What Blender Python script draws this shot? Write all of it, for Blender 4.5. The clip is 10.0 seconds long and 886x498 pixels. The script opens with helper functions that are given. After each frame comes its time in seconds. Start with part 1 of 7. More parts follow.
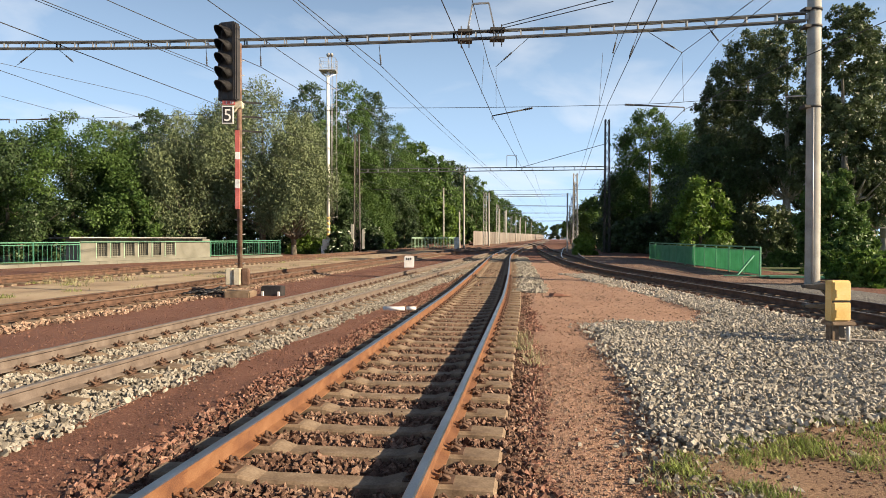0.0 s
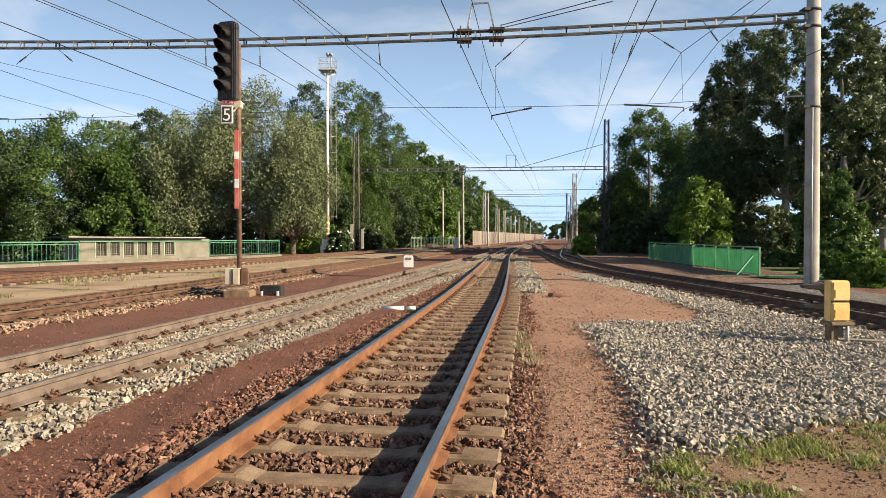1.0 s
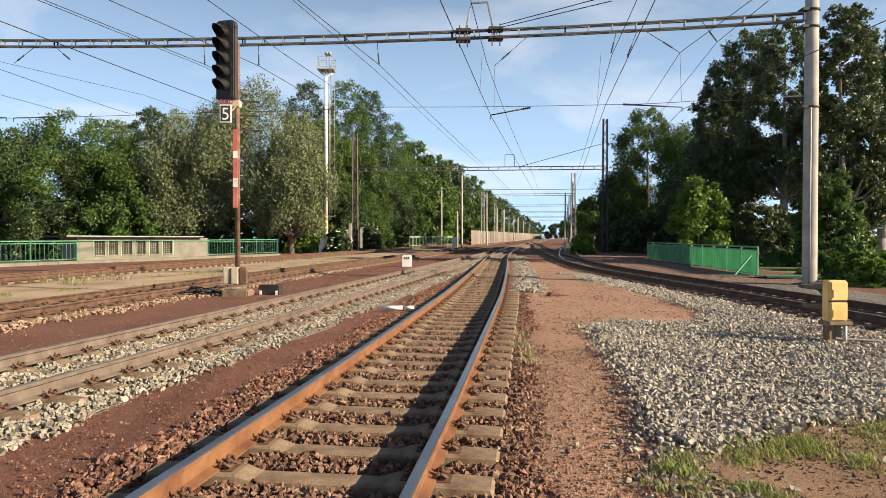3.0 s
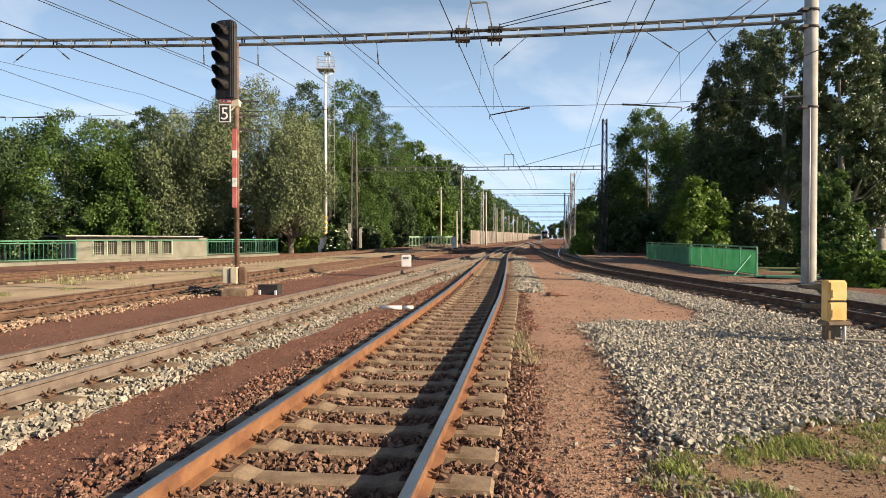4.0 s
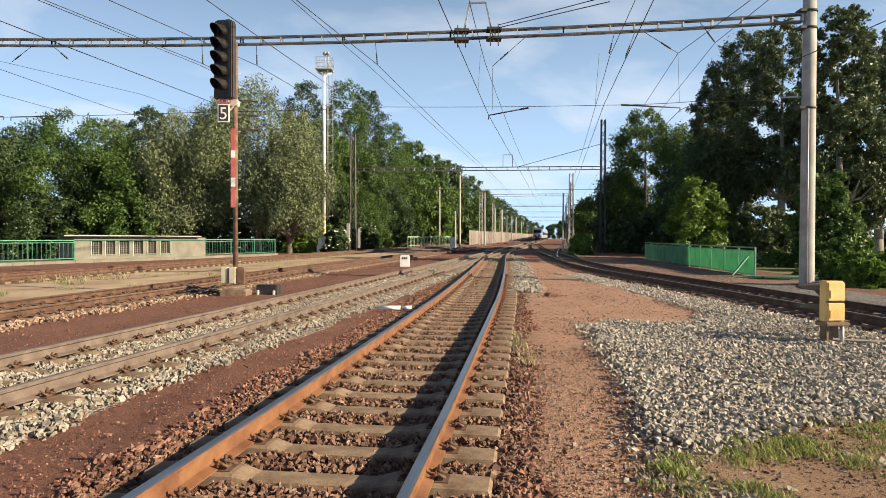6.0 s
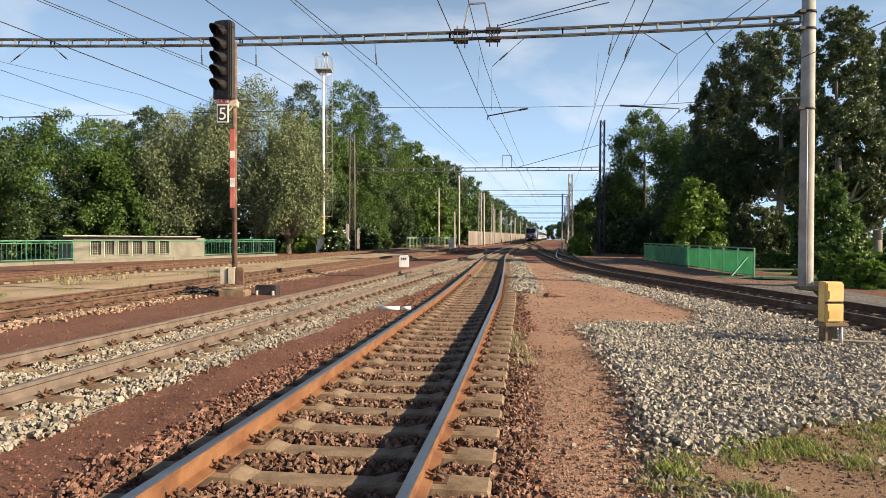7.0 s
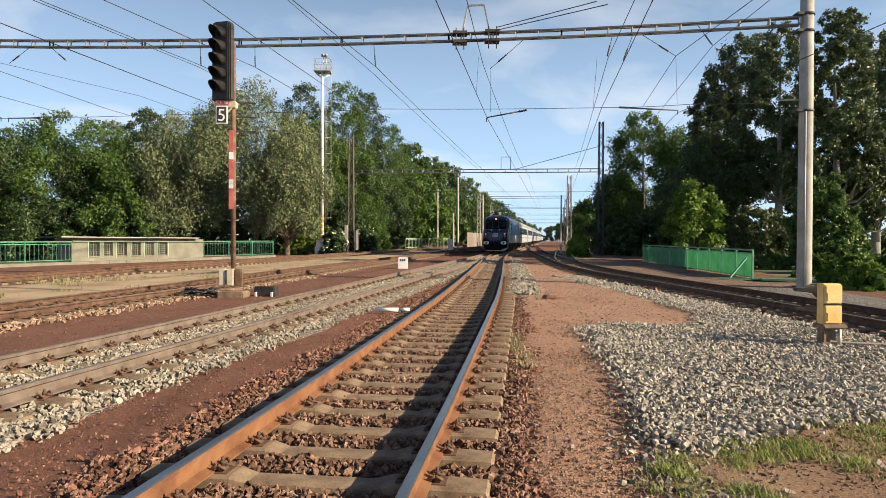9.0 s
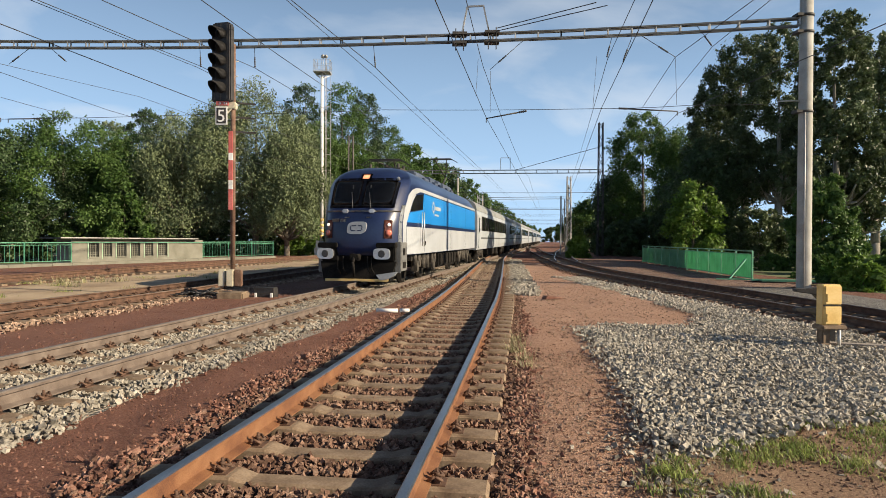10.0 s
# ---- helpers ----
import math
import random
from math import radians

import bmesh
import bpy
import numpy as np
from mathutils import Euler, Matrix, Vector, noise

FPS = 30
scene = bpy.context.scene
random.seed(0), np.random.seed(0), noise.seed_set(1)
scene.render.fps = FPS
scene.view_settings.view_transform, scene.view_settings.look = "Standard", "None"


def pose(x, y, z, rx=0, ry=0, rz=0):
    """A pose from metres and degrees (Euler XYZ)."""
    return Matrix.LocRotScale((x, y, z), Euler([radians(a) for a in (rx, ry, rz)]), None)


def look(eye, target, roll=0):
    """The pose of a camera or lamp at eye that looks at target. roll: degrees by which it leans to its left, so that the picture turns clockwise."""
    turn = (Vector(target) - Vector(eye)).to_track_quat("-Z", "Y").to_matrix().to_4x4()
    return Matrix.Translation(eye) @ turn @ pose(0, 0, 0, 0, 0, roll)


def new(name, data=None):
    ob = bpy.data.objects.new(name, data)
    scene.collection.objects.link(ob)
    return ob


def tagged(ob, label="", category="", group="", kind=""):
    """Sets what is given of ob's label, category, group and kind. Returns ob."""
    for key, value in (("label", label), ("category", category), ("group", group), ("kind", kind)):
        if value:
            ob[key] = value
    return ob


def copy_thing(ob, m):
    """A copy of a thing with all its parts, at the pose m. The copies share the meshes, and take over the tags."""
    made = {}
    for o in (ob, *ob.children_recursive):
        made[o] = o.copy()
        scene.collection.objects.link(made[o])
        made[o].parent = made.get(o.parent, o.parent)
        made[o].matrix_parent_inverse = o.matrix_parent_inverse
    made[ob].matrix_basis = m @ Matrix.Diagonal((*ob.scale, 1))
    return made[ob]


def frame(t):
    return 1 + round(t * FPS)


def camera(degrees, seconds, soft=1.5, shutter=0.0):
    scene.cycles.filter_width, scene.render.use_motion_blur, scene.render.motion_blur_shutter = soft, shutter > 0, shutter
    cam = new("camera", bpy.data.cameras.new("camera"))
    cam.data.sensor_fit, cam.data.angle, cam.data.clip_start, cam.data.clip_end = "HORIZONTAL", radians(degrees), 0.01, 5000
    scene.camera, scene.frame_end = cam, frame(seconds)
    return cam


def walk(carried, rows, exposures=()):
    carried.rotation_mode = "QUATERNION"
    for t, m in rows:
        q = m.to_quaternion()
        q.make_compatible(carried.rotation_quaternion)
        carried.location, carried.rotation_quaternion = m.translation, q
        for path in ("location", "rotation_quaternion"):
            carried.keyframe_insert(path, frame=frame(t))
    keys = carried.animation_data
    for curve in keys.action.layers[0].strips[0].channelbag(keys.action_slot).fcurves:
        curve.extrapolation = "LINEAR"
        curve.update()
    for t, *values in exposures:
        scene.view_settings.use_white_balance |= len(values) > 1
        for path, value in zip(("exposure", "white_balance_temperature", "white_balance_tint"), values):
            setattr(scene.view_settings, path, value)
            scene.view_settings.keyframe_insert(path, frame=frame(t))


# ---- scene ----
cam = camera(68.57, 10.0, soft=0.8)
EYE = (0.0, 0.0, 1.60)


def carried_pose(yaw, pitch, roll):
    return pose(*EYE, 90 + pitch, 0, yaw) @ pose(0, 0, 0, 0, 0, roll)


walk(cam, [
    (0.0, carried_pose(0.000, -0.797, 0.00)),
    (1.0, carried_pose(-0.062, -0.815, 0.04)),
    (2.5, carried_pose(-0.155, -0.852, 0.09)),
    (4.0, carried_pose(-0.245, -0.872, 0.135)),
    (5.5, carried_pose(-0.330, -0.868, 0.185)),
    (7.0, carried_pose(-0.440, -0.808, 0.245)),
    (8.0, carried_pose(-0.492, -0.752, 0.272)),
    (9.0, carried_pose(-0.541, -0.677, 0.288)),
    (10.0, carried_pose(-0.572, -0.602, 0.300)),
], exposures=[(0.0, 1.04, 7000, 11), (7.0, 1.03, 7000, 11), (9.0, 1.00, 7000, 11), (9.5, 0.94, 6900, 10), (10.0, 0.77, 6700, 9)])

# ---- light ----
SUN_ELEVATION, SUN_BEHIND = 24.5, 18.0   # the sun stands to the right and a little behind
world = bpy.data.worlds.new("sky")
scene.world = world
world.use_nodes = True
wn, wl = world.node_tree.nodes, world.node_tree.links
sky = wn.new("ShaderNodeTexSky")
sky.sky_type, sky.sun_disc = "NISHITA", False
sky.sun_elevation, sky.sun_rotation = radians(SUN_ELEVATION), radians(90 + SUN_BEHIND)
sky.air_density, sky.dust_density, sky.ozone_density = 0.75, 0.45, 1.2
bg = wn["Background"]
bg.inputs["Strength"].default_value = 0.055
# thin streaks of high cloud
tc = wn.new("ShaderNodeTexCoord")
sep = wn.new("ShaderNodeSeparateXYZ")
wl.new(tc.outputs["Generated"], sep.inputs[0])
up = wn.new("ShaderNodeMath"); up.operation = "ADD"; up.inputs[1].default_value = 0.22
wl.new(sep.outputs["Z"], up.inputs[0])
dv = wn.new("ShaderNodeVectorMath"); dv.operation = "DIVIDE"
wl.new(tc.outputs["Generated"], dv.inputs[0])
cmb = wn.new("ShaderNodeCombineXYZ")
for k in range(3):
    wl.new(up.outputs[0], cmb.inputs[k])
wl.new(cmb.outputs[0], dv.inputs[1])
mp = wn.new("ShaderNodeMapping")
mp.inputs["Scale"].default_value = (1.0, 1.25, 1.0)
mp.inputs["Rotation"].default_value = (0, 0, radians(12))
wl.new(dv.outputs[0], mp.inputs[0])
cn = wn.new("ShaderNodeTexNoise")
cn.inputs["Scale"].default_value, cn.inputs["Detail"].default_value, cn.inputs["Roughness"].default_value = 1.7, 9, 0.5
cn.inputs["Distortion"].default_value = 0.4
wl.new(mp.outputs[0], cn.inputs["Vector"])
cr = wn.new("ShaderNodeValToRGB")
cr.color_ramp.elements[0].position, cr.color_ramp.elements[1].position = 0.49, 0.86
cr.color_ramp.elements[1].color = (0.75, 0.75, 0.75, 1)
wl.new(cn.outputs["Fac"], cr.inputs[0])
mixw = wn.new("ShaderNodeMix"); mixw.data_type = "RGBA"
# the veil thins out towards the zenith
thin = wn.new("ShaderNodeMapRange")
thin.inputs["From Min"].default_value, thin.inputs["From Max"].default_value = 0.30, 0.65
thin.inputs["To Min"].default_value, thin.inputs["To Max"].default_value = 1.0, 0.1
wl.new(sep.outputs["Z"], thin.inputs["Value"])
veil = wn.new("ShaderNodeMath"); veil.operation = "MULTIPLY"
wl.new(cr.outputs[0], veil.inputs[0]); wl.new(thin.outputs[0], veil.inputs[1])
wl.new(veil.outputs[0], mixw.inputs["Factor"])
# pale haze low over the horizon
haze = wn.new("ShaderNodeMapRange")
haze.inputs["From Min"].default_value, haze.inputs["From Max"].default_value = 0.0, 0.50
haze.inputs["To Min"].default_value, haze.inputs["To Max"].default_value = 0.88, 0.0
wl.new(sep.outputs["Z"], haze.inputs["Value"])
mixh = wn.new("ShaderNodeMix"); mixh.data_type = "RGBA"
wl.new(haze.outputs[0], mixh.inputs["Factor"])
wl.new(sky.outputs[0], mixh.inputs["A"])
mixh.inputs["B"].default_value = (5.5, 8.5, 12.6, 1)
wl.new(mixh.outputs["Result"], mixw.inputs["A"])
mixw.inputs["B"].default_value = (9.0, 9.5, 10.3, 1)
wl.new(mixw.outputs["Result"], bg.inputs["Color"])

sun = new("sun", bpy.data.lights.new("sun", "SUN"))
sun.data.energy, sun.data.angle, sun.data.color = 5.0, radians(0.53), (1.0, 0.85, 0.64)
ce = math.cos(radians(SUN_ELEVATION))
sun_way = Vector((ce * math.cos(radians(SUN_BEHIND)), -ce * math.sin(radians(SUN_BEHIND)), math.sin(radians(SUN_ELEVATION))))
sun.matrix_world = look(sun_way * 200, (0, 0, 0))


# ---- materials ----
def material(name, colors, rough=0.8, metal=0.0, scale=4.0, fine=60.0, bump=0.3, bump_dist=0.01, fine_amount=0.35,
             spread=(0.35, 0.65), island=0.0, rand=0.0, coord="Object", transmit=0.0, spec=0.5, stretch=(1, 1, 1), detail=6, trans_color=None):
    """Two or three colours mixed by coarse and fine noise, with fine relief; optional change per piece."""
    m = bpy.data.materials.new(name)
    m.use_nodes = True
    n, l = m.node_tree.nodes, m.node_tree.links
    b = n["Principled BSDF"]
    tcn = n.new("ShaderNodeTexCoord")
    mpn = n.new("ShaderNodeMapping")
    mpn.inputs["Scale"].default_value = stretch
    l.new(tcn.outputs[coord], mpn.inputs[0])
    a = n.new("ShaderNodeTexNoise")
    a.inputs["Scale"].default_value, a.inputs["Detail"].default_value = scale, detail
    l.new(mpn.outputs[0], a.inputs["Vector"])
    f = n.new("ShaderNodeTexNoise")
    f.inputs["Scale"].default_value, f.inputs["Detail"].default_value = fine, 4
    l.new(mpn.outputs[0], f.inputs["Vector"])
    ramp = n.new("ShaderNodeValToRGB")
    els = ramp.color_ramp.elements
    while len(els) < len(colors):
        els.new(0.5)
    for i, c in enumerate(colors):
        els[i].position = spread[0] + (spread[1] - spread[0]) * i / max(1, len(colors) - 1)
        els[i].color = (*c, 1)
    mixf = n.new("ShaderNodeMix"); mixf.data_type = "FLOAT"
    mixf.inputs["Factor"].default_value = fine_amount
    l.new(a.outputs["Fac"], mixf.inputs["A"])
    l.new(f.outputs["Fac"], mixf.inputs["B"])
    l.new(mixf.outputs["Result"], ramp.inputs[0])
    col = ramp.outputs[0]
    if island or rand:
        src = n.new("ShaderNodeNewGeometry").outputs["Random Per Island"] if island else n.new("ShaderNodeObjectInfo").outputs["Random"]
        amt = island or rand
        mr = n.new("ShaderNodeMapRange")
        mr.inputs["To Min"].default_value, mr.inputs["To Max"].default_value = 1 - amt, 1 + amt
        l.new(src, mr.inputs["Value"])
        vm = n.new("ShaderNodeVectorMath"); vm.operation = "SCALE"
        l.new(col, vm.inputs[0]); l.new(mr.outputs[0], vm.inputs["Scale"])
        col = vm.outputs[0]
    l.new(col, b.inputs["Base Color"])
    b.inputs["Roughness"].default_value, b.inputs["Metallic"].default_value = rough, metal
    b.inputs["Specular IOR Level"].default_value = spec
    if bump:
        bp = n.new("ShaderNodeBump")
        bp.inputs["Strength"].default_value, bp.inputs["Distance"].default_value = bump, bump_dist
        l.new(f.outputs["Fac"], bp.inputs["Height"])
        l.new(bp.outputs[0], b.inputs["Normal"])
    if transmit:
        tr = n.new("ShaderNodeBsdfTranslucent")
        if trans_color:
            tr.inputs[0].default_value = (*trans_color, 1)
        else:
            l.new(col, tr.inputs[0])
        ms = n.new("ShaderNodeMixShader")
        ms.inputs[0].default_value = transmit
        l.new(b.outputs[0], ms.inputs[1]); l.new(tr.outputs[0], ms.inputs[2])
        l.new(ms.outputs[0], n["Material Output"].inputs[0])
    return m


def stony(name, cols, cell=18.0, rough=0.9, depth=0.05, coarse=0.45, spread=(0.2, 0.3)):
    """A bed of crushed stone, for what lies between and behind the single stones."""
    m = bpy.data.materials.new(name)
    m.use_nodes = True
    n, l = m.node_tree.nodes, m.node_tree.links
    b = n["Principled BSDF"]
    t = n.new("ShaderNodeTexCoord")
    v = n.new("ShaderNodeTexVoronoi"); v.inputs["Scale"].default_value = cell
    l.new(t.outputs["Object"], v.inputs["Vector"])
    big = n.new("ShaderNodeTexNoise"); big.inputs["Scale"].default_value = 0.8; big.inputs["Detail"].default_value = 5
    l.new(t.outputs["Object"], big.inputs["Vector"])
    s = n.new("ShaderNodeSeparateColor"); l.new(v.outputs["Color"], s.inputs[0])
    mx = n.new("ShaderNodeMix"); mx.data_type = "FLOAT"; mx.inputs["Factor"].default_value = coarse
    l.new(s.outputs[0], mx.inputs["A"]); l.new(big.outputs["Fac"], mx.inputs["B"])
    r = n.new("ShaderNodeValToRGB")
    e = r.color_ramp.elements
    e.new(0.5)
    for i, c in enumerate(cols):
        e[i].position, e[i].color = spread[0] + spread[1] * i, (*c, 1)
    l.new(mx.outputs["Result"], r.inputs[0])
    l.new(r.outputs[0], b.inputs["Base Color"])
    b.inputs["Roughness"].default_value = rough
    bp = n.new("ShaderNodeBump"); bp.invert = True
    bp.inputs["Strength"].default_value, bp.inputs["Distance"].default_value = 1.0, depth
    l.new(v.outputs["Distance"], bp.inputs["Height"]); l.new(bp.outputs[0], b.inputs["Normal"])
    return m


def glow(name, color, strength):
    m = bpy.data.materials.new(name)
    m.use_nodes = True
    b = m.node_tree.nodes["Principled BSDF"]
    b.inputs["Base Color"].default_value = (*color, 1)
    b.inputs["Emission Color"].default_value = (*color, 1)
    b.inputs["Emission Strength"].default_value = strength
    return m


M = {}
M["red_grit"] = stony("red_grit", [(0.078, 0.029, 0.018), (0.155, 0.06, 0.036), (0.265, 0.13, 0.082)], 80, 0.95, 0.012, 0.5, (0.12, 0.38))
M["path_grit"] = stony("path_grit", [(0.165, 0.09, 0.059), (0.315, 0.174, 0.11), (0.46, 0.30, 0.21)], 66, 0.95, 0.008, 0.42, (0.12, 0.38))
M["railhead_dull"] = material("railhead_dull", [(0.13, 0.108, 0.092), (0.2, 0.17, 0.15)], 0.55, 0.3, scale=3, fine=90, bump=0.1, bump_dist=0.001)
M["beam_steel"] = material("beam_steel", [(0.075, 0.078, 0.078), (0.14, 0.142, 0.138), (0.24, 0.24, 0.228)], 0.65, 0.3, scale=1.2, fine=40, bump=0.15, bump_dist=0.002)
M["sand"] = material("sand", [(0.22, 0.15, 0.09), (0.34, 0.25, 0.16), (0.42, 0.33, 0.22)], 0.95, scale=0.5, fine=40, bump=0.6, fine_amount=0.4)
M["stone_grey"] = material("stone_grey", [(0.21, 0.188, 0.155), (0.345, 0.315, 0.265), (0.47, 0.434, 0.372)], 0.9, scale=9, fine=90, bump=0.5, bump_dist=0.004, island=0.24, spec=0.15)
M["stone_grey_single"] = material("stone_grey_single", [(0.21, 0.188, 0.155), (0.345, 0.315, 0.265), (0.47, 0.434, 0.372)], 0.9, scale=9, fine=90, bump=0.5, bump_dist=0.004, rand=0.24, spec=0.15)
M["stone_red"] = material("stone_red", [(0.095, 0.042, 0.031), (0.19, 0.095, 0.069), (0.32, 0.205, 0.155)], 0.88, scale=7, fine=80, bump=0.5, bump_dist=0.004, island=0.45, spec=0.2)
M["stone_path"] = material("stone_path", [(0.16, 0.095, 0.065), (0.27, 0.18, 0.13), (0.40, 0.31, 0.24)], 0.9, scale=7, fine=80, bump=0.5, bump_dist=0.004, island=0.4, spec=0.2)
M["stone_pale"] = material("stone_pale", [(0.17, 0.15, 0.122), (0.275, 0.248, 0.206), (0.385, 0.353, 0.3)], 0.9, scale=7, fine=80, bump=0.5, bump_dist=0.004, island=0.28, spec=0.15)
M["stone_brown"] = material("stone_brown", [(0.075, 0.041, 0.03), (0.155, 0.09, 0.064), (0.29, 0.198, 0.148)], 0.88, scale=7, fine=80, bump=0.5, bump_dist=0.004, island=0.45, spec=0.2)
M["stone_brown_single"] = material("stone_brown_single", [(0.075, 0.041, 0.03), (0.155, 0.09, 0.064), (0.29, 0.198, 0.148)], 0.88, scale=7, fine=80, bump=0.5, bump_dist=0.004, rand=0.4, spec=0.2)
M["rust"] = material("rust", [(0.103, 0.040, 0.019), (0.176, 0.075, 0.032), (0.232, 0.115, 0.054)], 0.75, scale=5, fine=120, bump=0.25, bump_dist=0.003, fine_amount=0.4)
M["rust_dusty"] = material("rust_dusty", [(0.088, 0.064, 0.05), (0.135, 0.102, 0.082), (0.185, 0.147, 0.12)], 0.85, scale=5, fine=120, bump=0.25, bump_dist=0.003)
M["rust_dark"] = material("rust_dark", [(0.05, 0.028, 0.018), (0.10, 0.052, 0.032), (0.15, 0.085, 0.055)], 0.8, scale=5, fine=120, bump=0.25, bump_dist=0.003)
M["railhead"] = material("railhead", [(0.30, 0.295, 0.29), (0.44, 0.435, 0.43)], 0.36, 1.0, scale=3, fine=90, bump=0.05, bump_dist=0.001, stretch=(1, 1, 1))
M["concrete"] = material("concrete", [(0.115, 0.077, 0.05), (0.19, 0.133, 0.087), (0.28, 0.208, 0.142)], 0.9, scale=5, fine=60, bump=0.4, bump_dist=0.004, rand=0.12)
M["concrete_grey"] = material("concrete_grey", [(0.25, 0.24, 0.21), (0.36, 0.345, 0.31), (0.45, 0.43, 0.39)], 0.9, scale=1.6, fine=50, bump=0.3, bump_dist=0.004)
M["leaf_dark"] = material("leaf_dark", [(0.026, 0.05, 0.017), (0.045, 0.078, 0.027), (0.068, 0.11, 0.042)], 0.5, scale=0.35, fine=3, bump=0, spec=0.35, island=0.35, transmit=0.18)
M["leaf_mid"] = material("leaf_mid", [(0.043, 0.087, 0.02), (0.073, 0.13, 0.031), (0.108, 0.175, 0.048)], 0.5, scale=0.35, fine=3, bump=0, spec=0.25, island=0.3, transmit=0.28)
M["leaf_grey"] = material("leaf_grey", [(0.042, 0.062, 0.024), (0.068, 0.095, 0.037), (0.10, 0.135, 0.06)], 0.5, scale=0.35, fine=3, bump=0, spec=0.4, island=0.4, transmit=0.25)
M["leaf_willow"] = material("leaf_willow", [(0.10, 0.128, 0.062), (0.15, 0.186, 0.092), (0.21, 0.25, 0.13)], 0.55, scale=0.35, fine=3, bump=0, spec=0.3, island=0.3, transmit=0.2)
M["leaf_bright"] = material("leaf_bright", [(0.07, 0.13, 0.02), (0.115, 0.195, 0.032), (0.165, 0.255, 0.05)], 0.5, scale=0.35, fine=3, bump=0, spec=0.25, island=0.35, transmit=0.3)
M["bark"] = material("bark", [(0.07, 0.055, 0.04), (0.14, 0.115, 0.085), (0.22, 0.19, 0.15)], 0.95, scale=4, fine=30, bump=0.8, bump_dist=0.02, stretch=(1, 1, 0.25))
M["blossom"] = material("blossom", [(0.45, 0.47, 0.34), (0.62, 0.63, 0.5), (0.72, 0.72, 0.6)], 0.8, scale=9, fine=60, bump=0.5, bump_dist=0.02)
M["bark_pale"] = material("bark_pale", [(0.14, 0.12, 0.095), (0.26, 0.235, 0.195), (0.38, 0.35, 0.30)], 0.95, scale=4, fine=30, bump=0.8, bump_dist=0.02, stretch=(1, 1, 0.25))
M["grass"] = material("grass", [(0.13, 0.175, 0.035), (0.22, 0.27, 0.065), (0.33, 0.355, 0.115)], 0.7, scale=2, fine=9, bump=0, island=0.45, transmit=0.3)
M["weed_dry"] = material("weed_dry", [(0.2, 0.2, 0.09), (0.3, 0.27, 0.15), (0.4, 0.36, 0.24)], 0.8, scale=3, fine=12, bump=0, island=0.3, transmit=0.2)
M["soil"] = stony("soil", [(0.10, 0.056, 0.032), (0.25, 0.148, 0.086), (0.40, 0.275, 0.17)], 88, 0.95, 0.008, 0.55, (0.15, 0.36))
M["meadow"] = material("meadow", [(0.05, 0.075, 0.02), (0.09, 0.11, 0.035), (0.16, 0.15, 0.07)], 0.95, scale=0.15, fine=12, bump=0.6, bump_dist=0.05, fine_amount=0.4)
M["green_paint"] = material("green_paint", [(0.05, 0.19, 0.115), (0.075, 0.245, 0.15), (0.11, 0.3, 0.195)], 0.5, scale=2, fine=40, bump=0.1, bump_dist=0.002)
M["green_rail"] = material("green_rail", [(0.10, 0.28, 0.17), (0.15, 0.36, 0.225), (0.2, 0.42, 0.28)], 0.5, scale=2, fine=40, bump=0.1, bump_dist=0.002)
M["green_pale"] = material("green_pale", [(0.22, 0.36, 0.24), (0.3, 0.45, 0.31), (0.36, 0.5, 0.37)], 0.55, scale=2, fine=40, bump=0.1, bump_dist=0.002)
M["green_sheet"] = material("green_sheet", [(0.13, 0.36, 0.21), (0.18, 0.46, 0.28), (0.23, 0.52, 0.33)], 0.5, scale=1.5, fine=40, bump=0.1, bump_dist=0.002, transmit=0.6)
M["galv"] = material("galv", [(0.28, 0.27, 0.26), (0.42, 0.41, 0.39), (0.52, 0.51, 0.48)], 0.55, 0.4, scale=1.5, fine=40, bump=0.15, bump_dist=0.002)
M["steel_dark"] = material("steel_dark", [(0.03, 0.028, 0.026), (0.055, 0.05, 0.046), (0.09, 0.08, 0.07)], 0.65, 0.3, scale=2, fine=40, bump=0.15, bump_dist=0.002)
M["steel_rusty"] = material("steel_rusty", [(0.08, 0.045, 0.03), (0.16, 0.09, 0.06), (0.28, 0.2, 0.15)], 0.8, 0.2, scale=3, fine=50, bump=0.2, bump_dist=0.002)
M["wire"] = material("wire", [(0.03, 0.03, 0.032), (0.07, 0.07, 0.072)], 0.6, 0.4, bump=0)
M["white_paint"] = material("white_paint", [(0.62, 0.6, 0.56), (0.78, 0.77, 0.74), (0.82, 0.81, 0.79)], 0.6, scale=2, fine=30, bump=0.1, bump_dist=0.002)
M["black_paint"] = material("black_paint", [(0.014, 0.013, 0.013), (0.028, 0.026, 0.026), (0.05, 0.046, 0.044)], 0.6, scale=3, fine=30, bump=0.1, bump_dist=0.002)
M["red_paint"] = material("red_paint", [(0.42, 0.08, 0.07), (0.52, 0.13, 0.115), (0.58, 0.22, 0.2)], 0.6, scale=3, fine=30, bump=0.1, bump_dist=0.002)
M["yellow_paint"] = material("yellow_paint", [(0.62, 0.40, 0.12), (0.74, 0.51, 0.19), (0.78, 0.57, 0.26)], 0.5, scale=3, fine=40, bump=0.1, bump_dist=0.002)
M["cream_paint"] = material("cream_paint", [(0.4, 0.35, 0.25), (0.52, 0.47, 0.35), (0.58, 0.54, 0.42)], 0.6, scale=3, fine=30, bump=0.1, bump_dist=0.002)
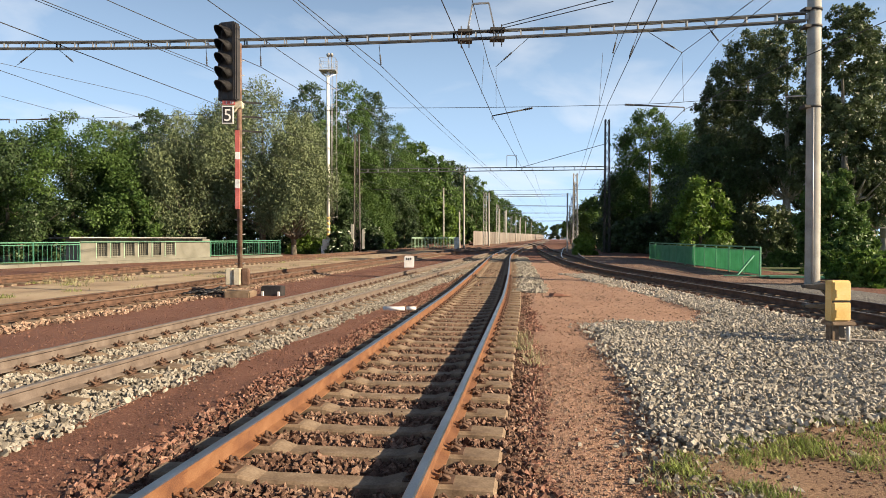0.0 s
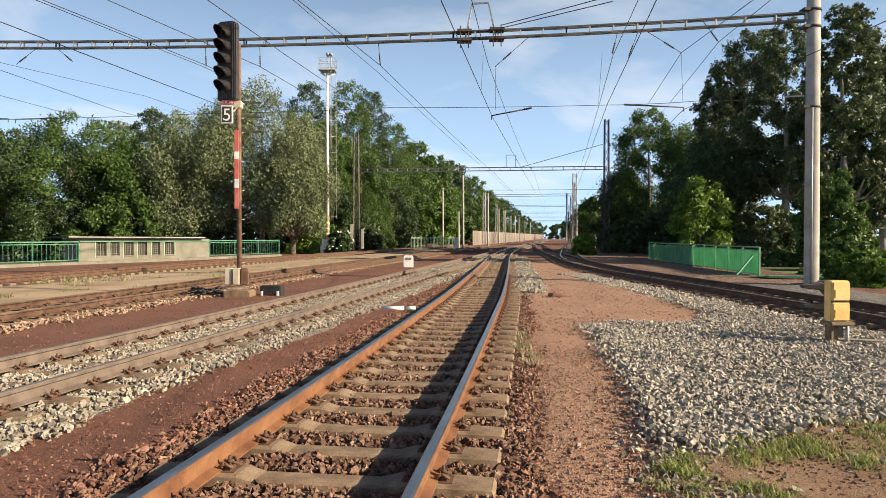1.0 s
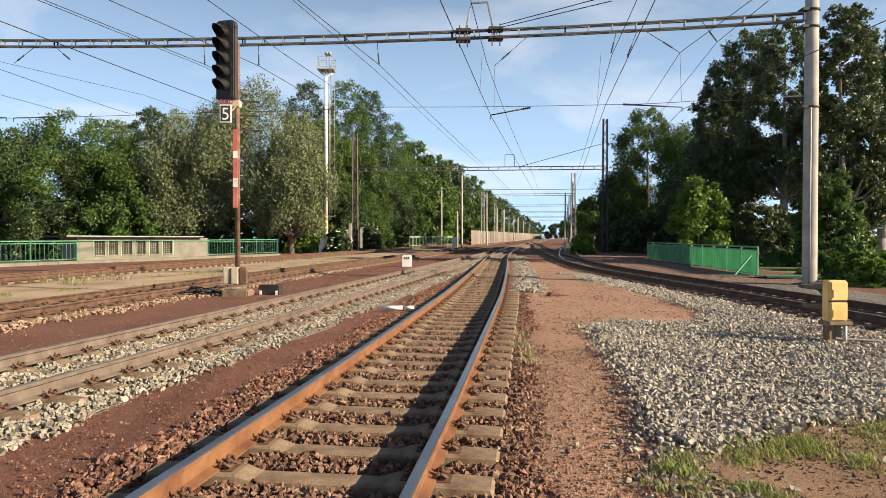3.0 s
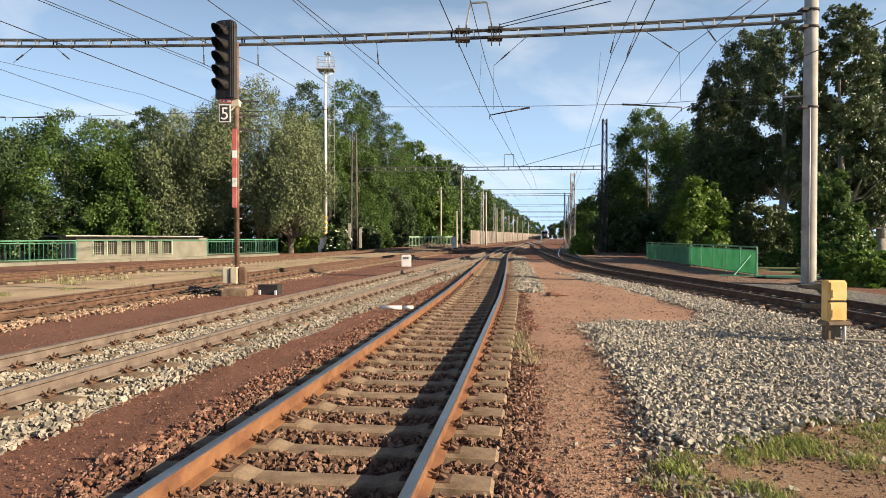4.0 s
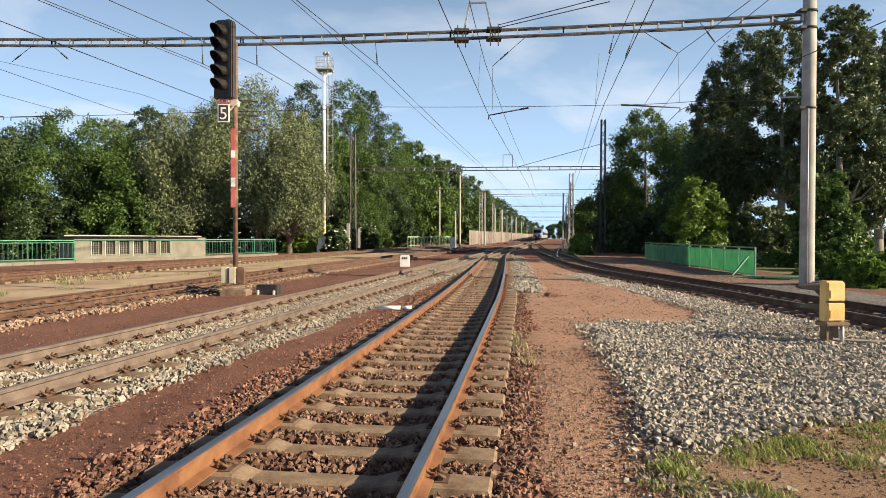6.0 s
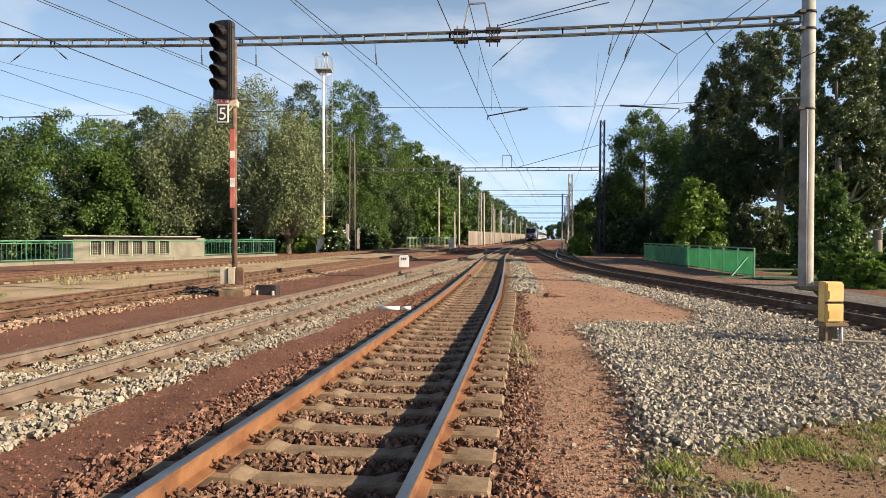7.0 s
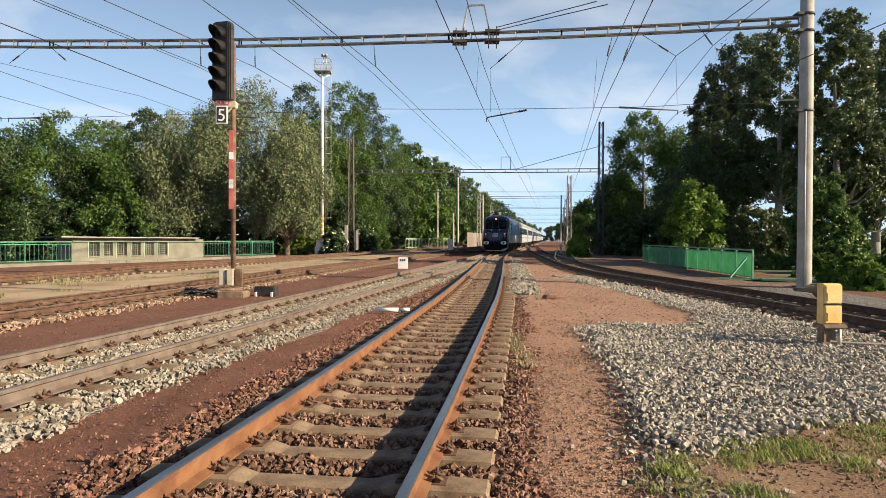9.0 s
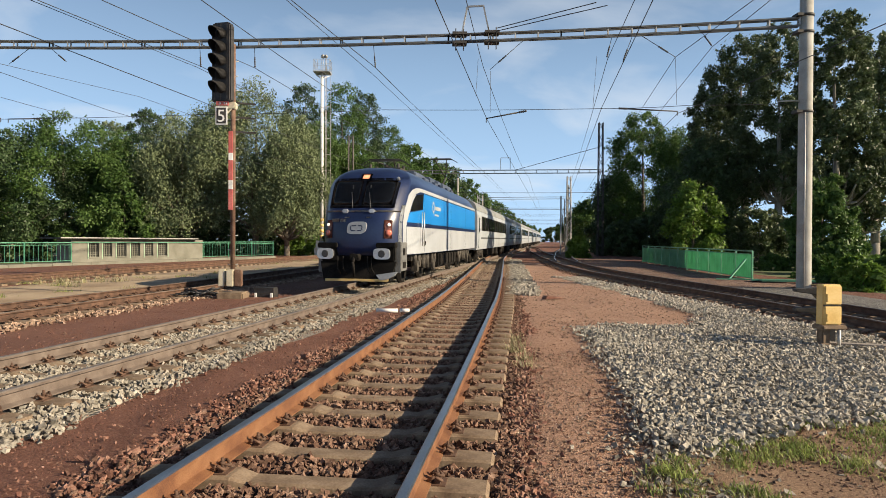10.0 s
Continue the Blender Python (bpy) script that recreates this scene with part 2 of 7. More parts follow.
M["plaster"] = material("plaster", [(0.13, 0.126, 0.098), (0.175, 0.17, 0.136), (0.22, 0.215, 0.178)], 0.9, scale=1.2, fine=30, bump=0.2, bump_dist=0.004)
M["dark_void"] = material("dark_void", [(0.02, 0.02, 0.018), (0.04, 0.038, 0.034)], 0.9, scale=3, bump=0.1)
M["wood_grey"] = material("wood_grey", [(0.15, 0.125, 0.105), (0.21, 0.18, 0.155), (0.27, 0.235, 0.205)], 0.9, scale=2, fine=30, bump=0.3, rand=0.2, stretch=(1, 1, 0.15))
M["loco_blue"] = material("loco_blue", [(0.009, 0.016, 0.05), (0.012, 0.022, 0.068), (0.018, 0.031, 0.085)], 0.3, spec=0.5, scale=0.7, fine=20, bump=0.02, bump_dist=0.001)
M["loco_black"] = material("loco_black", [(0.006, 0.008, 0.016), (0.010, 0.013, 0.024)], 0.3, spec=0.3, scale=0.7, fine=20, bump=0.02, bump_dist=0.001)
M["step_grey"] = material("step_grey", [(0.10, 0.10, 0.10), (0.16, 0.158, 0.15), (0.21, 0.205, 0.195)], 0.6, scale=2, fine=25, bump=0.1, bump_dist=0.002)
M["loco_sky"] = material("loco_sky", [(0.008, 0.17, 0.50), (0.012, 0.205, 0.57), (0.025, 0.24, 0.6)], 0.3, scale=0.7, fine=20, bump=0.02, bump_dist=0.001)
M["loco_white"] = material("loco_white", [(0.31, 0.325, 0.34), (0.385, 0.405, 0.425), (0.45, 0.47, 0.49)], 0.35, scale=0.7, fine=15, bump=0.02, bump_dist=0.001)
M["loco_roof"] = material("loco_roof", [(0.05, 0.07, 0.11), (0.08, 0.10, 0.15), (0.12, 0.14, 0.18)], 0.5, scale=1, fine=20, bump=0.05, bump_dist=0.002)
M["coach_white"] = material("coach_white", [(0.29, 0.31, 0.325), (0.365, 0.39, 0.405), (0.42, 0.44, 0.455)], 0.4, scale=0.6, fine=15, bump=0.02, bump_dist=0.001)
M["coach_roof"] = material("coach_roof", [(0.17, 0.175, 0.165), (0.24, 0.245, 0.235), (0.3, 0.305, 0.29)], 0.6, scale=0.6, fine=15, bump=0.05, bump_dist=0.002)
M["under_dark"] = material("under_dark", [(0.007, 0.0065, 0.006), (0.016, 0.0145, 0.013), (0.04, 0.034, 0.029)], 0.85, spec=0.1, scale=3, fine=25, bump=0.2, bump_dist=0.004)
# the deepest black, for the buffer beam and track clearer
M["deep_black"] = material("deep_black", [(0.004, 0.004, 0.004), (0.009, 0.0085, 0.008), (0.018, 0.016, 0.014)], 0.85, spec=0.1, scale=3, fine=25, bump=0.2, bump_dist=0.004)
M["dark_grey"] = material("dark_grey", [(0.028, 0.028, 0.03), (0.042, 0.042, 0.044), (0.06, 0.06, 0.06)], 0.6, scale=2, fine=25, bump=0.1, bump_dist=0.002)
M["dark_glass"] = material("dark_glass", [(0.006, 0.007, 0.009), (0.012, 0.013, 0.016)], 0.07, scale=1, bump=0, spec=0.6)
M["lamp_glass"] = material("lamp_glass", [(0.20, 0.075, 0.06), (0.3, 0.13, 0.105)], 0.15, scale=8, bump=0.03, bump_dist=0.002)
M["bogie_grey"] = material("bogie_grey", [(0.02, 0.018, 0.016), (0.055, 0.049, 0.042), (0.12, 0.105, 0.09)], 0.8, spec=0.2, scale=4, fine=25, bump=0.2, bump_dist=0.004)
M["lamp_red"] = material("lamp_red", [(0.5, 0.12, 0.08), (0.62, 0.2, 0.14)], 0.25, scale=8, bump=0.05, bump_dist=0.002)
M["lamp_on"] = glow("lamp_on", (1.0, 0.9, 0.78), 0.55)
M["panel_on"] = glow("panel_on", (1.0, 0.42, 0.22), 0.6)
M["steel_bright"] = material("steel_bright", [(0.4, 0.4, 0.4), (0.55, 0.55, 0.54), (0.6, 0.6, 0.6)], 0.4, 0.6, scale=3, fine=30, bump=0.05, bump_dist=0.001)


# ---- building helpers ----
def mesh_of(name, bm, mat):
    me = bpy.data.meshes.new(name)
    bm.to_mesh(me)
    bm.free()
    for x in (mat if isinstance(mat, (list, tuple)) else [mat]):
        me.materials.append(x)
    return me


def thing(name, label, category, at=(0, 0, 0), turn=0.0, group="", kind=""):
    ob = new(name)
    ob.matrix_basis = pose(*at, 0, 0, turn)
    ob.empty_display_size = 0.2
    return tagged(ob, label, category, group, kind)


def part(name, bm, mat, parent, label=""):
    ob = new(name, mesh_of(name, bm, mat))
    ob.parent = parent
    if label:
        tagged(ob, label)
    return ob


def part_data(name, me, parent, m=None, label=""):
    ob = new(name, me)
    ob.parent = parent
    if m is not None:
        ob.matrix_basis = m
    if label:
        tagged(ob, label)
    return ob


def box(bm, x0, x1, y0, y1, z0, z1, bevel=0.0, m=None, mat=0):
    r = bmesh.ops.create_cube(bm, size=1.0)
    vs = r["verts"]
    t = Matrix.Translation(((x0 + x1) / 2, (y0 + y1) / 2, (z0 + z1) / 2)) @ Matrix.Diagonal((x1 - x0, y1 - y0, z1 - z0, 1))
    bmesh.ops.transform(bm, matrix=t, verts=vs)
    fs = list({f for v in vs for f in v.link_faces})
    if bevel:
        es = list({e for f in fs for e in f.edges})
        r = bmesh.ops.bevel(bm, geom=es, offset=bevel, segments=2, affect="EDGES", clamp_overlap=True)
        vs = list({v for f in r["faces"] for v in f.verts} | {v for v in vs if v.is_valid})
        fs = list({f for v in vs for f in v.link_faces})
    for f in fs:
        f.material_index = mat
    if m is not None:
        bmesh.ops.transform(bm, matrix=m, verts=vs)
    return vs


def rod(bm, a, b, r0, r1=None, seg=8, mat=0, caps=True):
    """A round bar from a to b, tapering from r0 to r1."""
    a, b = Vector(a), Vector(b)
    d = b - a
    r = bmesh.ops.create_cone(bm, cap_ends=caps, segments=seg, radius1=r0, radius2=r0 if r1 is None else r1, depth=d.length)
    m = Matrix.Translation((a + b) / 2) @ d.to_track_quat("Z", "Y").to_matrix().to_4x4()
    bmesh.ops.transform(bm, matrix=m, verts=r["verts"])
    for f in {f for v in r["verts"] for f in v.link_faces}:
        f.material_index = mat
        f.smooth = len(f.verts) == 4
    return r["verts"]


def bar(bm, a, b, w, h, mat=0):
    """A square bar from a to b."""
    a, b = Vector(a), Vector(b)
    d = b - a
    m = Matrix.Translation((a + b) / 2) @ d.to_track_quat("Z", "Y").to_matrix().to_4x4()
    box(bm, -w / 2, w / 2, -h / 2, h / 2, -d.length / 2, d.length / 2, m=m, mat=mat)


def lathe(bm, prof, seg=16, m=None, mat=0, smooth=True):
    """Turn a profile of (radius, z) round the z axis."""
    rings = []
    for r, z in prof:
        rings.append([bm.verts.new((r * math.cos(2 * math.pi * i / seg), r * math.sin(2 * math.pi * i / seg), z)) for i in range(seg)])
    for p, q in zip(rings, rings[1:]):
        for i in range(seg):
            f = bm.faces.new((p[i], p[(i + 1) % seg], q[(i + 1) % seg], q[i]))
            f.smooth, f.material_index = smooth, mat
    for ring, flip in ((rings[0], True), (rings[-1], False)):
        f = bm.faces.new(ring[::-1] if flip else ring)
        f.material_index = mat
    vs = [v for ring in rings for v in ring]
    if m is not None:
        bmesh.ops.transform(bm, matrix=m, verts=vs)
    return vs


def extrude_outline(bm, pts, y0, y1, mat=0, bevel=0.0):
    """A solid from an outline in x and z, from y0 to y1."""
    a = [bm.verts.new((x, y0, z)) for x, z in pts]
    b = [bm.verts.new((x, y1, z)) for x, z in pts]
    n = len(pts)
    fs = [bm.faces.new(a), bm.faces.new(b[::-1])]
    for i in range(n):
        fs.append(bm.faces.new((a[i], b[i], b[(i + 1) % n], a[(i + 1) % n])))
    for f in fs:
        f.material_index = mat
    bmesh.ops.recalc_face_normals(bm, faces=fs)
    if bevel:
        bmesh.ops.bevel(bm, geom=list({e for f in fs for e in f.edges}), offset=bevel, segments=2, affect="EDGES", clamp_overlap=True)


def fast_mesh(name, verts, faces_n, mat, smooth=False):
    """A mesh from numpy arrays: verts (n, 3), faces (m, k)."""
    me = bpy.data.meshes.new(name)
    verts = np.ascontiguousarray(verts, dtype=np.float32)
    faces_n = np.ascontiguousarray(faces_n, dtype=np.int32)
    m, k = faces_n.shape
    me.vertices.add(len(verts))
    me.vertices.foreach_set("co", verts.ravel())
    me.loops.add(m * k)
    me.loops.foreach_set("vertex_index", faces_n.ravel())
    me.polygons.add(m)
    me.polygons.foreach_set("loop_start", np.arange(0, m * k, k, dtype=np.int32))
    me.update(calc_edges=True)
    me.materials.append(mat)
    me.polygons.foreach_set("use_smooth", np.full(m, smooth, dtype=bool))
    me.validate()
    return me


def rise(y):
    """The line climbs gently away from the eye."""
    d = max(0.0, y - 10.0)
    return 0.0055 * d * d / (d + 6.0)


# ---- plan of the tracks ----
def spline(ctrl, step=0.6):
    """A smooth line through a few plan points, resampled at even steps."""
    c = [Vector((x, y)) for x, y in ctrl]
    pts = []
    for i in range(len(c) - 1):
        p0 = c[i - 1] if i else c[0] * 2 - c[1]
        p1, p2 = c[i], c[i + 1]
        p3 = c[i + 2] if i + 2 < len(c) else c[-1] * 2 - c[-2]
        n = max(4, int((p2 - p1).length / 0.4))
        for k in range(n):
            t = k / n
            pts.append(0.5 * (2 * p1 + (p2 - p0) * t + (2 * p0 - 5 * p1 + 4 * p2 - p3) * t * t + (3 * p1 - p0 - 3 * p2 + p3) * t ** 3))
    pts.append(c[-1])
    out, acc = [pts[0]], 0.0
    for a, b in zip(pts, pts[1:]):
        seg = (b - a).length
        while acc + seg >= step:
            k = (step - acc) / seg
            a = a + (b - a) * k
            out.append(a.copy())
            seg = (b - a).length
            acc = 0.0
        acc += seg
    return out


def main_x(y):
    return -6.0 + 0.181 * y


RAIL_TOP = 0.17
PLAN = {
    "main": [(main_x(-60), -60), (main_x(0), 0), (main_x(100), 100), (main_x(500), 500)],
    "near": [(-3.3, -14), (-1.87, -3), (-0.96, 3.58), (-0.54, 6.6), (0.345, 13.3), (0.95, 18), (1.97, 27), (2.72, 34), (5.05, 55), (8.3, 77), (main_x(95), 95)],
    "left": [(-19.5, -60), (-11.1, 0), (-9.0, 14.3), (-8.0, 20), (-6.7, 29), (-5.0, 39), (-1.5, 58), (6, 100), (28, 220), (79, 500)],
    "outer": [(-31, -60), (-20.4, 0), (-15.8, 27), (-13.4, 39), (-10.5, 54), (-4, 85), (9, 150), (74, 490)],
    "right": [(9.6, -40), (9.15, 0), (9.05, 12), (8.85, 18), (8.35, 26), (8.12, 32), (8.45, 40), (9.7, 54), (12.4, 80), (16.2, 108), (main_x(140), 140)],
    "cross": [(-5.0, 39), (-1.3, 58), (3.4, 72), (8.4, 87), (main_x(101), 101)],
    "cross_far": [(-10.5, 54), (-5.4, 75), (0.6, 94), (6.1, 112)],
    "siding": [(8.42, 39.6), (9.9, 50), (12.3, 63), (15.6, 80), (22, 110), (33, 160), (71, 330), (104, 480)],
}
TRACKS = {k: spline(v) for k, v in PLAN.items()}


def tangent(pts, i):
    a, b = pts[max(0, i - 1)], pts[min(len(pts) - 1, i + 1)]
    return (b - a).normalized()


# ---- ground ----
GROUND_Z = -0.085

def inside_strip(name, y, off=0.0):
    """x of a track's middle at a given y."""
    pts = TRACKS[name]
    for a, b in zip(pts, pts[1:]):
        if a.y <= y <= b.y:
            k = (y - a.y) / (b.y - a.y)
            return a.x + (b.x - a.x) * k + off
    return None


def ground_sheet():
    ys = [-120, -60, -30, -15] + [i * 1.0 for i in range(-8, 61)] + [70 + 8 * i for i in range(30)] + [340, 420, 550, 750, 1100, 1600, 2400]
    xs = [-1500, -700, -300, -150, -90, -60] + [i * 1.5 for i in range(-27, 28)] + [60, 90, 150, 300, 700, 1500]
    bm = bmesh.new()
    grid = []
    for y in ys:
        row = []
        for x in xs:
            z = rise(min(y, 400)) + GROUND_Z
            z += 0.03 * noise.noise((x * 0.25, y * 0.25, 0))
            mid = main_x(min(max(y, -60), 500))
            if x < mid - 30 or x > mid + 26 + 10 * (y < 60):
                z -= 0.5
            row.append(bm.verts.new((x, y, z)))
        grid.append(row)
    for r0, r1 in zip(grid, grid[1:]):
        for i in range(len(xs) - 1):
            f = bm.faces.new((r0[i], r0[i + 1], r1[i + 1], r1[i]))
            f.smooth = True
            c = f.calc_center_median()
            mid = main_x(min(c.y, 500))
            f.material_index = 0 if mid - 27 < c.x < mid + 17 else 1
    ob = new("ground", mesh_of("ground", bm, [M["red_grit"], M["meadow"]]))
    tagged(ob, "reddish-brown gritty railway ground with worn meadow beyond", "ground", kind="structure")


ground_sheet()


# ---- rails and sleepers ----
def rail_mesh(pts, off, mats, y_max=500, y_min=-70, foot=0.075):
    """A flat-bottomed rail swept along the track's line."""
    prof = [(-foot, 0.0), (foot, 0.0), (foot, 0.012), (0.012, 0.034), (0.0095, 0.118), (0.035, 0.134), (0.0365, 0.160), (0.027, 0.170),
            (-0.027, 0.170), (-0.0365, 0.160), (-0.035, 0.134), (-0.0095, 0.118), (-0.012, 0.034), (-foot, 0.012)]
    bm = bmesh.new()
    last = None
    for i, p in enumerate(pts):
        if not y_min <= p.y <= y_max or (p.y > 120 and i % 8):
            continue
        t = tangent(pts, i)
        nrm = Vector((t.y, -t.x))
        base = rise(p.y)
        ring = []
        for u, z in prof:
            q = p + nrm * (off + u)
            ring.append(bm.verts.new((q.x, q.y, base + z)))
        if last:
            for k in range(len(prof)):
                f = bm.faces.new((last[k], last[(k + 1) % len(prof)], ring[(k + 1) % len(prof)], ring[k]))
                f.material_index = 1 if k in (7, 6, 8) else 0
        else:
            bm.faces.new(ring[::-1])
        last = ring
    bm.faces.new(last)
    bmesh.ops.recalc_face_normals(bm, faces=bm.faces)
    return mesh_of("rail", bm, mats)


def sleeper_mesh():
    """Concrete sleeper: broad raised ends under the rails, a lower waist, worn edges."""
    bm = bmesh.new()
    secs = [(-1.21, 0.12, 0.00), (-1.19, 0.135, 0.025), (-0.98, 0.14, 0.03), (-0.55, 0.135, 0.032), (-0.42, 0.115, 0.0), (0.42, 0.115, 0.0), (0.55, 0.135, 0.032), (0.98, 0.14, 0.03), (1.19, 0.135, 0.025), (1.21, 0.12, 0.0)]
    last = None
    for x, w, z in secs:
        ring = [bm.verts.new((x, -w - 0.02, -0.16)), bm.verts.new((x, -w + 0.015, z - 0.02)), bm.verts.new((x, -w + 0.035, z - 0.004)),
                bm.verts.new((x, w - 0.035, z - 0.004)), bm.verts.new((x, w - 0.015, z - 0.02)), bm.verts.new((x, w + 0.02, -0.16))]
        if last:
            for k in range(5):
                bm.faces.new((last[k], last[k + 1], ring[k + 1], ring[k]))
        else:
            bm.faces.new(ring)
        last = ring
    bm.faces.new(last[::-1])
    bmesh.ops.recalc_face_normals(bm, faces=bm.faces)
    return bm


def clip_mesh():
    """A rail fastening: ribbed plate, bolt with nut, and a bent clamp on either side of the foot."""
    bm = bmesh.new()
    box(bm, -0.17, 0.17, -0.075, 0.075, -0.012, 0.004)
    for s in (-1, 1):
        box(bm, s * 0.115 - 0.018, s * 0.115 + 0.018, -0.055, 0.055, 0.0, 0.026)
        rod(bm, (s * 0.105, 0, 0.01), (s * 0.105, 0, 0.092), 0.011, seg=6)
        rod(bm, (s * 0.105, 0, 0.045), (s * 0.105, 0, 0.066), 0.022, seg=6)
        for e in (-1, 1):
            rod(bm, (s * 0.105, e * 0.016, 0.04), (s * 0.148, e * 0.05, 0.024), 0.011, seg=5)
            rod(bm, (s * 0.148, e * 0.05, 0.024), (s * 0.10, e * 0.075, 0.058), 0.011, seg=5)
            rod(bm, (s * 0.10, e * 0.075, 0.058), (s * 0.052, e * 0.062, 0.026), 0.011, seg=5)
    return bm


SLEEPER = mesh_of("sleeper", sleeper_mesh(), M["concrete"])
CLIP = mesh_of("fastening", clip_mesh(), M["rust_dark"])


def railway_track(key, label, rail_mats, y0, y1, clips_to, y_rail=500, start=None):
    pts = TRACKS[key]
    tr = thing("railway_track", label, "railway track", kind="structure", group="tracks")
    ys = -70 if start is None else start
    for s in (-1, 1):
        part_data("rail", rail_mesh(pts, s * 0.7535, rail_mats, y_rail, ys), tr)
    for i, p in enumerate(pts):
        if not max(y0, ys) <= p.y <= y1:
            continue
        t = tangent(pts, i)
        turn = math.degrees(math.atan2(t.y, t.x)) - 90
        jig = random.uniform(-0.6, 0.6)
        sl = part_data("sleeper", SLEEPER, tr, pose(p.x, p.y, rise(p.y) - 0.03, 0, 0, turn + jig))
        if p.y <= clips_to:
            for s in (-1, 1):
                part_data("fastening", CLIP, sl, pose(s * 0.7535, 0, 0.03))
    return tr


railway_track("near", "curving track with orange-rusted rails on concrete sleepers", [M["rust"], M["railhead"]], -9, 75, 28, 94)
railway_track("main", "straight main track with dusty brown rails and pale ballast", [M["rust_dusty"], M["railhead_dull"]], -12, 120, 30)
railway_track("left", "weathered station track with dark rusty rails", [M["rust_dark"], M["rust_dusty"]], 8, 90, 30)
railway_track("outer", "rusty outer track beside the green railing", [M["rust_dark"], M["rust_dark"]], 22, 60, 0)
# the dark rust tone also carries the shade on these rail sides
railway_track("right", "dark shaded curving track beside the mast", [M["rust_dark"], M["railhead_dull"]], 2, 70, 0, 138)
railway_track("cross", "dusty crossover between two tracks", [M["rust_dark"], M["railhead_dull"]], 1, 0, 0, 100, 40)
railway_track("cross_far", "dusty far crossover between two tracks", [M["rust_dark"], M["railhead_dull"]], 1, 0, 0, 111, 54)
railway_track("siding", "diverging siding with dark rusty rails", [M["rust_dark"], M["railhead"]], 46, 80, 0, 480, 46)


# ---- train ----
def main_pose(y_front, back=0.0):
    """Pose on the straight main track of a vehicle whose front stands y_front from the eye."""
    ang = math.degrees(math.atan(0.181))
    c = math.cos(radians(ang))
    y = y_front + back * c
    return pose(main_x(y), y, rise(y) + RAIL_TOP, math.degrees(math.atan(rise(y + 5) - rise(y - 5)) / 10), 0, -ang)


# ---- ballast, grit and grass ----
M["bed_brown"] = stony("bed_brown", [(0.05, 0.024, 0.016), (0.12, 0.06, 0.04), (0.22, 0.135, 0.09)])
M["bed_earth"] = stony("bed_earth", [(0.09, 0.05, 0.036), (0.2, 0.118, 0.083), (0.33, 0.22, 0.16)], 26)
M["bed_pale"] = stony("bed_pale", [(0.14, 0.12, 0.097), (0.235, 0.208, 0.17), (0.33, 0.298, 0.25)])
# darker than the loose stones, painting in the shade of their gaps
M["bed_grey"] = stony("bed_grey", [(0.06, 0.055, 0.05), (0.14, 0.13, 0.118), (0.25, 0.235, 0.21)], 22)
M["bed_dark"] = stony("bed_dark", [(0.04, 0.026, 0.02), (0.09, 0.062, 0.048), (0.165, 0.122, 0.098)])
BED_Z = -0.095


def bed(key, label, mat, o0, o1, y0, y1, z=BED_Z, slope=0.05):
    """The ballast bed along a track, a low bank with sloping shoulders."""
    pts = TRACKS[key]
    bm = bmesh.new()
    last = None
    for i, p in enumerate(pts):
        if not y0 <= p.y <= y1 or (p.y > 60 and i % 4):
            continue
        t = tangent(pts, i)
        nrm = Vector((t.y, -t.x))
        w = 0.16 * noise.noise((p.y * 0.45, o0, 3)) + 0.07 * noise.noise((p.y * 2.3, o0, 3))
        w2 = 0.16 * noise.noise((p.y * 0.45, o1, 7)) + 0.07 * noise.noise((p.y * 2.3, o1, 7))
        ring = []
        for o, dz in ((o0 + w, -slope), (o0 + w + 0.25, 0), (o1 + w2 - 0.25, 0), (o1 + w2, -slope)):
            q = p + nrm * o
            ring.append(bm.verts.new((q.x, q.y, rise(p.y) + z + dz + 0.01 * noise.noise((q.x * 2, q.y * 2, 0)))))
        if last:
            for k in range(3):
                bm.faces.new((last[k], last[k + 1], ring[k + 1], ring[k])).smooth = True
        last = ring
    return tagged(new("ballast_bed", mesh_of("ballast_bed", bm, mat)), label, "ballast", kind="structure")


near_bed = bed("near", "brown crushed-stone ballast under the curving track", M["bed_brown"], -1.55, 1.55, -12, 92)
bed("main", "pale crushed-stone ballast under the main track", M["bed_pale"], -1.45, 1.75, -20, 300, -0.08)
bed("left", "weathered brown ballast under the station track", M["bed_dark"], -1.5, 1.7, -10, 300)
bed("outer", "sandy brown ballast under the outer track", M["bed_dark"], -1.5, 1.4, 0, 300)
# dark stone colour, with the shade over this track put into it
bed("right", "dark ballast under the shaded track", M["bed_dark"], -1.6, 1.7, -10, 138)
bed("right", "grey stones on the bank beside the shaded track", M["bed_grey"], 1.5, 4.8, 6, 24, -0.06)
bed("right", "reddish-brown earth bank before the green railing", M["bed_earth"], 1.5, 6.2, 23.5, 62, -0.05)
bed("siding", "dark ballast under the siding", M["bed_dark"], -1.5, 1.5, 42, 300, -0.07)


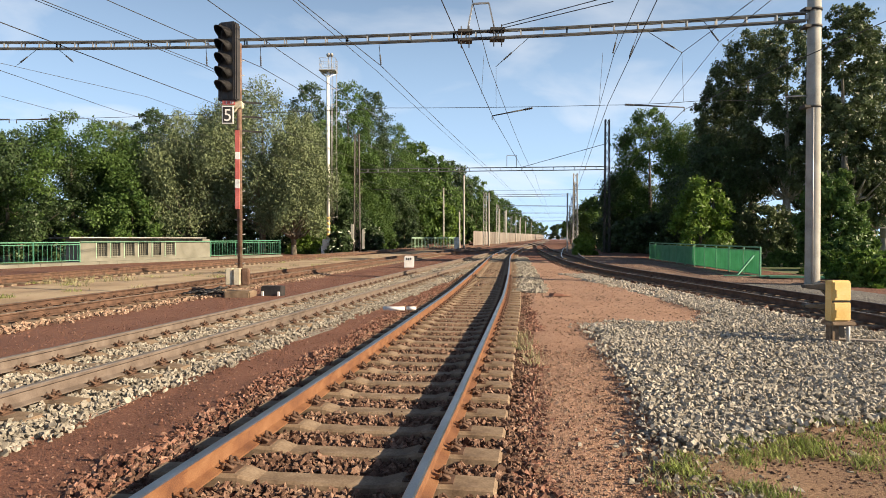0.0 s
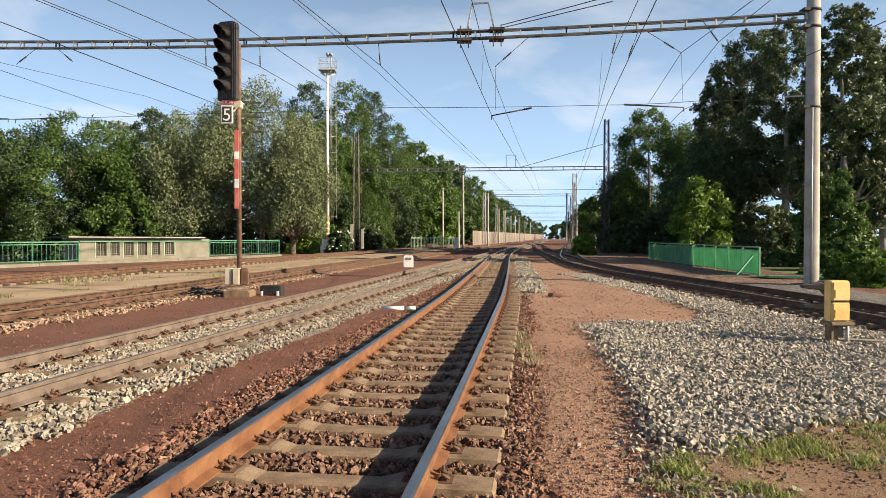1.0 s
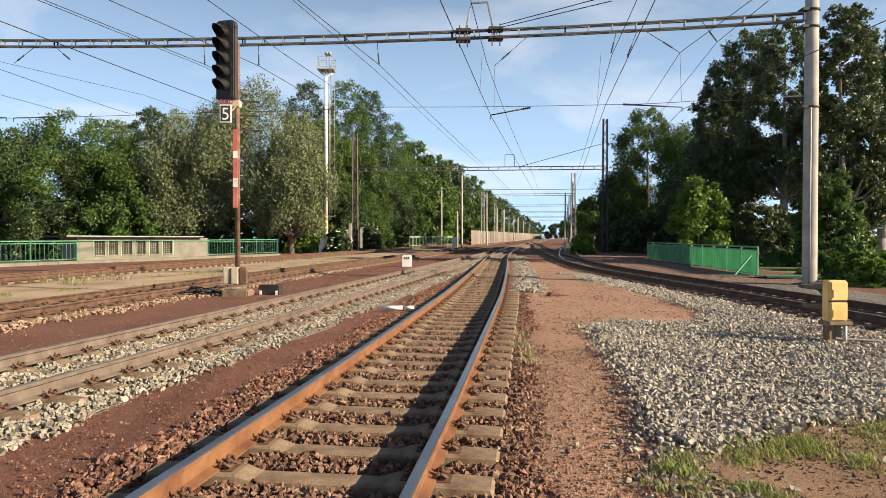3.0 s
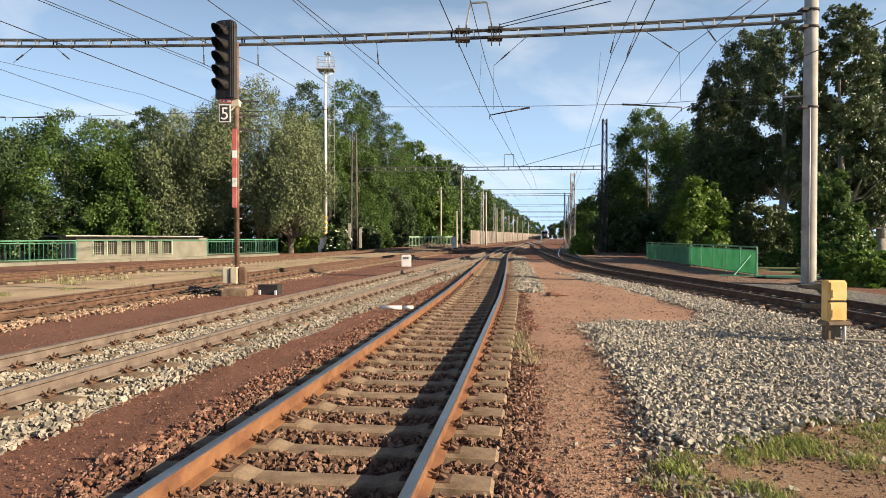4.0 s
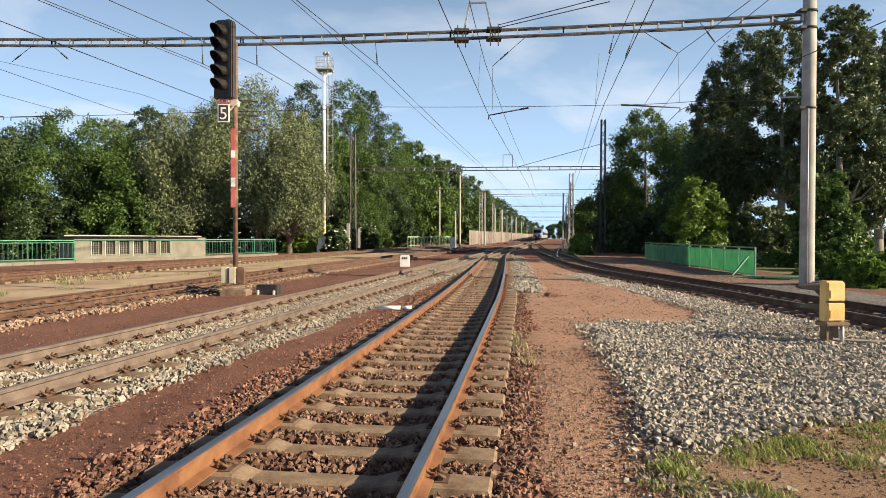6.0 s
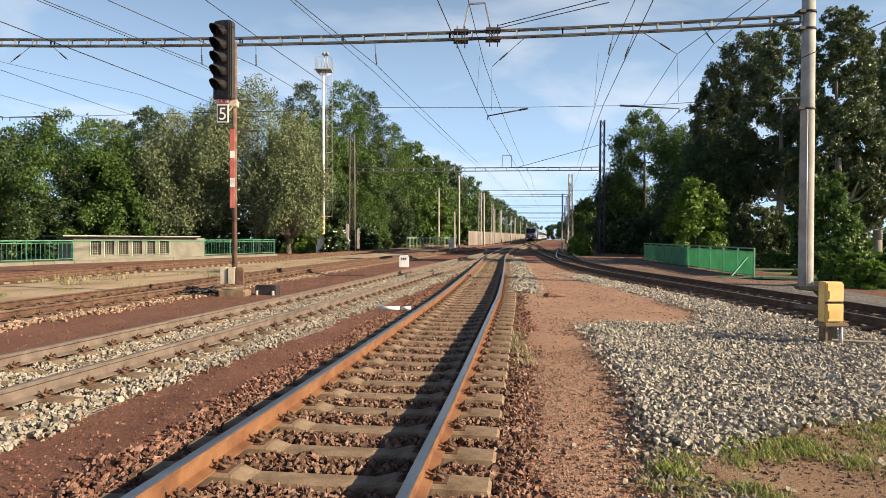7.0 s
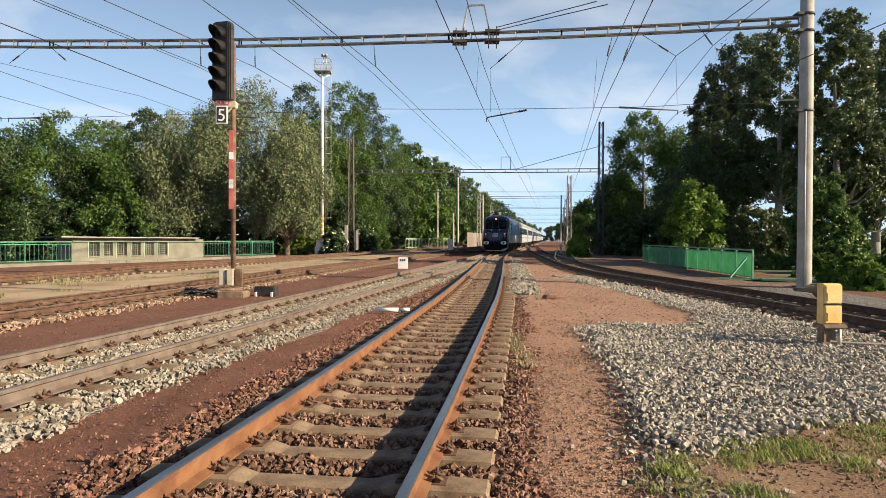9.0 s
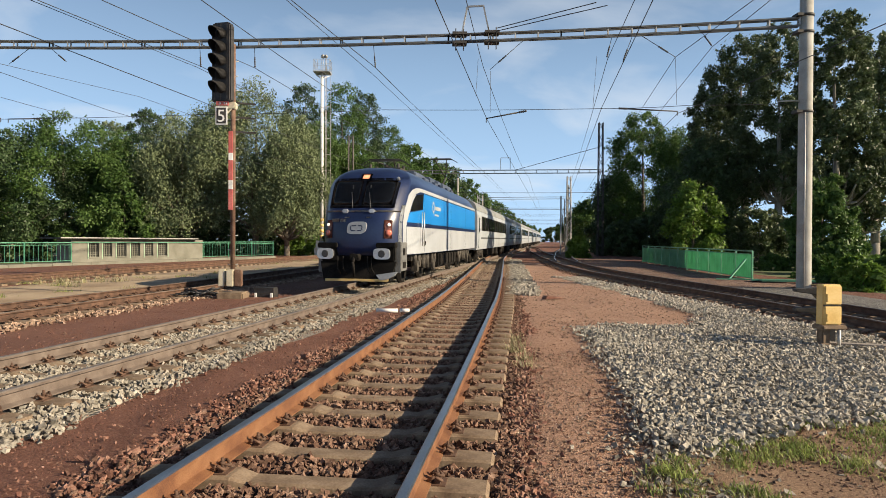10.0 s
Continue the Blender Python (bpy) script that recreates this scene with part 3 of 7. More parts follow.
def sandy_strip():
    """Trodden sand between the two left-hand tracks."""
    bm = bmesh.new()
    last = None
    for i in range(70):
        y = 4 + i * 1.2
        a, b = inside_strip("outer", y, 1.1), inside_strip("left", y, -1.2)
        if b - a < 0.6:
            break
        row = [bm.verts.new((a + (b - a) * k / 6 + 0.12 * noise.noise((k, y * 0.7, 1)), y, rise(y) - 0.045 + 0.02 * noise.noise((k * 0.8, y * 0.5, 4)) - (0.05 if k in (0, 6) else 0))) for k in range(7)]
        if last:
            for k in range(6):
                bm.faces.new((last[k], last[k + 1], row[k + 1], row[k])).smooth = True
        last = row
    tagged(new("sandy_path", mesh_of("sandy_path", bm, M["sand"])), "trodden pale sand between the tracks", "ground", kind="structure")


sandy_strip()


def patch(name, label, category, mat, poly, z, cell=0.1):
    """A thin uneven layer of ground inside a coarse plan outline."""
    xs, ys = [p[0] for p in poly], [p[1] for p in poly]
    gx, gy = np.arange(min(xs), max(xs), cell), np.arange(min(ys), max(ys), cell)
    X, Y = np.meshgrid(gx, gy)
    wx = np.array([0.13 * noise.noise((a * 1.7, b * 1.7, 2)) + 0.06 * noise.noise((a * 6, b * 6, 2)) for a, b in zip(X.ravel(), Y.ravel())])
    ok = within(X.ravel() + wx, Y.ravel() - wx, poly).reshape(X.shape)
    Z = rise_np(Y.ravel()) + z + np.array([0.014 * noise.noise((a * 1.1, b * 1.1, 5)) + 0.006 * noise.noise((a * 5, b * 5, 5)) for a, b in zip(X.ravel(), Y.ravel())])
    n = len(gx)
    idx = np.arange(X.size).reshape(X.shape)
    k = ok[:-1, :-1] & ok[1:, :-1] & ok[:-1, 1:] & ok[1:, 1:]
    f = np.stack((idx[:-1, :-1], idx[:-1, 1:], idx[1:, 1:], idx[1:, :-1]), -1)[k]
    Zg = Z.reshape(X.shape).copy()
    rim = ok.copy()
    rim[1:-1, 1:-1] = ok[1:-1, 1:-1] & ok[:-2, 1:-1] & ok[2:, 1:-1] & ok[1:-1, :-2] & ok[1:-1, 2:]
    Zg[~rim] -= 0.05
    used, inv = np.unique(f, return_inverse=True)
    v = np.stack((X.ravel(), Y.ravel(), Zg.ravel()), 1)[used]
    ob = new(name, fast_mesh(name, v, inv.reshape(-1, 4), mat, True))
    return tagged(ob, label, category, kind="structure")


def within(x, y, poly):
    """Which of the points lie inside an outline."""
    ok = np.zeros(len(x), bool)
    n = len(poly)
    for i in range(n):
        (x0, y0), (x1, y1) = poly[i], poly[(i + 1) % n]
        cross = ((y0 > y) != (y1 > y)) & (x < (x1 - x0) * (y - y0) / (y1 - y0 + 1e-12) + x0)
        ok ^= cross
    return ok


def rise_np(y):
    d = np.maximum(0, y - 10.0)
    return 0.0055 * d * d / (d + 6.0)


def grit_path():
    """The trodden orange-brown strip between the curve and the shaded track."""
    bm = bmesh.new()
    last = None
    for i in range(120):
        y = -6 + 0.45 * i
        a, b = inside_strip("near", y, 1.28), inside_strip("right", y, -1.45)
        if b - a < 0.4:
            break
        row = []
        for k in range(25):
            x = a + (b - a) * k / 24 + (0.1 * noise.noise((k, y * 1.3, 1)) if k in (0, 24) else 0)
            row.append(bm.verts.new((x, y, rise(y) - 0.062 + 0.016 * noise.noise((x * 0.8, y * 0.8, 4)) + 0.007 * noise.noise((x * 3, y * 3, 4)) - (0.05 if k in (0, 24) else 0))))
        if last:
            for k in range(24):
                bm.faces.new((last[k], last[k + 1], row[k + 1], row[k])).smooth = True
        last = row
    tagged(new("grit_path", mesh_of("grit_path", bm, M["path_grit"])), "orange-brown trodden grit beside the curve", "ground", kind="structure")


GRAVEL = [(2.72, 12.4), (2.55, 10.4), (2.3, 8.6), (2.1, 6.8), (1.84, 5.5), (1.95, 5.0), (2.5, 5.25), (3.1, 5.7), (4.1, 6.05), (5.6, 6.3), (7.4, 6.6), (7.6, 9.5), (7.4, 12.0), (7.0, 15.5), (6.4, 18.5), (5.9, 17.0), (6.0, 14.5), (5.0, 12.6), (3.8, 12.7)]
SOIL = [(1.2, 3.2), (1.35, 4.2), (1.75, 5.0), (2.5, 5.35), (3.3, 5.85), (5.2, 6.4), (8, 6.9), (9, 5.0), (8, 1.5), (3.5, 1.2), (1.6, 1.8)]
grit_path()
gravel_bed = patch("gravel_patch", "heap of loose grey crushed stone beside the track", "gravel", M["bed_grey"], GRAVEL, -0.028)
patch("soil_patch", "dry brown soil with thin grass", "soil", M["soil"], SOIL, -0.035)


def stones(name, label, mat, xyz, size, seed, flat=0.68, tilt=1.0):
    """Loose angular stones, each a chipped block of its own."""
    rng = np.random.default_rng(seed)
    n = len(xyz)
    cube = np.array([(x, y, z) for x in (-1, 1) for y in (-1, 1) for z in (-1, 1)], float)
    v = cube[None] * rng.uniform(0.45, 1.0, (n, 8, 1)) + rng.normal(0, 0.13, (n, 8, 3))
    v *= rng.uniform(0.55, 1.2, (n, 1, 3)) * np.array((1.1, 1, flat))
    q = rng.normal(0, 1, (n, 4)) * np.array((1, tilt, tilt, 1)); q /= np.linalg.norm(q, axis=1)[:, None]
    w, a, b, c = q.T
    R = np.stack([1 - 2 * (b * b + c * c), 2 * (a * b - c * w), 2 * (a * c + b * w), 2 * (a * b + c * w), 1 - 2 * (a * a + c * c), 2 * (b * c - a * w), 2 * (a * c - b * w), 2 * (b * c + a * w), 1 - 2 * (a * a + b * b)], 1).reshape(n, 3, 3)
    v = np.einsum("nij,nkj->nki", R, v) * (size * rng.uniform(0.6, 1.35, n))[:, None, None] + xyz[:, None]
    quads = np.array([(0, 1, 3, 2), (4, 6, 7, 5), (0, 4, 5, 1), (2, 3, 7, 6), (0, 2, 6, 4), (1, 5, 7, 3)])
    f = (quads[None] + 8 * np.arange(n)[:, None, None]).reshape(-1, 4)
    ob = new(name, fast_mesh(name, v.reshape(-1, 3), f, mat))
    return tagged(ob, label, "stones", kind="stuff")


def along(key, rng, n, o0, o1, y0, y1, near=1.0):
    """Random places along a track: offsets o0 to o1 from its middle, denser close by when near > 1."""
    pts = np.array([(p.x, p.y) for p in TRACKS[key]])
    y = y0 + (y1 - y0) * rng.uniform(0, 1, n) ** near
    x = np.interp(y, pts[:, 1], pts[:, 0])
    dx = np.gradient(pts[:, 0], pts[:, 1])
    k = np.interp(y, pts[:, 1], dx)
    o = rng.uniform(o0, o1, n)
    return x + o / np.sqrt(1 + k * k), y - o * k / np.sqrt(1 + k * k), o


def sleeper_gap(key, x, y):
    """How far, along the track, each place lies from the middle of the nearest sleeper."""
    pts = np.array([(p.x, p.y) for p in TRACKS[key]])
    k = np.gradient(pts[:, 0], pts[:, 1])
    kk = np.interp(y, pts[:, 1], k)
    xc = np.interp(y, pts[:, 1], pts[:, 0])
    yc = y + (x - xc) * kk / (1 + kk * kk)
    i = np.interp(yc, pts[:, 1], np.arange(len(pts)))
    return np.abs(i - np.round(i)) * 0.6


def ballast(key, label, mat, n, o0, o1, y0, y1, size, seed, base=-0.055, near=1.3, amp=0.02, edge=0.25, clear=True, bury=0.05):
    rng = np.random.default_rng(seed)
    x, y, o = along(key, rng, n, o0, o1, y0, y1, near)
    keep = np.ones(n, bool)
    if clear:
        keep &= np.abs(np.abs(o) - 0.7535) > 0.085          # the rails stay clear
    keep &= (sleeper_gap(key, x, y) > 0.135) | (np.abs(o) > 1.22) | (rng.uniform(0, 1, n) < bury)
    wob = np.array([noise.noise((a * 1.1, b * 1.1, 3)) for a, b in zip(x, y)])
    mid, half = (o0 + o1) / 2, (o1 - o0) / 2
    keep &= np.abs(o - mid) < half - 0.22 + 0.35 * wob + rng.uniform(-0.1, 0.2, n)
    z = rise_np(y) + base + rng.normal(0, amp * 0.5, n) + amp * wob - np.maximum(0, np.abs(o - mid) - half + edge) * 0.15
    p = np.stack((x, y, z), 1)[keep]
    return stones("ballast_stones", label, mat, p, size, seed)


ballast("near", "brown and reddish crushed stones between the sleepers", M["stone_brown"], 38000, -1.6, 1.62, 1.6, 17, 0.024, 21, base=-0.062, near=1.5, bury=0.10)
ballast("near", "brown ballast stones farther along the curve", M["stone_brown"], 9000, -1.6, 1.6, 17, 48, 0.036, 22, base=-0.075)
ballast("near", "reddish stones spilled beside the rail", M["stone_red"], 9000, -1.85, -0.95, 2.2, 24, 0.023, 23, base=-0.06)
ballast("near", "reddish stones spilled beside the rail", M["stone_red"], 5000, 1.1, 1.75, 2.0, 16, 0.023, 24, base=-0.06)
ballast("near", "pale stones heaped beside the far curve", M["stone_pale"], 5000, 0.95, 2.15, 20, 54, 0.05, 25, base=-0.03)
ballast("main", "pale greyish crushed stones of the main track", M["stone_pale"], 32000, -1.5, 1.7, 4.0, 24, 0.0255, 26, base=-0.04, bury=0.4)
ballast("main", "pale ballast stones farther along the main track", M["stone_pale"], 10000, -1.5, 1.7, 24, 60, 0.04, 27, base=-0.04, bury=0.3)
ballast("left", "brownish stones beside the station track", M["stone_path"], 5000, 0.7, 1.75, 9, 36, 0.034, 28, base=-0.05)
ballast("left", "dark stones between the station rails", M["stone_brown"], 6000, -1.3, 1.0, 9, 36, 0.042, 29, base=-0.055)
ballast("right", "dark stones of the shaded track", M["stone_brown"], 8000, -1.5, 1.6, 8, 45, 0.045, 30, base=-0.055)
ballast("right", "grey stones beside the shaded track", M["stone_grey"], 6000, -2.9, -1.2, 9, 30, 0.038, 32, base=-0.055)


def gravel_stones():
    rng = np.random.default_rng(40)
    n = 66000
    y = 4.8 + 13.8 * rng.uniform(0, 1, n) ** 1.5
    x = rng.uniform(1.7, 7.7, n)
    k = within(x + rng.normal(0, 0.12, n), y + rng.normal(0, 0.12, n), GRAVEL)
    x, y = x[k], y[k]
    h = np.array([noise.noise((a * 0.9, b * 0.9, 8)) + 0.5 * noise.noise((a * 2.6, b * 2.6, 8)) for a, b in zip(x, y)])
    z = rise_np(y) - 0.012 + 0.034 * h + rng.uniform(-0.02, 0.034, len(x))
    stones("gravel_stones", "loose grey angular crushed stones", M["stone_grey"], np.stack((x, y, z), 1), 0.0245, 41, 0.55, 0.6)


gravel_stones()


def pebbles():
    """Fine grit and stray pebbles on the trodden red strips."""
    rng = np.random.default_rng(50)
    x1, y1, _ = along("near", rng, 3000, 1.35, 3.4, 2.6, 14, 1.6)
    x2, y2, _ = along("near", rng, 5500, -4.2, -1.4, 2.8, 16, 1.6)
    x3, y3, _ = along("right", rng, 1200, -6.5, -1.5, 11, 34, 1.2)
    x4, y4, _ = along("left", rng, 1500, 1.6, 4.4, 10, 30, 1.2)
    x, y = np.concatenate((x1, x2, x3, x4)), np.concatenate((y1, y2, y3, y4))
    base = np.array([0.03 * noise.noise((a * 0.25, b * 0.25, 0)) for a, b in zip(x, y)])
    z = rise_np(y) - 0.058 + 0.4 * base
    p = np.stack((x, y, z), 1)
    big = rng.uniform(0, 1, len(x)) > 0.982
    stones("pebbles", "fine reddish grit pebbles", M["stone_red"], p[~big], 0.0085, 51)
    xa, ya, _ = along("near", rng, 6000, 1.3, 2.9, 2.4, 10, 1.25)
    xf, yf, _ = along("right", rng, 3500, -7.0, -1.4, 11, 36, 1.2)
    stones("path_stones", "orange-brown stones scattered on the path", M["stone_path"], np.stack((xf, yf, rise_np(yf) - 0.058), 1), 0.02, 54, 0.45, 0.4)
    q = np.stack((xa, ya, rise_np(ya) - 0.054 + rng.uniform(-0.004, 0.004, len(xa))), 1)
    stones("grit_chips", "grey-brown chips trodden into the path", M["stone_path"], q, 0.0105, 53, 0.5, 0.5)
    stones("stray_stones", "stray pale stones on the red grit", M["stone_red"], p[big], 0.02, 52)


pebbles()


def soil_litter():
    """Clods and chips on the bare soil."""
    rng = np.random.default_rng(55)
    n = 9000
    x, y = rng.uniform(1.2, 7, n), rng.uniform(2.6, 6.4, n)
    k = within(x, y, SOIL)
    p = np.stack((x, y, -0.034 + rng.uniform(-0.008, 0.004, n)), 1)[k]
    stones("soil_clods", "small brown clods and chips on dry soil", M["stone_brown"], p, 0.0135, 56, 0.5, 0.5)
    stones("soil_stones", "few stones lying on dry soil", M["stone_pale"], p[::45], 0.03, 57, 0.4, 0.3)
    # stones strayed from the heap onto its trodden rim
    m = 900
    x, y = rng.normal(1.72, 0.2, m), rng.uniform(3.2, 5.6, m)
    k = rng.uniform(0, 1, m) < 0.4
    stones("rim_stones", "stray pale brown stones at the rim of the gravel", M["stone_pale"], np.stack((x, y, np.full(m, -0.035)), 1)[k], 0.022, 58, 0.5, 0.4)


soil_litter()


def blades(name, label, mat, centres, per, height, spread, seed, width=0.005):
    """Tufts of bent grass blades."""
    rng = np.random.default_rng(seed)
    c = np.repeat(centres, per, axis=0)
    n = len(c)
    ang = rng.uniform(0, 2 * np.pi, n)
    base = c + np.stack((rng.normal(0, spread, n), rng.normal(0, spread, n), np.zeros(n)), 1)
    h = height * rng.uniform(0.35, 1.2, n)
    out = np.stack((np.cos(ang), np.sin(ang), np.zeros(n)), 1)
    side = np.stack((-np.sin(ang), np.cos(ang), np.zeros(n)), 1) * (width * rng.uniform(0.6, 1.4, n))[:, None]
    lean = rng.uniform(0.3, 1.7, n)[:, None]
    up = np.array((0, 0, 1.0))
    mid = base + out * lean * h[:, None] * 0.3 + up * h[:, None] * 0.6
    tip = base + out * lean * h[:, None] * 0.9 + up * h[:, None]
    v = np.stack((base - side, base + side, mid + side * 0.8, mid - side * 0.8, tip + side * 0.15, tip - side * 0.15), 1).reshape(-1, 3)
    k = 6 * np.arange(n)[:, None]
    f = np.concatenate((k + np.array((0, 1, 2, 3)), k + np.array((3, 2, 4, 5))))
    return tagged(new(name, fast_mesh(name, v, f, mat)), label, "grass", kind="stuff")


def grass_patch():
    rng = np.random.default_rng(60)
    n = 9000
    y = 2.6 + 4.2 * rng.uniform(0, 1, n)
    x = rng.uniform(1.2, 7.5, n)
    d = np.array([0.7 * noise.noise((a * 1.7, b * 1.7, 6)) + 1.0 * noise.noise((a * 6.5, b * 6.5, 6)) for a, b in zip(x, y)])
    # the strip along the gravel's edge is greenest
    edge = np.interp(x, (1.2, 1.75, 2.5, 3.3, 5.2, 8), (4.3, 5.05, 5.2, 5.6, 6.1, 6.6))
    k = within(x, y, SOIL) & ((d > 0.42) | ((edge - y < 0.5) & (d > 0.02)))
    c = np.stack((x, y, np.full(n, -0.036)), 1)[k]
    m = len(c) // 3
    blades("grass_tufts", "short green grass tufts on dry soil", M["grass"], c[m:], 16, 0.055, 0.05, 61, 0.0042)
    blades("dry_grass", "short straw-coloured grass", M["weed_dry"], c[:m], 22, 0.035, 0.09, 62, 0.003)
    far = np.array([(1.22, 9.7, -0.06), (1.28, 9.2, -0.06), (1.3, 10.4, -0.06), (1.2, 8.6, -0.06), (1.35, 11.0, -0.06), (1.15, 9.9, -0.06)])
    blades("weed_tufts", "dry pale weeds beside the sleepers", M["weed_dry"], far, 40, 0.14, 0.07, 63, 0.005)


grass_patch()


def weeds():
    """Scrubby weeds on the sand between the left-hand tracks."""
    rng = np.random.default_rng(70)
    P = []
    for i in range(90):
        y = rng.uniform(14, 50)
        a, b = inside_strip("outer", y, 1.3), inside_strip("left", y, -1.3)
        if b > a:
            P.append((rng.uniform(a, b), y, rise(y) - 0.05))
    P = np.array(P)
    blades("trackside_weeds", "low green and straw weeds on the sand", M["weed_dry"], P[::3], 40, 0.12, 0.16, 71, 0.007)
    blades("trackside_weeds", "low green weeds on the sand", M["grass"], P[1::4], 40, 0.12, 0.18, 72, 0.007)
    q = np.array([(-14.3 + 0.25 * k, 23.6 + 0.2 * k, -0.02) for k in range(9)] + [(-13.2, 22.0, -0.03), (-12.5, 22.4, -0.03)])
    blades("trackside_weeds", "taller pale flowering weeds", M["weed_dry"], q[::2], 60, 0.3, 0.16, 73, 0.008)


weeds()


def stone_mesh(seed, mat):
    """One chipped stone."""
    rng = np.random.default_rng(seed)
    bm = bmesh.new()
    bmesh.ops.create_icosphere(bm, subdivisions=1, radius=1.0)
    sc = rng.uniform(0.6, 1.1, 3)
    for v in bm.verts:
        k = rng.uniform(0.72, 1.12)
        v.co = Vector((v.co.x * sc[0] * k, v.co.y * sc[1] * k, v.co.z * sc[2] * 0.7 * k))
    return mesh_of("stone", bm, mat)


def single_stones(parent, mat, seed, places, size):
    """The nearest stones, each to be picked up by itself."""
    rng = np.random.default_rng(seed)
    protos = [stone_mesh(seed + i, mat) for i in range(8)]
    for x, y, z in places:
        m = pose(x, y, z, *rng.uniform(0, 360, 3)) @ Matrix.Scale(size * rng.uniform(0.7, 1.35), 4)
        part_data("stone", protos[rng.integers(0, 8)], parent, m)


def nearest_stones():
    rng = np.random.default_rng(90)
    x, y = rng.uniform(1.8, 5.5, 3000), rng.uniform(5.0, 7.2, 3000)
    k = within(x, y, GRAVEL)
    x, y = x[k][:300], y[k][:300]
    single_stones(gravel_bed, M["stone_grey_single"], 91, [(a, b, 0.012 + 0.03 * noise.noise((a * 0.9, b * 0.9, 8))) for a, b in zip(x, y)], 0.024)
    x, y, o = along("near", rng, 1600, -1.5, 1.5, 3.2, 6.5, 1.0)
    k = (np.abs(np.abs(o) - 0.7535) > 0.1) & (sleeper_gap("near", x, y) > 0.16)
    single_stones(near_bed, M["stone_brown_single"], 95, [(a, b, -0.045) for a, b in zip(x[k][:300], y[k][:300])], 0.028)


nearest_stones()


# ---- trees ----
def leaves(points, normals, size, rng, droop=0.0, slim=0.55):
    """Small pointed leaves at the points, turned at random about the outward way."""
    n = len(points)
    nr = normals + rng.normal(0, 0.6, (n, 3))
    nr /= np.linalg.norm(nr, axis=1)[:, None] + 1e-9
    a = rng.normal(0, 1, (n, 3))
    a[:, 2] -= droop * 3
    a -= nr * (a * nr).sum(1)[:, None]
    a /= np.linalg.norm(a, axis=1)[:, None] + 1e-9
    b = np.cross(nr, a)
    s = (size * rng.uniform(0.6, 1.4, n))[:, None]
    v = np.empty((n, 3, 3))
    v[:, 0] = points + a * s
    v[:, 1], v[:, 2] = points - a * s * 0.6 + b * s * slim, points - a * s * 0.6 - b * s * slim
    return v.reshape(-1, 3), np.arange(3 * n).reshape(n, 3)


def crown_shape(kind, h, w, rng):
    """Middle points and radii of the clumps that make up a crown."""
    c, r = [], []
    n = {"poplar": 64, "willow": 56, "bush": 50, "round": 66, "open": 56}[kind]
    n = int(n * min(2.4, max(1.0, 0.75 * h / w)))
    for i in range(n):
        k = (i + rng.uniform(0.1, 0.9)) / n
        if kind == "poplar":
            z, env = 0.14 + 0.82 * k, math.sin(math.pi * (0.14 + 0.82 * k)) ** 0.6
        elif kind == "open":
            z, env = 0.29 + 0.68 * k, math.sin(math.pi * (0.2 + 0.76 * k)) ** 0.65
        elif kind == "willow":
            z, env = 0.26 + 0.67 * k, math.sin(math.pi * (0.28 + 0.66 * k)) ** 0.6
        elif kind == "round":
            z, env = 0.14 + 0.80 * k, math.sin(math.pi * (0.25 + 0.69 * k)) ** 0.55
        else:
            z, env = 0.06 + 0.82 * k, math.sin(math.pi * (0.35 + 0.6 * k)) ** 0.5
        ang, rad = i * 2.39996 + rng.uniform(-0.5, 0.5), math.sqrt(rng.uniform(0.12, 1)) * env * w * 0.45
        c.append((rad * math.cos(ang), rad * math.sin(ang), z * h))
        big = rng.uniform(0.06, 0.115) if kind == "open" else rng.uniform(0.07, 0.12) if kind == "poplar" else rng.uniform(0.085, 0.15)
        r.append(big * min(w, 0.8 * h) * (0.75 if k > 0.85 else 1.0))
    return np.array(c), np.array(r)


def crown_mesh(kind, h, w, count, size, mat, seed):
    """Leaves gathered in sprays over the upper and outer skin of each clump, with dark hollows between the clumps."""
    rng = np.random.default_rng(seed)
    c, r = crown_shape(kind, h, w, rng)
    share = r ** 2 / (r ** 2).sum()
    per = 26 if kind == "open" else 48
    # twig ends on every clump's skin, fewer below
    td = rng.normal(0, 1, (len(c), per, 3))
    td[:, :, 2] += 0.25
    td /= np.linalg.norm(td, axis=2)[:, :, None]
    reach = rng.uniform(0.55, 1.12, (len(c), per)) * np.where(rng.uniform(0, 1, (len(c), per)) < 0.1, 1.3, 1.0)
    which = rng.choice(len(c), count, p=share)
    tw = rng.integers(0, per, count)
    d = td[which, tw]
    squash = np.array((1.0, 1.0, 0.78))
    k = reach[which, tw] * (1 - 0.45 * rng.uniform(0, 1, count) ** 2)
    pts = c[which] + d * squash * (r[which] * k)[:, None]
    pts += rng.normal(0, 1, (count, 3)) * ((0.17 if kind == "open" else 0.22) * r[which])[:, None]
    if kind == "willow":
        fall = rng.uniform(0, 1, count) ** 1.6 * 0.11 * h
        pts[:, 2] -= fall * (np.linalg.norm(pts[:, :2], axis=1) > 0.15 * w)
    pts[:, 2] = np.maximum(pts[:, 2], 0.02 * h)
    v, f = leaves(pts, d, size, rng, droop=0.5 if kind == "willow" else 0.1, slim=0.42 if kind == "willow" else 0.5)
    return fast_mesh("crown", v, f, mat)


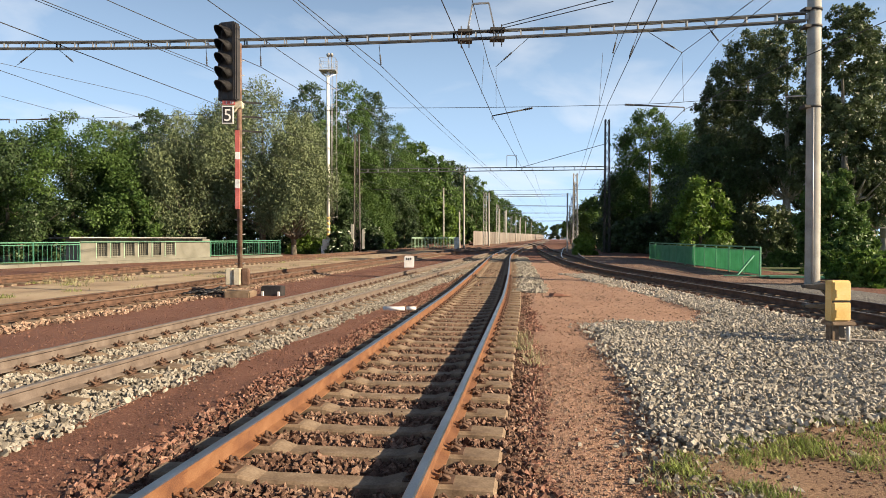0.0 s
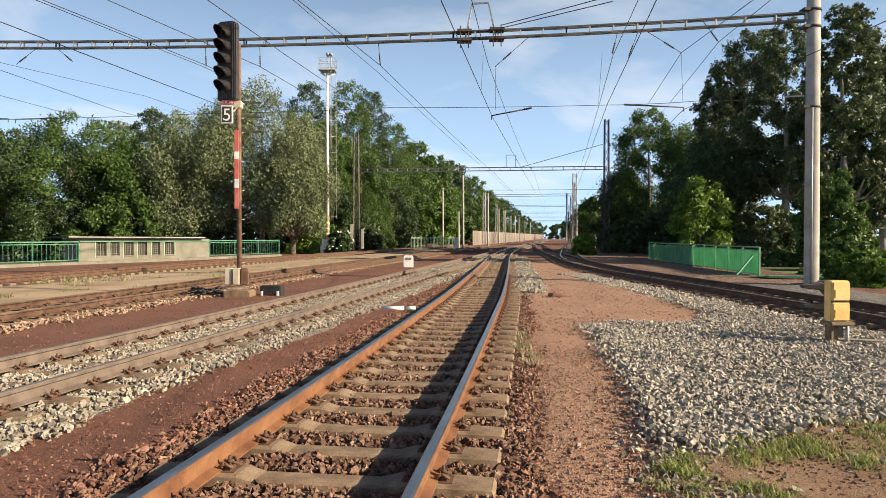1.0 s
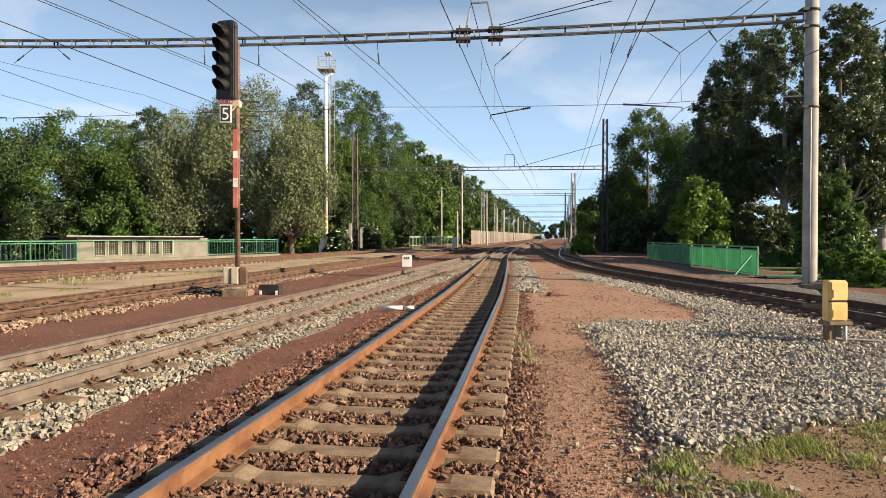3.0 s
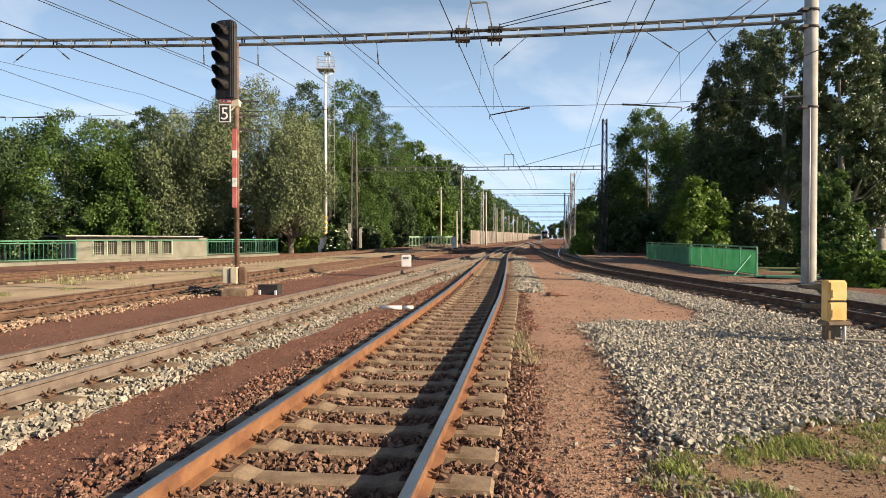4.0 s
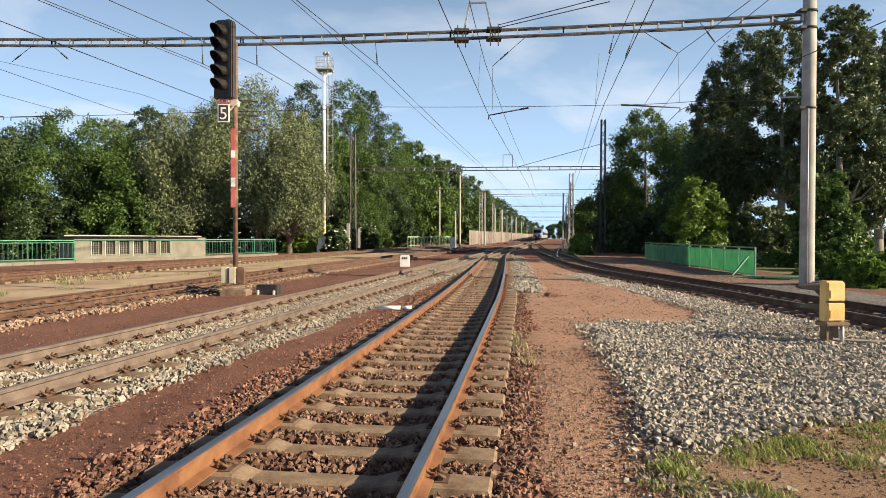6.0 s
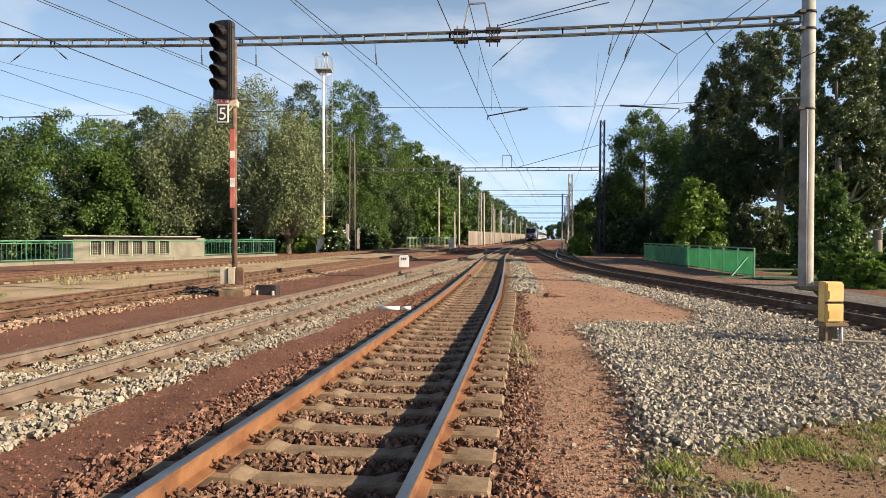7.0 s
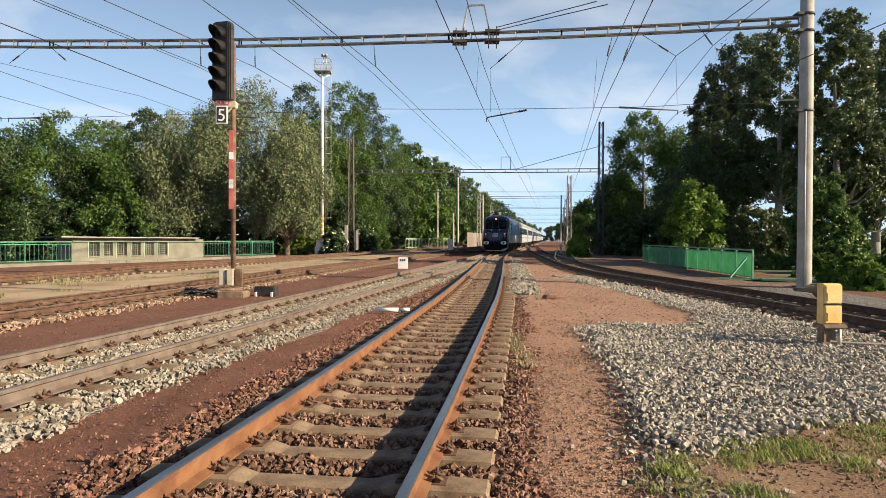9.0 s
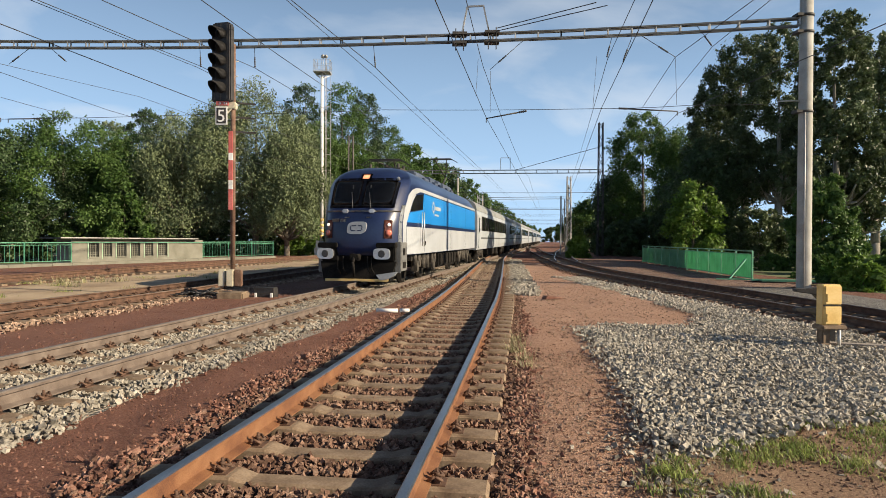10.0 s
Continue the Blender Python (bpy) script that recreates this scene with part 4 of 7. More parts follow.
def trunk_mesh(kind, h, w, seed, mat):
    """A tapered trunk with limbs that reach into the crown's clumps."""
    rng = np.random.default_rng(seed)
    c, r = crown_shape(kind, h, w, rng)
    bm = bmesh.new()
    base = h * 0.016 + 0.07
    lean = rng.normal(0, 0.015 * h, 2)
    nodes = [Vector((lean[0] * k * k + rng.normal(0, 0.004 * h), lean[1] * k * k, h * 0.86 * k - (0.6 if k == 0 else 0))) for k in (0, 0.12, 0.3, 0.5, 0.75, 1.0)]
    for i in range(5):
        rod(bm, nodes[i], nodes[i + 1], base * (1 - 0.19 * i), base * (1 - 0.19 * (i + 1)), 8)
    for q in c[:22]:
        z0 = max(h * (0.26 if kind in ("open", "poplar") else 0.14), q[2] - 0.28 * h * rng.uniform(0.4, 1))
        k = min(1, z0 / (0.86 * h))
        s = Vector((lean[0] * k * k, lean[1] * k * k, z0))
        mid = s.lerp(Vector(q), 0.5) + Vector((0, 0, -0.03 * h))
        rod(bm, s, mid, base * 0.34, base * 0.2, 5)
        rod(bm, mid, q, base * 0.2, base * 0.06, 5)
    return mesh_of("trunk", bm, mat)


PROTO = {}


def tree(kind, leaf, px, y, h, w, label, name="tree", z=0.0, count=16000, size=0.17, seed=1):
    """A tree that stands y metres along the line of sight of the plan's bearing px."""
    if kind == "bush":
        w = min(w, 1.5 * h)
    H, W = 10.0, round(10.0 * w / h * 2) / 2
    key = (kind, leaf, seed, count, size, W)
    if key not in PROTO:
        PROTO[key] = (crown_mesh(kind, H, W, count, size * 10.0 / h, M[leaf], seed), trunk_mesh(kind, H, W, seed, M["bark_pale" if leaf == "leaf_grey" else "bark"]), H, W)
    cm, tm, H, W = PROTO[key]
    t = thing(name, label, "bush" if name == "bush" else "tree", (px * y, y, rise(y) + z), random.uniform(0, 360))
    t.scale = (w / W, w / W, h / H)
    part_data("trunk", tm, t)
    part_data("crown", cm, t)
    return t


def bearing(px):
    return (px - 784) / 1150.0


def top_h(py, y):
    return 1.60 + (425 - py) / 1150.0 * y - rise(y) + 0.5


# tones also paint in light: DARK and GREY for shade, BRI for sun
DARK, MID, WIL, BRI, GREY = "leaf_dark", "leaf_mid", "leaf_willow", "leaf_bright", "leaf_grey"
TREES = [
    # kind, leaf, bearing, distance, top, width, seed, label
    # dark leaves here stand for the shade under the overhanging crowns
    ("round", DARK, 15, 58, 225, 13, 1, "broad green deciduous tree behind the railing"),
    ("round", MID, 130, 62, 200, 15, 2, "broad sunlit green tree behind the railing"),
    ("round", DARK, -60, 60, 215, 12, 3, "dense dark green tree behind the railing"),
    ("round", MID, 190, 66, 262, 8, 3, "dense green tree at the wood's edge"),
    ("poplar", DARK, 275, 88, 190, 7.5, 4, "slender dark poplar above the wood"),
    ("open", WIL, 212, 96, 212, 7, 5, "thin grey-green tree with sparse crown"),
    # a duller leaf colour takes the place of shade below the trees
    ("bush", MID, 235, 60, 330, 6, 6, "green shrub under the trees, toned down for shade"),
    ("willow", WIL, 335, 64, 195, 10, 7, "grey-green willow with hanging twigs"),
    ("willow", WIL, 465, 66, 143, 13, 8, "tall grey-green willow with hanging twigs"),
    ("willow", WIL, 405, 70, 165, 10, 9, "grey-green willow in the row"),
    ("willow", WIL, 520, 63, 215, 7.5, 7, "smaller grey-green willow at the row's end"),
    ("poplar", DARK, 548, 92, 140, 7, 4, "tall dark green poplar tree"),
    ("poplar", MID, 618, 94, 138, 8, 10, "tall poplar with a full crown"),
    ("poplar", DARK, 655, 100, 152, 7.5, 11, "tall dark green poplar"),
    ("poplar", MID, 575, 84, 210, 7, 11, "green poplar in the row"),
    ("poplar", MID, 700, 110, 215, 9, 10, "green poplar in the row along the line"),
    ("poplar", MID, 640, 90, 250, 8, 4, "green poplar in the row along the line"),
    ("poplar", MID, 735, 128, 250, 9, 11, "green poplar in the row along the line"),
    ("poplar", MID, 770, 145, 272, 10, 10, "green poplar in the row along the line"),
    ("poplar", DARK, 800, 165, 283, 10, 4, "green poplar in the row along the line"),
    ("poplar", MID, 835, 195, 312, 12, 11, "distant poplar in the row along the line"),
    ("poplar", MID, 862, 225, 338, 12, 10, "distant poplar in the row along the line"),
    ("poplar", MID, 883, 260, 350, 12, 4, "distant poplar in the row along the line"),
    ("poplar", MID, 905, 320, 368, 14, 11, "distant poplar in the row along the line"),
    ("poplar", MID, 925, 390, 382, 16, 10, "distant poplar in the row along the line"),
    ("poplar", MID, 945, 460, 392, 18, 4, "distant poplar in the row along the line"),
    ("round", MID, 745, 112, 345, 9, 2, "low green tree before the poplars"),
    ("round", BRI, 772, 116, 350, 7, 6, "sunlit yellow-green tree by the small bridge"),
    ("round", DARK, 690, 98, 330, 9, 3, "dark green tree before the poplars"),
    ("bush", MID, 555, 70, 375, 6, 6, "green shrub beside the light tower"),
    ("bush", BRI, 540, 66, 400, 4, 6, "bright green shrub beside the railing"),
    ("bush", MID, 660, 82, 385, 6, 12, "green shrub beside the lattice mast"),
    ("bush", DARK, 715, 95, 380, 7, 12, "dark green shrub at the wood's edge"),
    ("bush", MID, 815, 150, 385, 8, 6, "green shrub behind the fence boards"),
    ("bush", DARK, 30, 58, 385, 9, 12, "dark undergrowth shrub behind the railing"),
    ("bush", DARK, 150, 60, 380, 9, 6, "dark undergrowth shrub behind the railing"),
    ("bush", DARK, 290, 62, 370, 9, 12, "dark undergrowth shrub behind the railing"),
    ("bush", DARK, 400, 66, 375, 9, 6, "dark undergrowth shrub behind the railing"),
    ("bush", DARK, 480, 72, 370, 9, 12, "dark undergrowth shrub behind the railing"),
    ("round", DARK, 300, 78, 260, 10, 3, "dense dark tree behind the willows"),
    ("round", DARK, 590, 78, 330, 8, 2, "dark green tree behind the light tower"),
    ("round", MID, 520, 84, 250, 9, 2, "green tree behind the willows"),
    ("willow", WIL, 300, 66, 240, 8, 9, "grey-green willow with hanging twigs"),
    ("willow", WIL, 535, 72, 190, 7, 8, "grey-green willow before the poplars"),
    ("poplar", MID, 600, 88, 235, 8, 10, "green poplar in the dense row"),
    ("poplar", MID, 680, 104, 245, 9, 11, "green poplar in the dense row"),
    ("poplar", MID, 722, 118, 285, 10, 10, "green poplar in the dense row"),
    ("poplar", MID, 757, 137, 305, 11, 11, "green poplar in the dense row"),
    ("poplar", MID, 792, 155, 325, 12, 4, "green poplar in the dense row"),
    ("round", MID, 640, 84, 335, 9, 2, "leafy green tree at the wood's edge"),
    ("round", MID, 705, 100, 370, 7, 3, "leafy green tree at the wood's edge"),
    # the right-hand wood
    ("open", GREY, 1330, 62, 50, 9.8, 13, "tall dark tree with gaps in its crown"),
    ("open", GREY, 1280, 66, 112, 7.0, 14, "dark tree leaning out of the wood"),
    ("open", GREY, 1392, 56, 28, 7.5, 17, "tall dark tree behind the concrete mast"),
    ("open", GREY, 1496, 40, 4, 5.6, 15, "tall dark tree with a pointed top"),
    ("open", GREY, 1565, 54, 45, 8.0, 13, "tall dark tree in the wood"),
    ("open", GREY, 1446, 56, 150, 5.5, 14, "dark tree with a thin crown"),
    ("round", MID, 1470, 38, 300, 3.6, 2, "leafy green tree in the sun behind the mast"),
    ("open", GREY, 1545, 42, 190, 5.2, 17, "leafy green tree at the edge of the wood"),
    ("poplar", MID, 1150, 80, 190, 9, 10, "dark poplar behind the lattice mast"),
    ("round", MID, 1225, 74, 215, 9, 3, "dense dark green tree in shade"),
    ("round", DARK, 1105, 84, 300, 8, 3, "low dark tree behind the lattice mast"),
    ("round", DARK, 1265, 62, 235, 9, 2, "dense dark green tree in shade"),
    ("bush", DARK, 1120, 70, 380, 9, 12, "dark green shrub in deep shade"),
    ("bush", DARK, 1310, 60, 370, 8, 12, "dark green shrub in deep shade"),
    ("bush", BRI, 1240, 50, 298, 4.6, 16, "sunlit bright green young tree"),
    ("bush", BRI, 1555, 30, 440, 5, 6, "bright green shrub in the sun"),
    ("bush", MID, 1500, 34, 415, 5, 12, "green shrub under the trees"),
    ("bush", BRI, 1530, 27, 440, 3.4, 16, "bright green shrub in the sun"),
    ("bush", BRI, 1566, 26, 450, 3.2, 6, "bright green shrub in the sun"),
    ("bush", BRI, 1497, 31, 455, 2.6, 16, "bright green shrub in the sun"),
    ("bush", MID, 1465, 33, 440, 3.4, 6, "green shrub behind the concrete mast"),
    ("bush", MID, 1380, 38, 440, 3.0, 12, "green shrub behind the railing end"),
    ("bush", DARK, 1105, 74, 385, 5, 6, "dark green shrub in deep shade"),
    ("bush", DARK, 1165, 68, 370, 7, 12, "dark green shrub in deep shade"),
    ("bush", DARK, 1215, 64, 375, 7, 6, "dark green shrub in deep shade"),
    ("bush", DARK, 1265, 60, 370, 7, 12, "dark green shrub in deep shade"),
    ("bush", GREY, 1358, 50, 352, 5.4, 6, "green undergrowth shrub below the trees"),
    ("bush", MID, 1445, 44, 425, 3.4, 12, "green undergrowth shrub below the trees"),
    ("bush", MID, 1520, 40, 415, 4, 6, "green undergrowth shrub below the trees"),
    ("bush", BRI, 1034, 60, 408, 2.0, 16, "small bright green bush by the mast"),
    ("bush", BRI, 1545, 23, 452, 3.6, 16, "bright green bush in the sun beside the track"),
    ("bush", MID, 1480, 27, 478, 2.6, 6, "low green bush behind the mast"),
    ("bush", MID, 1425, 30, 474, 2.6, 12, "low green bush behind the mast"),
    ("bush", MID, 1600, 24, 440, 4.0, 6, "green bush beside the track"),
    ("round", MID, 1045, 160, 362, 9, 3, "green tree far along the line"),
    ("round", MID, 1062, 135, 345, 8, 2, "green tree far along the line"),
    ("round", MID, 1030, 220, 378, 12, 2, "distant green tree along the line"),
    ("round", DARK, 995, 330, 396, 14, 3, "distant dark trees closing the line"),
]
for i, (kind, leaf, px, y, top, w, seed, label) in enumerate(TREES):
    far = y > 110
    h = top_h(top, y)
    w *= 1.3 if far else 1.2 if kind == "poplar" else 1.08
    tree(kind, leaf, bearing(px), y, h, w, label, "bush" if kind == "bush" else "tree", -0.5,
         count=11000 if far else (9000 if kind == "bush" else 24000 if y > 90 else 33000), size=0.34 if far else (0.165 if kind == "bush" else (0.145 if y > 50 else 0.12)), seed=seed)


def blossoms(px, y, top, w, seed):
    """A dark elder bush with flat white flower heads over its sunny side."""
    h = top_h(top, y)
    b = tree("bush", DARK, bearing(px), y, h, w, "elder bush with flat white flower heads", "bush", -0.5, 9500, 0.165, 6)
    rng = random.Random(seed)
    k = 10.0 / h
    for i in range(26):
        bm = bmesh.new()
        ang, lift = rng.uniform(0, 6.28), rng.uniform(0.3, 0.92)
        r = 0.5 * 10.0 * w / h * math.sqrt(max(0.05, 1 - (lift - 0.4) ** 2 * 2.2)) * rng.uniform(0.8, 1.0)
        m = pose(r * math.cos(ang), r * math.sin(ang), 10 * lift, rng.uniform(-35, 35), rng.uniform(-35, 35), 0)
        lathe(bm, [(0.02 * k, -0.05 * k), (0.12 * k, 0.0), (0.10 * k, 0.03 * k), (0.03 * k, 0.04 * k)], 9, m)
        part("flower_head", bm, M["blossom"], b, "white flower head")


blossoms(602, 64, 405, 3.0, 3)
blossoms(655, 78, 395, 3.6, 4)


def far_wood():
    """A dense strip of distant woodland on both sides, far behind the trees."""
    rng = np.random.default_rng(5)
    P = []
    for x0, y0, x1, y1, h in ((-95, 60, -40, 115, 10), (-40, 118, 20, 260, 12), (20, 260, 70, 470, 12), (24, 92, 62, 55, 3), (32, 110, 100, 420, 7), (-120, 40, -95, 60, 10), (-60, 1200, 700, 1100, 14)):
        n = 6000
        k = rng.uniform(0, 1, n)
        x, y = x0 + (x1 - x0) * k, y0 + (y1 - y0) * k
        hh = h * (0.75 + 0.35 * np.sin(k * 23) * np.sin(k * 51 + 1))
        P.append(np.stack((x + rng.normal(0, 2.5, n), y + rng.normal(0, 2.5, n), hh * rng.uniform(0, 1, n) - 0.5), 1))
    P = np.concatenate(P)
    nr = rng.normal(0, 1, P.shape)
    v, f = leaves(P, nr, 0.55, rng)
    tagged(new("woodland", fast_mesh("woodland", v, f, M["leaf_dark"])), "dense dark green woodland closing the view", "woodland", kind="stuff")


far_wood()


# ---- overhead line masts, gantries and wires ----
def at_px(px, y, z=0.0):
    return (bearing(px) * y, y, rise(y) + z)


def ladder_beam(bm, a, b, gap=0.32, width=0.24, post=1.05, chord=0.075, braces=True):
    """A light beam of four chords with upright battens."""
    a, b = Vector(a), Vector(b)
    d = (b - a).normalized()
    side = Vector((-d.y, d.x, 0)).normalized() * width / 2
    L = (b - a).length
    n = max(1, int(L / post))
    for s in (-1, 1):
        bar(bm, a + side * s, b + side * s, chord, chord)
        bar(bm, a + side * s - Vector((0, 0, gap)), b + side * s - Vector((0, 0, gap)), chord, chord)
        for i in range(n + 1):
            p = a + d * (L * i / n) + side * s
            bar(bm, p, p - Vector((0, 0, gap)), chord * 0.8, chord * 0.8, mat=1)
    for i in range(n if braces else 0):
        p, q = a + d * (L * i / n), a + d * (L * (i + 1) / n)
        bar(bm, p + side * (1 if i % 2 else -1), q - side * (1 if i % 2 else -1), chord * 0.55, chord * 0.55)


BEAM_R, BEAM_L = Vector((13.25, 23.3, 0)), Vector((-29.5, 30.4, 0))


def main_gantry():
    g = thing("gantry", "grey steel overhead-line gantry on a concrete mast", "gantry")
    # the long beam sags a little between its masts
    top = lambda k: 9.71 + 1.2 * k - 1.85 * k * (1 - k)
    bm = bmesh.new()
    for i in range(10):
        p, q = BEAM_R.lerp(BEAM_L, i / 10), BEAM_R.lerp(BEAM_L, (i + 1) / 10)
        ladder_beam(bm, (p.x - (0.25 if i == 0 else 0), p.y + 0.04, top(i / 10)), (q.x, q.y + 0.04, top((i + 1) / 10)), 0.27, 0.2, 0.86, 0.055)
    part("beam", bm, [M["beam_steel"], M["galv"]], g, "weathered galvanised ladder beam")
    bm = bmesh.new()
    lathe(bm, [(0.255, -0.6), (0.25, 0.0), (0.235, 6.0), (0.22, 11.6)], 20, Matrix.Translation(BEAM_R))
    part("mast", bm, M["concrete_grey"], g, "round grey concrete mast")
    for z in (9.8, 9.2, 6.35):
        bm = bmesh.new()
        lathe(bm, [(0.26, -0.04), (0.26, 0.04)], 20, Matrix.Translation((BEAM_R.x, BEAM_R.y, z)))
        box(bm, BEAM_R.x - 0.42, BEAM_R.x - 0.2, BEAM_R.y - 0.2, BEAM_R.y + 0.2, z - 0.05, z + 0.05)
        part("clamp", bm, M["steel_dark"], g, "dark steel clamp band")
    bm = bmesh.new()
    rod(bm, (BEAM_R.x - 1.0, BEAM_R.y, 6.72), (BEAM_R.x - 0.2, BEAM_R.y, 6.76), 0.025, 0.03, 6)
    part("side_arm", bm, M["galv"], g, "thin grey side arm")
    bm = bmesh.new()
    rod(bm, (BEAM_R.x - 0.13, BEAM_R.y - 0.23, 0), (BEAM_R.x - 0.13, BEAM_R.y - 0.21, 6.3), 0.03)
    part("cable_pipe", bm, M["galv"], g)
    bm = bmesh.new()
    lathe(bm, [(0.25, -0.4), (0.22, 0.0), (0.2, 11.6)], 16, Matrix.Translation(BEAM_L))
    part("mast", bm, M["concrete_grey"], g)
    # the bow that carries the feeder over the beam
    bm = bmesh.new()
    d = (BEAM_L - BEAM_R).normalized()
    def on(px):
        best = None
        for i in range(2001):
            p = BEAM_R.lerp(BEAM_L, i / 2000)
            e = abs(p.x / p.y - bearing(px))
            if best is None or e < best[0]:
                best = (e, p)
        return best[1]
    p, q = on(823), on(880)
    zt = top((p - BEAM_R).length / (BEAM_L - BEAM_R).length) + 0.07
    up0, up1 = p.lerp(q, 0.24) + Vector((0, 0, zt + 1.0)), p.lerp(q, 0.74) + Vector((0, 0, zt + 1.0))
    bar(bm, p + Vector((0, 0, zt - 0.5)), up0, 0.06, 0.06)
    bar(bm, q + Vector((0, 0, zt - 0.5)), up1, 0.06, 0.06)
    bar(bm, up0, up1, 0.06, 0.06)
    part("bow", bm, M["galv"], g)
    for r in (p, q):
        bm = bmesh.new()
        box(bm, r.x - 0.28, r.x + 0.28, r.y - 0.24, r.y + 0.24, zt - 0.12, zt - 0.02)
        box(bm, r.x - 0.28, r.x + 0.28, r.y - 0.24, r.y + 0.24, zt - 0.46, zt - 0.38)
        rod(bm, (r.x - 0.15, r.y - 0.2, zt - 0.75), (r.x - 0.15, r.y - 0.2, zt + 0.1), 0.02)
        rod(bm, (r.x + 0.15, r.y - 0.2, zt - 0.75), (r.x + 0.15, r.y - 0.2, zt + 0.1), 0.02)
        part("clamp_plate", bm, M["steel_dark"], g, "dark bolted clamp plates")
    return on


on_beam = main_gantry()


def lattice(bm, x, y, z0, z1, w0, w1, cell=0.9, t=0.07):
    """A square lattice mast."""
    cs = [(-1, -1), (1, -1), (1, 1), (-1, 1)]
    def corner(k, z):
        w = w0 + (w1 - w0) * (z - z0) / (z1 - z0)
        return (x + cs[k % 4][0] * w / 2, y + cs[k % 4][1] * w / 2, z)
    for k in range(4):
        bar(bm, corner(k, z0), corner(k, z1), t, t)
    n = int((z1 - z0) / cell)
    for i in range(n):
        za, zb = z0 + (z1 - z0) * i / n, z0 + (z1 - z0) * (i + 1) / n
        for k in range(4):
            a, b = (k, k + 1) if i % 2 else (k + 1, k)
            bar(bm, corner(a, za), corner(b, zb), t * 0.6, t * 0.6)


def far_gantry(y, px_l, px_r, z_top, mast_h, label, group="far gantries"):
    g = thing("gantry", label, "gantry", group=group)
    a, b = Vector(at_px(px_l, y + 3)), Vector(at_px(px_r, y))
    bm = bmesh.new()
    ladder_beam(bm, a + Vector((0, 0, z_top)), b + Vector((0, 0, z_top)), 0.34, 0.28, 1.1 if y < 100 else 2.2, 0.06)
    part("beam", bm, [M["beam_steel"], M["galv"]], g)
    bm = bmesh.new()
    lattice(bm, b.x, b.y, b.z - 0.3, b.z + mast_h, 0.55, 0.4)
    part("mast", bm, M["black_paint"], g, "dark lattice mast")
    bm = bmesh.new()
    if y < 100:
        bar(bm, a + Vector((0, 0, z_top - 0.6)), a + Vector((0, 0, z_top + 0.1)), 0.3, 0.3)
        part("end_bracket", bm, M["steel_dark"], g)
    else:
        lattice(bm, a.x, a.y, a.z - 0.3, a.z + z_top + 0.5, 0.5, 0.4)
        part("mast", bm, M["galv"], g)
    return a, b


ga, gb = far_gantry(68, 634, 1074, 9.0, 13.9, "long grey gantry on a dark lattice mast")


def gantry_bow(a, b, px, z_top, rise_m):
    """A small upright frame on a beam, which carries a wire over it."""
    t = thing("beam_bow", "small grey steel bow standing on the gantry beam", "gantry bow")
    bm = bmesh.new()
    k = (bearing(px) * a.y - a.x) / (b.x - a.x)
    p = a.lerp(b, k) + Vector((0, 0, z_top))
    d = (b - a).normalized() * 0.5
    up = Vector((0, 0, rise_m))
    bar(bm, p - d, p - d + up, 0.06, 0.06)
    bar(bm, p + d, p + d + up, 0.06, 0.06)
    bar(bm, p - d + up, p + d + up, 0.06, 0.06)
    part("frame", bm, M["galv"], t)


gantry_bow(ga, gb, 902, 9.0, 1.3)
for y, l, r in ((112, 858, 1019), (152, 880, 1012), (195, 893, 1009), (245, 905, 1006), (300, 920, 1003)):
    far_gantry(y, l, r, 9.0, 11.0, "distant grey gantry over the tracks")


def concrete_pole(px, y, h, r=0.15):
    t = thing("pole", "slim pale concrete pole beside the line", "pole", at_px(px, y), group="poles along the line")
    bm = bmesh.new()
    lathe(bm, [(r, -0.6), (r, 0), (r * 0.75, h)], 10)
    part("shaft", bm, M["concrete_grey"], t)
    bm = bmesh.new()
    lathe(bm, [(r * 0.85, h), (r * 0.85, h + 0.12), (r * 0.3, h + 0.2)], 10)
    part("cap", bm, M["steel_dark"], t)


for px, y, top in ((785, 100, 333), (821, 92, 311), (865, 112, 342), (884, 140, 370), (896, 165, 372), (913, 205, 383), (921, 225, 385), (930, 260, 392), (940, 300, 394), (813, 96, 375)):
    concrete_pole(px, y, top_h(top, y) - 0.5)


def wire(points, r=0.012, sag=0.0, name="contact_wire", label="dark overhead wire", group="overhead wires"):
    cu = bpy.data.curves.new(name, "CURVE")
    cu.dimensions, cu.bevel_depth, cu.bevel_resolution, cu.use_fill_caps = "3D", r * 1.15, 1, True
    sp = cu.splines.new("POLY")
    pts = []
    for a, b in zip(points, points[1:]):
        a, b = Vector(a), Vector(b)
        for k in range(10):
            t = k / 10
            p = a.lerp(b, t)
            p.z -= sag * 4 * t * (1 - t)
            pts.append(p)
    pts.append(Vector(points[-1]))
    sp.points.add(len(pts) - 1)
    for q, p in zip(sp.points, pts):
        q.co = (*p, 1)
    cu.materials.append(M["wire"])
    ob = new(name, cu)
    return tagged(ob, label, "overhead wire", group)


def hang(px, py, d=0.0):
    """A point in the gantry's plane at a bearing and a rise of the sight line."""
    p = on_beam(px)
    return Vector((p.x + d * 0.181, p.y + d, 1.60 + (425 - py) / 1150.0 * p.y))


